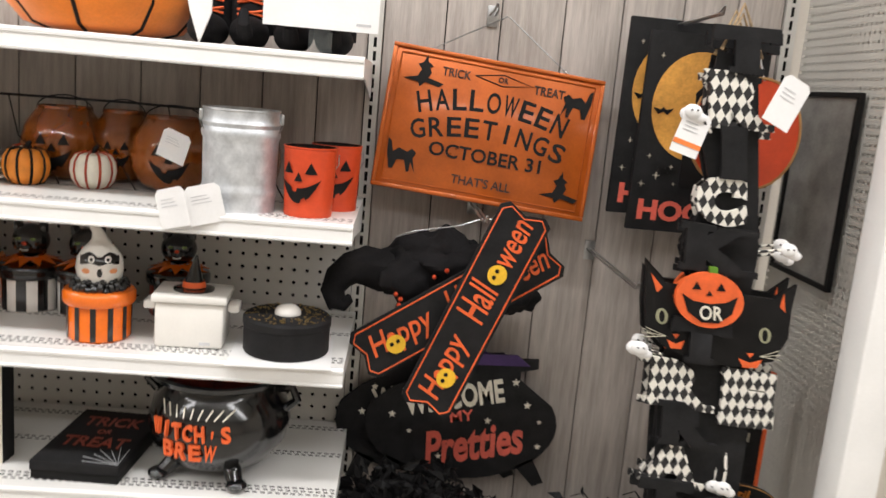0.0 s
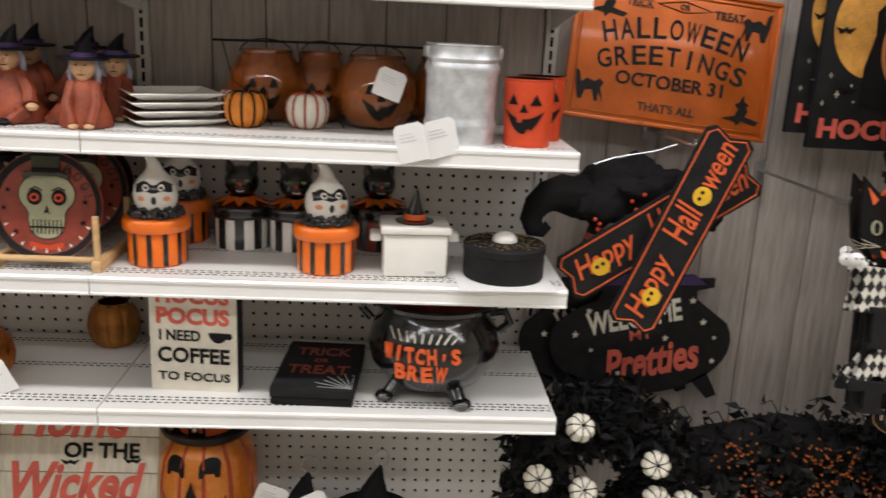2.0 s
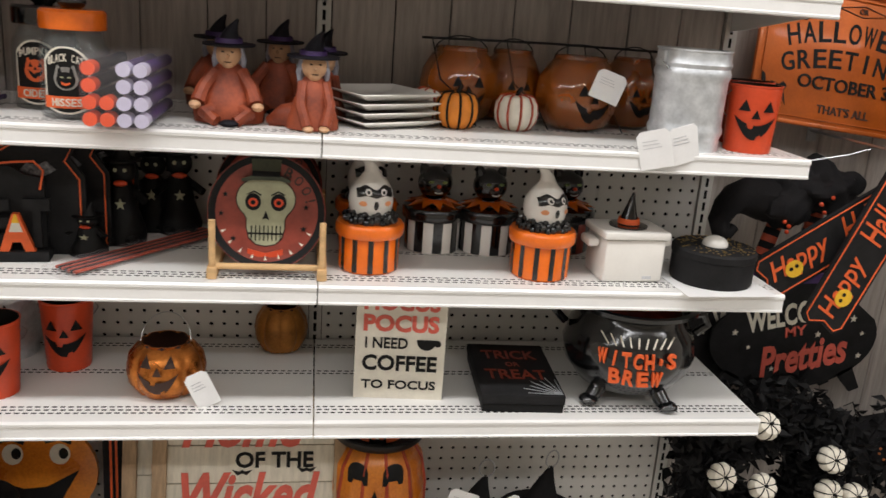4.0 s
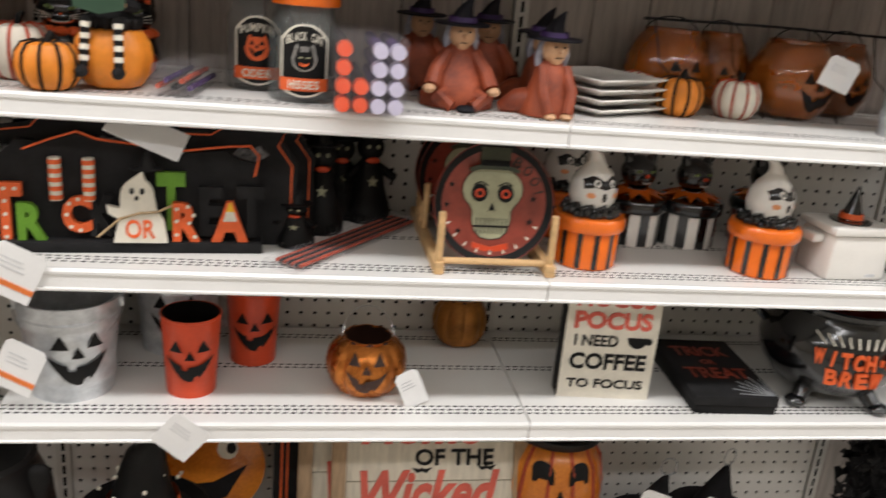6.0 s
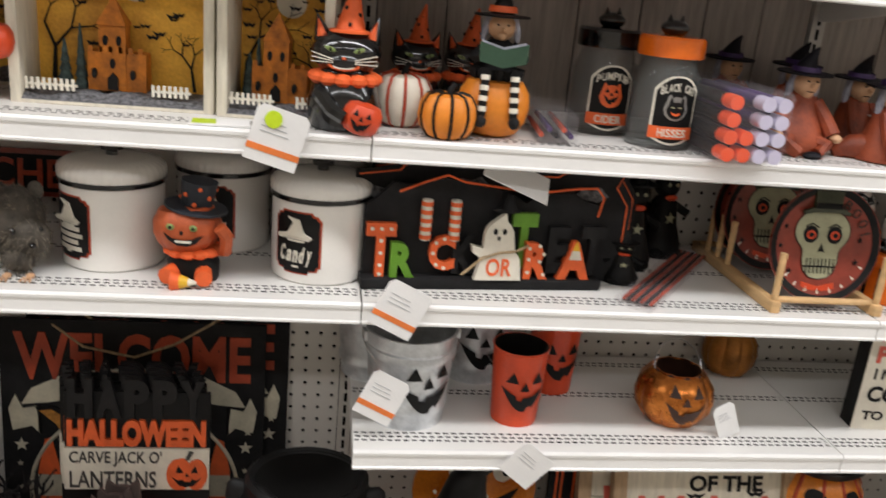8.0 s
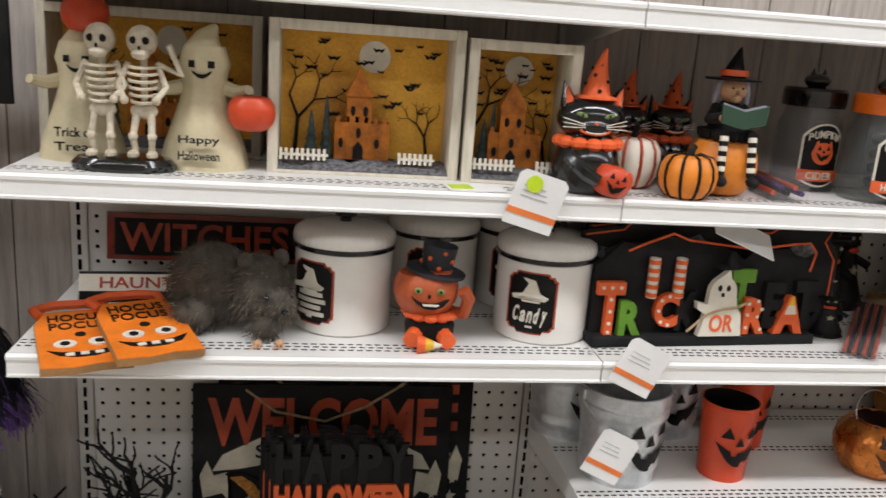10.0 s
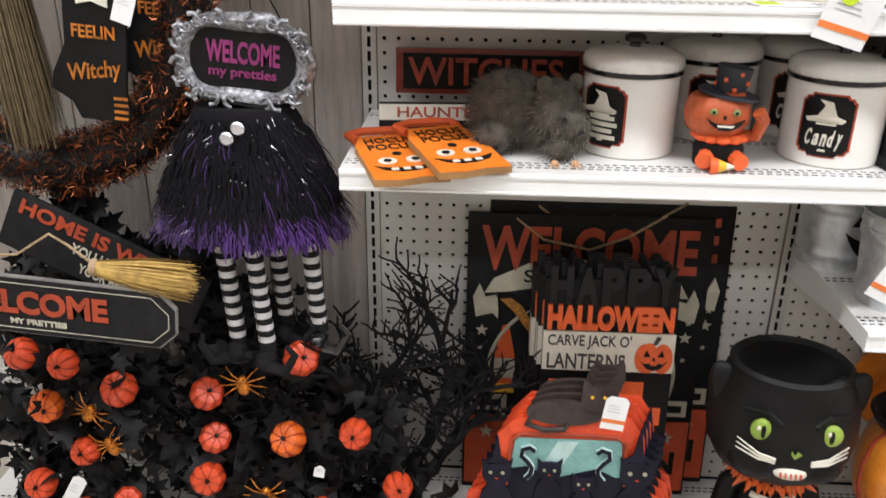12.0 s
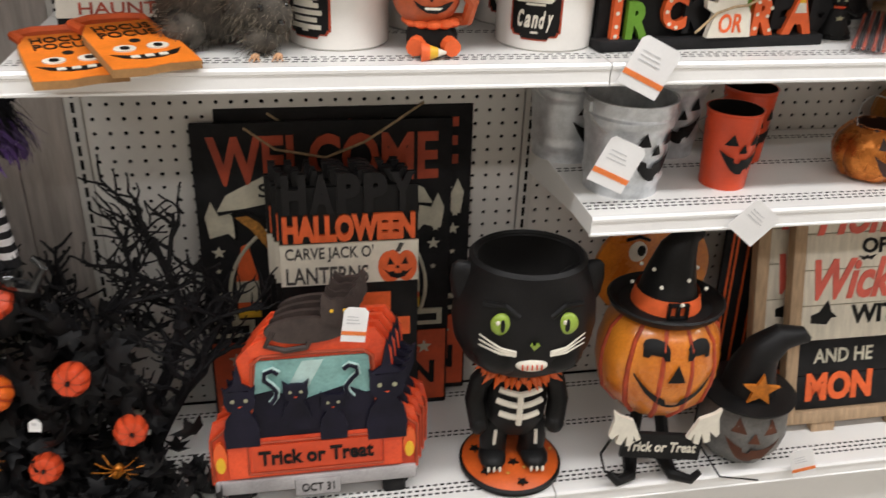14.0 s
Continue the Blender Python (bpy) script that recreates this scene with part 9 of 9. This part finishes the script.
boot_sign(at(-2.275, 0.12, 1.18, 0, 0, 5), "black boot-shaped board sign with orange lettering")
boot_sign(at(-2.165, 0.16, 1.215, 0, 0, 3), "black boot-shaped board sign with orange lettering")
price_tag(at(-2.20, 0.11, 1.35, 0, 0, 20), 0.035, 0.06, False, "white paper tag on the boot sign")


def bristles(rnd, a, b, r0, r1, n, material, name, parent, w=0.0009):
    bm = bmnew()
    a, b = Vector(a), Vector(b)
    d = (b - a).normalized()
    side = d.cross(Vector((0, 1, 0.1))).normalized()
    up = side.cross(d)
    for i in range(n):
        q, ang = math.sqrt(rnd.random()), rnd.uniform(0, 6.28)
        o = (side * math.cos(ang) + up * math.sin(ang)) * q
        k = rnd.uniform(0.85, 1.08)
        p0, p1 = a + o * r0, a + (b - a) * k + o * r1 * rnd.uniform(0.7, 1.25) + Vector((rnd.gauss(0, 0.003), 0, rnd.gauss(0, 0.003)))
        pm = (p0 + p1) / 2 + o * (r1 - r0) * 0.25
        s = d.cross(o + Vector((0, 0.01, 0))).normalized() * w
        bm.faces.new([bm.verts.new(v) for v in (p0 - s, p0 + s, pm + s, pm - s)])
        bm.faces.new([bm.verts.new(v) for v in (pm - s, pm + s, p1 + s * 0.5, p1 - s * 0.5)])
    return tagged(part(name, bm, material, parent), kind="stuff")


br = thing("hanging_broom", "long olive bristle broom hanging on the planks", "broom", at(0, 0, 0))
part("core", tube([(-2.45, 0.14, 1.6), (-2.41, 0.13, 1.16)], 0.028, 10, taper=1.3), BRISTLE, br)
bristles(rnd, (-2.45, 0.14, 1.62), (-2.405, 0.13, 1.13), 0.03, 0.05, 900, BRISTLE, "bristles", br, 0.0016)

pq = thing("welcome_plaque", "ornate silver framed plaque with magenta lettering", "plaque", at(-1.995, 0.075, 1.27, 0, 0, 5))
part("panel", slab(disc(0, 0, 0.095, 0.062, 32), 0.002, 0.012), BLACK, pq)
fo, fi = [], []
for i in range(80):
    a = 2 * math.pi * i / 80
    k = 1 + 0.06 * math.cos(4 * a + 0.3) + 0.03 * math.cos(9 * a) + 0.018 * math.cos(17 * a)
    e = (abs(math.cos(a)) ** 0.55 * (1 if math.cos(a) > 0 else -1), abs(math.sin(a)) ** 0.55 * (1 if math.sin(a) > 0 else -1))
    fo.append((0.112 * k * e[0], 0.074 * k * e[1]))
    fi.append((0.088 * e[0] * (1 + 0.02 * math.cos(8 * a)), 0.05 * e[1] * (1 + 0.05 * math.cos(6 * a))))
bm = bmnew()
lo = [[bm.verts.new((x, y, z)) for x, z in pts] for pts, y in ((fo, 0.012), (fo, 0.002), ([(0.65 * a[0] + 0.35 * b[0], 0.65 * a[1] + 0.35 * b[1]) for a, b in zip(fo, fi)], -0.01), ([(0.3 * a[0] + 0.7 * b[0], 0.3 * a[1] + 0.7 * b[1]) for a, b in zip(fo, fi)], -0.008), (fi, 0.002))]
for a, b in zip(lo, lo[1:]):
    for i in range(80):
        bm.faces.new((a[i], a[(i + 1) % 80], b[(i + 1) % 80], b[i]))
frame_ob = part("frame", bm, SILVER, pq, "antique silver scrollwork frame")
for i in range(26):
    a = 2 * math.pi * (i + 0.3) / 26
    e = (abs(math.cos(a)) ** 0.6 * (1 if math.cos(a) > 0 else -1), abs(math.sin(a)) ** 0.6 * (1 if math.sin(a) > 0 else -1))
    c = Vector((0.104 * e[0], -0.008, 0.066 * e[1]))
    pts = [c + Vector((0.015 * (1 - q / 9) * math.cos(a + q * 0.75 * (-1) ** i), -0.002 * (q % 3), 0.015 * (1 - q / 9) * math.sin(a + q * 0.75 * (-1) ** i))) for q in range(9)]
    part("scroll", tube(pts, 0.0042, 6, taper=0.5), SILVER, frame_ob)
part("letters", word("WELCOME", 0.125, 0.038, 0.0, 0.012, 0.002, 0.002, bold=0.03), MAGENTA, pq)
part("letters", word("my pretties", 0.115, 0.02, 0.0, -0.024, 0.002, 0.002, bold=0.02), MAGENTA, pq)
for s in (-1, 1):
    part("hanging_wire", tube([(s * 0.06, 0.006, 0.075), (s * 0.03, 0.01, 0.12), (0, 0.02, 0.15)], 0.0015, 5), BLACK, pq)
    part("lower_wire", tube([(s * 0.055, 0.006, -0.07), (s * 0.05, 0.01, -0.1)], 0.0015, 5), BLACK, pq)

sk = thing("witch_skirt", "black and purple tulle witch skirt with striped legs", "decoration", at(-2.005, 0.10, 0))


def tulle(rnd, z0, z1, r0, r1, n, wob, frills):
    bm = bmnew()
    rings = 8
    grid = []
    for k in range(rings + 1):
        q = k / rings
        ring = []
        for i in range(n):
            a = 2 * math.pi * i / n
            r = (r0 + (r1 - r0) * q ** 0.75) * (1 + wob * q * math.sin(frills * a + 2.0 * math.sin(3 * a)) + 0.03 * q * rnd.uniform(-1, 1))
            z = z0 + (z1 - z0) * q + (rnd.uniform(-0.016, 0.016) if k == rings else 0)
            ring.append(bm.verts.new((r * math.sin(a), -r * 0.62 * math.cos(a), z)))
        grid.append(ring)
    for a, b in zip(grid, grid[1:]):
        for i in range(n):
            bm.faces.new((a[i], a[(i + 1) % n], b[(i + 1) % n], b[i]))
    return bm


part("waist_band", lathe([(0.06, 1.15), (0.095, 1.15), (0.1, 1.165), (0.085, 1.19), (0.05, 1.19)], 30, squash=0.62), TULLE, sk)
part("under_layer", tulle(rnd, 1.15, 0.955, 0.085, 0.166, 160, 0.05, 34), PTULLE, sk, "purple tulle hem")
part("upper_layer", tulle(rnd, 1.175, 1.03, 0.085, 0.160, 160, 0.07, 38), TULLE, sk, "black tulle layer")


def strands(rnd, n, q0, q1, l0, l1, w):
    """Loose strips of net that fall over a flared skirt."""
    bm = bmnew()
    for i in range(n):
        a, q = rnd.uniform(-1.7, 1.7), rnd.uniform(q0, q1)
        r = 0.088 + 0.082 * q ** 0.7
        p = Vector((r * 1.02 * math.sin(a), -r * 0.66 * math.cos(a), 1.18 - 0.2 * q))
        out = Vector((math.sin(a), -0.7 * math.cos(a), 0))
        L = rnd.uniform(l0, l1)
        e = p + out * L * rnd.uniform(0.05, 0.4) + Vector((rnd.gauss(0, 0.012), 0, -L))
        m = (p + e) / 2 + out * L * 0.12
        s = Vector((math.cos(a), 0.7 * math.sin(a), rnd.gauss(0, 0.2))) * w
        bm.faces.new([bm.verts.new(v) for v in (p - s, p + s, m + s, m - s)])
        bm.faces.new([bm.verts.new(v) for v in (m - s, m + s, e + s * 0.6, e - s * 0.6)])
    return bm


tagged(part("loose_threads", strands(rnd, 1900, 0.0, 0.8, 0.03, 0.075, 0.0013), TULLE, sk), kind="stuff")
tagged(part("purple_threads", strands(rnd, 520, 0.8, 1.0, 0.015, 0.045, 0.0016), PTULLE, sk, "purple net strips"), kind="stuff")
tagged(part("violet_threads", strands(rnd, 90, 0.1, 0.7, 0.03, 0.07, 0.0009), PTULLE, sk, "purple net strips"), kind="stuff")
tagged(part("sequins", strands(rnd, 260, 0.0, 1.0, 0.003, 0.012, 0.0005), SEQUIN, sk, "tiny silver tinsel flecks"), kind="stuff")
for x, z in ((-0.012, 1.15), (0.008, 1.168)):
    b = part("brooch", lathe([(0, 0), (0.0105, 0), (0.012, 0.003), (0.009, 0.006), (0, 0.007)], 20, m=Matrix.Translation((x, -0.078, z)) @ Matrix.Rotation(radians(90), 4, "X")), SEQUIN, sk, "round crystal brooch")
for x, y, zb in ((-0.055, -0.03, 0.735), (0.005, -0.045, 0.725), (0.03, 0.02, 0.75), (0.10, -0.01, 0.755)):
    leg = part("leg", tube([(x, y, 0.99), (x + 0.006, y, 0.85), (x + 0.015, y, zb)], 0.0155, 10), FELT, sk, "black and white striped stocking")
    for i in range(10):
        z = 0.975 - i * 0.025
        if z > zb + 0.01:
            part("stocking_band", lathe([(0.0162, 0), (0.0162, 0.0125)], 12, m=Matrix.Translation((x + 0.015 * (0.95 - z) / 0.22, y, z))), STOCK, leg)
    s = -1 if x < 0 else 1
    bm = ball((x + 0.012, y - 0.01, zb - 0.012), (0.02, 0.03, 0.018), u=12, v=8)
    tube([(x + 0.012, y - 0.02, zb - 0.018), (x + 0.015 + s * 0.04, y - 0.04, zb - 0.02), (x + 0.015 + s * 0.06, y - 0.04, zb + 0.015), (x + s * 0.05 + 0.01, y - 0.04, zb + 0.035)], 0.014, 8, bm, 0.3)
    part("boot", bm, BGLAZE if x > 0.05 else FELT, leg, "pointed black boot")

wb = thing("welcome_board", "long black board sign with red welcome lettering", "sign", at(-2.36, -0.045, 0.855, 0, 0, 5))


def plate_outline(w, h, k=0.0):
    return [(-w + k, -h + 0.03), (-w + 0.03, -h + k), (w - 0.03, -h + k), (w - k, -h + 0.03), (w - k, h - 0.03), (w - 0.03, h - k), (-w + 0.03, h - k), (-w + k, h - 0.03)]


part("board", slab(plate_outline(0.245, 0.055), 0, 0.01), STONE, wb, "worn grey edge")
part("face", slab(plate_outline(0.243, 0.053), -0.002, 0.004), CHALK, wb)
o = plate_outline(0.232, 0.044)
part("border_line", tube([(x, -0.002, z) for x, z in o + o[:1]], 0.0009, 5), CREAMP, wb)
part("letters", word("WELCOME", 0.28, 0.046, -0.015, 0.008, -0.002, 0.002, bold=0.04), REDDK, wb)
part("letters", word("MY PRETTIES", 0.1, 0.011, 0.0, -0.03, -0.002, 0.0015, bold=0.03), CREAMP, wb)
hb = thing("home_sign", "black board sign with red and white lettering, tilted", "sign", at(-2.30, 0.09, 0.885, 0, 0, 27))
part("board", box(-0.19, 0.20, 0, 0.01, -0.058, 0.06, 0.002), CHALK, hb)
part("letters", word("HOME IS WHERE", 0.34, 0.03, 0.0, 0.036, 0, 0.002, bold=0.03), REDDK, hb)
part("letters", word("YOU HANG", 0.12, 0.022, 0.0, 0.0, 0, 0.002), CREAMP, hb)
part("letters", word("YOUR BROOM", 0.13, 0.02, 0.03, -0.034, 0, 0.002), CREAMP, hb)
sb = thing("straw_broom", "small straw hand broom hung on jute twine", "broom", at(0, 0, 0))
part("core", tube([(-2.265, -0.02, 0.925), (-2.235, -0.02, 0.918), (-2.13, -0.02, 0.905)], 0.012, 10, taper=1.8), STRAW, sb)
bristles(rnd, (-2.26, -0.02, 0.924), (-2.095, -0.02, 0.902), 0.013, 0.034, 700, STRAW, "bristles", sb)
part("binding", lathe([(0.0155, 0), (0.016, 0.012)], 14, m=Matrix.Translation((-2.265, -0.02, 0.925)) @ Matrix.Rotation(radians(97), 4, "Y")), RAW, sb)
part("hanging_twine", tube([(-2.26, -0.02, 0.93), (-2.30, -0.02, 0.965), (-2.33, -0.02, 0.985), (-2.40, -0.01, 0.94), (-2.48, 0.0, 0.93)], 0.0025, 6), ROPE, sb)

ss = thing("letter_banner", "black hanging banner with large orange letters", "banner", at(0, 0, 0))
part("banner", box(-2.45, -1.872, 0.22, 0.232, 1.45, 1.66, 0.002, m=Matrix()), CHALK, ss)
part("letter", word("S", 0.075, 0.12, -1.945, 1.545, 0.22, 0.003, bold=0.05), OPRINT, ss)
part("letter", word("O", 0.075, 0.12, -2.06, 1.545, 0.22, 0.003, bold=0.05), OPRINT, ss)

# twig tree
rnd = random.Random(12)
tt = thing("twig_tree", "bare black glitter twig tree with knobbly branches", "twig tree", at(-1.745, 0.20, ZB) @ Matrix.Diagonal((1.1, 1, 1.05, 1)))


def sprout(p, d, length, r, n):
    pts = [p]
    q = p.copy()
    for i in range(5):
        d = (d + Vector((rnd.gauss(0, 0.2), rnd.gauss(0, 0.17), rnd.gauss(0.06, 0.12)))).normalized()
        q = q + d * length / 5
        q.y = min(q.y, 0.175)
        pts.append(q.copy())
    tube(pts, r, 6, bm, 0.6)
    for i in range(3):
        k = rnd.choice(pts)
        ball(k, r * rnd.uniform(0.9, 1.25), bm, 6, 4)
    if n:
        for i in range(3 if n > 1 else 4):
            k = pts[2 + i % 4]
            a = rnd.uniform(0.35, 0.95) * (1 if i % 2 else -1)
            nd = Vector((d.x * math.cos(a) + d.z * math.sin(a), d.y * 0.5 + rnd.gauss(0, 0.25), -d.x * math.sin(a) + d.z * math.cos(a)))
            nd.z = abs(nd.z) * 0.85 + 0.15
            sprout(k, nd.normalized(), length * rnd.uniform(0.5, 0.72), r * 0.62, n - 1)


for start, way, length, thick in (((0, 0, 0), (-0.05, 0, 1), 0.33, 0.021), ((0.01, -0.01, 0.12), (0.1, -0.1, 1), 0.28, 0.0155), ((0.01, -0.02, 0.05), (0.45, -0.2, 0.8), 0.24, 0.014), ((0.0, 0, 0.18), (-0.4, -0.1, 0.9), 0.24, 0.014)):
    bm = bmnew()
    sprout(Vector(start), Vector(way), length, thick, 4)
    part("limb", bm, TWIG, tt)

# black foliage with pumpkins in a wire tray
fg = thing("black_foliage", "heap of black fabric leaves and stems", "foliage", at(0, 0, 0), kind="stuff")
MINIOR = mat("deep_orange_gourd", (0.72, 0.13, 0.015), 0.35, var=0.2, scale=40)
PUMPKIN_SPOTS = ((-1.945, 0.678), (-2.13, 0.479), (-2.391, 0.448), (-1.755, 0.396), (-2.332, 0.314), (-2.149, 0.392), (-1.964, 0.488), (-2.14, 0.582), (-1.91, 0.318), (-2.30, 0.585), (-2.46, 0.56), (-2.40, 0.655), (-2.48, 0.66), (-2.5, 0.36), (-1.83, 0.52), (-2.06, 0.30), (-2.44, 0.27))


def lobed_leaves(rnd, center, spread, n, size, bm):
    """Creased five-pointed fabric leaves."""
    for i in range(n):
        p = Vector(center) + Vector((rnd.gauss(0, spread[0]), rnd.gauss(0, spread[1]), rnd.gauss(0, spread[2])))
        d = Vector((rnd.gauss(0, 1), rnd.gauss(-0.4, 0.7), rnd.gauss(0, 1))).normalized()
        s = d.cross(Vector((rnd.gauss(0, 0.5), -1, rnd.gauss(0, 0.5)))).normalized()
        u = d.cross(s)
        L = size * rnd.uniform(0.7, 1.25)
        mid = bm.verts.new(p + d * L * 0.4 - u * L * 0.08)
        rim = [bm.verts.new(p + (d * a + s * b + u * c) * L) for a, b, c in ((0, 0, 0), (0.12, 0.42, 0.1), (0.35, 0.22, 0.0), (0.62, 0.46, 0.12), (0.66, 0.16, 0.0), (1.05, 0.0, 0.1), (0.66, -0.16, 0.0), (0.62, -0.46, 0.12), (0.35, -0.22, 0.0), (0.12, -0.42, 0.1))]
        for k in range(10):
            bm.faces.new((mid, rim[k], rim[(k + 1) % 10]))


bm = bmnew()
for x, z in PUMPKIN_SPOTS:
    lobed_leaves(rnd, (x, 0.13, z - 0.02), (0.05, 0.03, 0.045), 26, 0.06, bm)
for i in range(48):
    x, z = rnd.uniform(-2.66, -1.76), rnd.uniform(0.22, 0.7)
    if x > -1.98 and z > 0.6 or x > -1.86 and z > 0.5:
        continue
    lobed_leaves(rnd, (x, rnd.uniform(0.10, 0.24), z), (0.045, 0.03, 0.045), 14, 0.055, bm)
for i in range(26):
    lobed_leaves(rnd, (rnd.uniform(-2.62, -2.06), rnd.uniform(0.2, 0.32), rnd.uniform(0.64, 0.93)), (0.04, 0.02, 0.035), 26, 0.05, bm)
for i in range(4):
    lobed_leaves(rnd, (rnd.uniform(-1.9, -1.78), 0.14, rnd.uniform(0.44, 0.58)), (0.03, 0.03, 0.03), 8, 0.06, bm)
for i in range(20):
    lobed_leaves(rnd, (rnd.uniform(-2.05, -1.6), rnd.uniform(0.02, 0.14), ZB + rnd.uniform(0.03, 0.1)), (0.035, 0.03, 0.02), 16, 0.055, bm)
tagged(part("leaves", bm, LEAF, fg), kind="stuff")
bm = bmnew()
for i in range(60):
    x, z = rnd.uniform(-2.6, -1.78), rnd.uniform(0.22, 0.62)
    tube([(x, 0.24, z), (x + rnd.gauss(0, 0.05), 0.16, z + 0.06), (x + rnd.gauss(0, 0.08), 0.08, z + rnd.uniform(0.02, 0.12))], 0.0025, 5, bm, 0.5)
tagged(part("stems", bm, TWIG, fg), kind="stuff")
for x, z in PUMPKIN_SPOTS:
    mini_pumpkin(pose(x + 0.008, 0.085, z + 0.012, 62 + rnd.uniform(-22, 22), rnd.uniform(-25, 25), rnd.uniform(-20, 20)), OPAINT if rnd.random() < 0.7 else MINIOR, "small bright orange pumpkin among black leaves", rnd.uniform(0.03, 0.037))


def spider(m):
    t = thing("glitter_spider", "orange-gold glitter spider on the leaves", "spider", m, group="glitter spiders")
    bm = ball((0, 0, 0), (0.013, 0.01, 0.017))
    ball((0, -0.002, 0.02), 0.009, bm, 10, 7)
    part("body", bm, GLITTER, t)
    for s in (-1, 1):
        for k in range(4):
            a = radians(-35 + k * 28)
            part("leg", tube([(0, 0, 0.01), (s * 0.025 * math.cos(a), -0.012, 0.01 + 0.025 * math.sin(a) + 0.006), (s * 0.048 * math.cos(a), -0.002, 0.01 + 0.05 * math.sin(a))], 0.0018, 5, taper=0.6), GLITTER, t)
    return t


GLITTER = mat("orange_gold_glitter", (0.75, 0.25, 0.03), 0.3, metal=0.6, var=0.4, scale=200)
for x, z in ((-2.045, 0.63), (-2.37, 0.55), (-2.33, 0.47), (-2.02, 0.36), (-1.78, 0.30)):
    spider(at(x, 0.07, z, 0, 0, rnd.uniform(-40, 40)))
gb = thing("wire_basket", "cream wire grid basket front below the leaves", "basket", at(0, 0.30, 0))
for i in range(24):
    x = -2.70 + i * 0.036
    part("upright_wire", tube([(x, 0, ZB), (x, 0.0, 0.60)], 0.0018, 5), PEG, gb)
for i in range(11):
    z = ZB + 0.02 + i * 0.036
    part("cross_wire", tube([(-2.71, -0.003, z), (-1.84, -0.003, z)], 0.0018, 5), PEG, gb)
price_tag(at(-2.41, 0.03, 0.385, 0, 0, 30), 0.03, 0.09, False, "white paper tag among the leaves")
price_tag(at(-1.90, 0.05, 0.45, 0, 0, 10), 0.022, 0.028, False, "small white paper tag among the leaves")
hook(-2.0, 1.50, 0.08, "steel wire display hook on the plank panel")
hook(-2.12, 1.47, 0.12, "steel wire display hook on the plank panel")
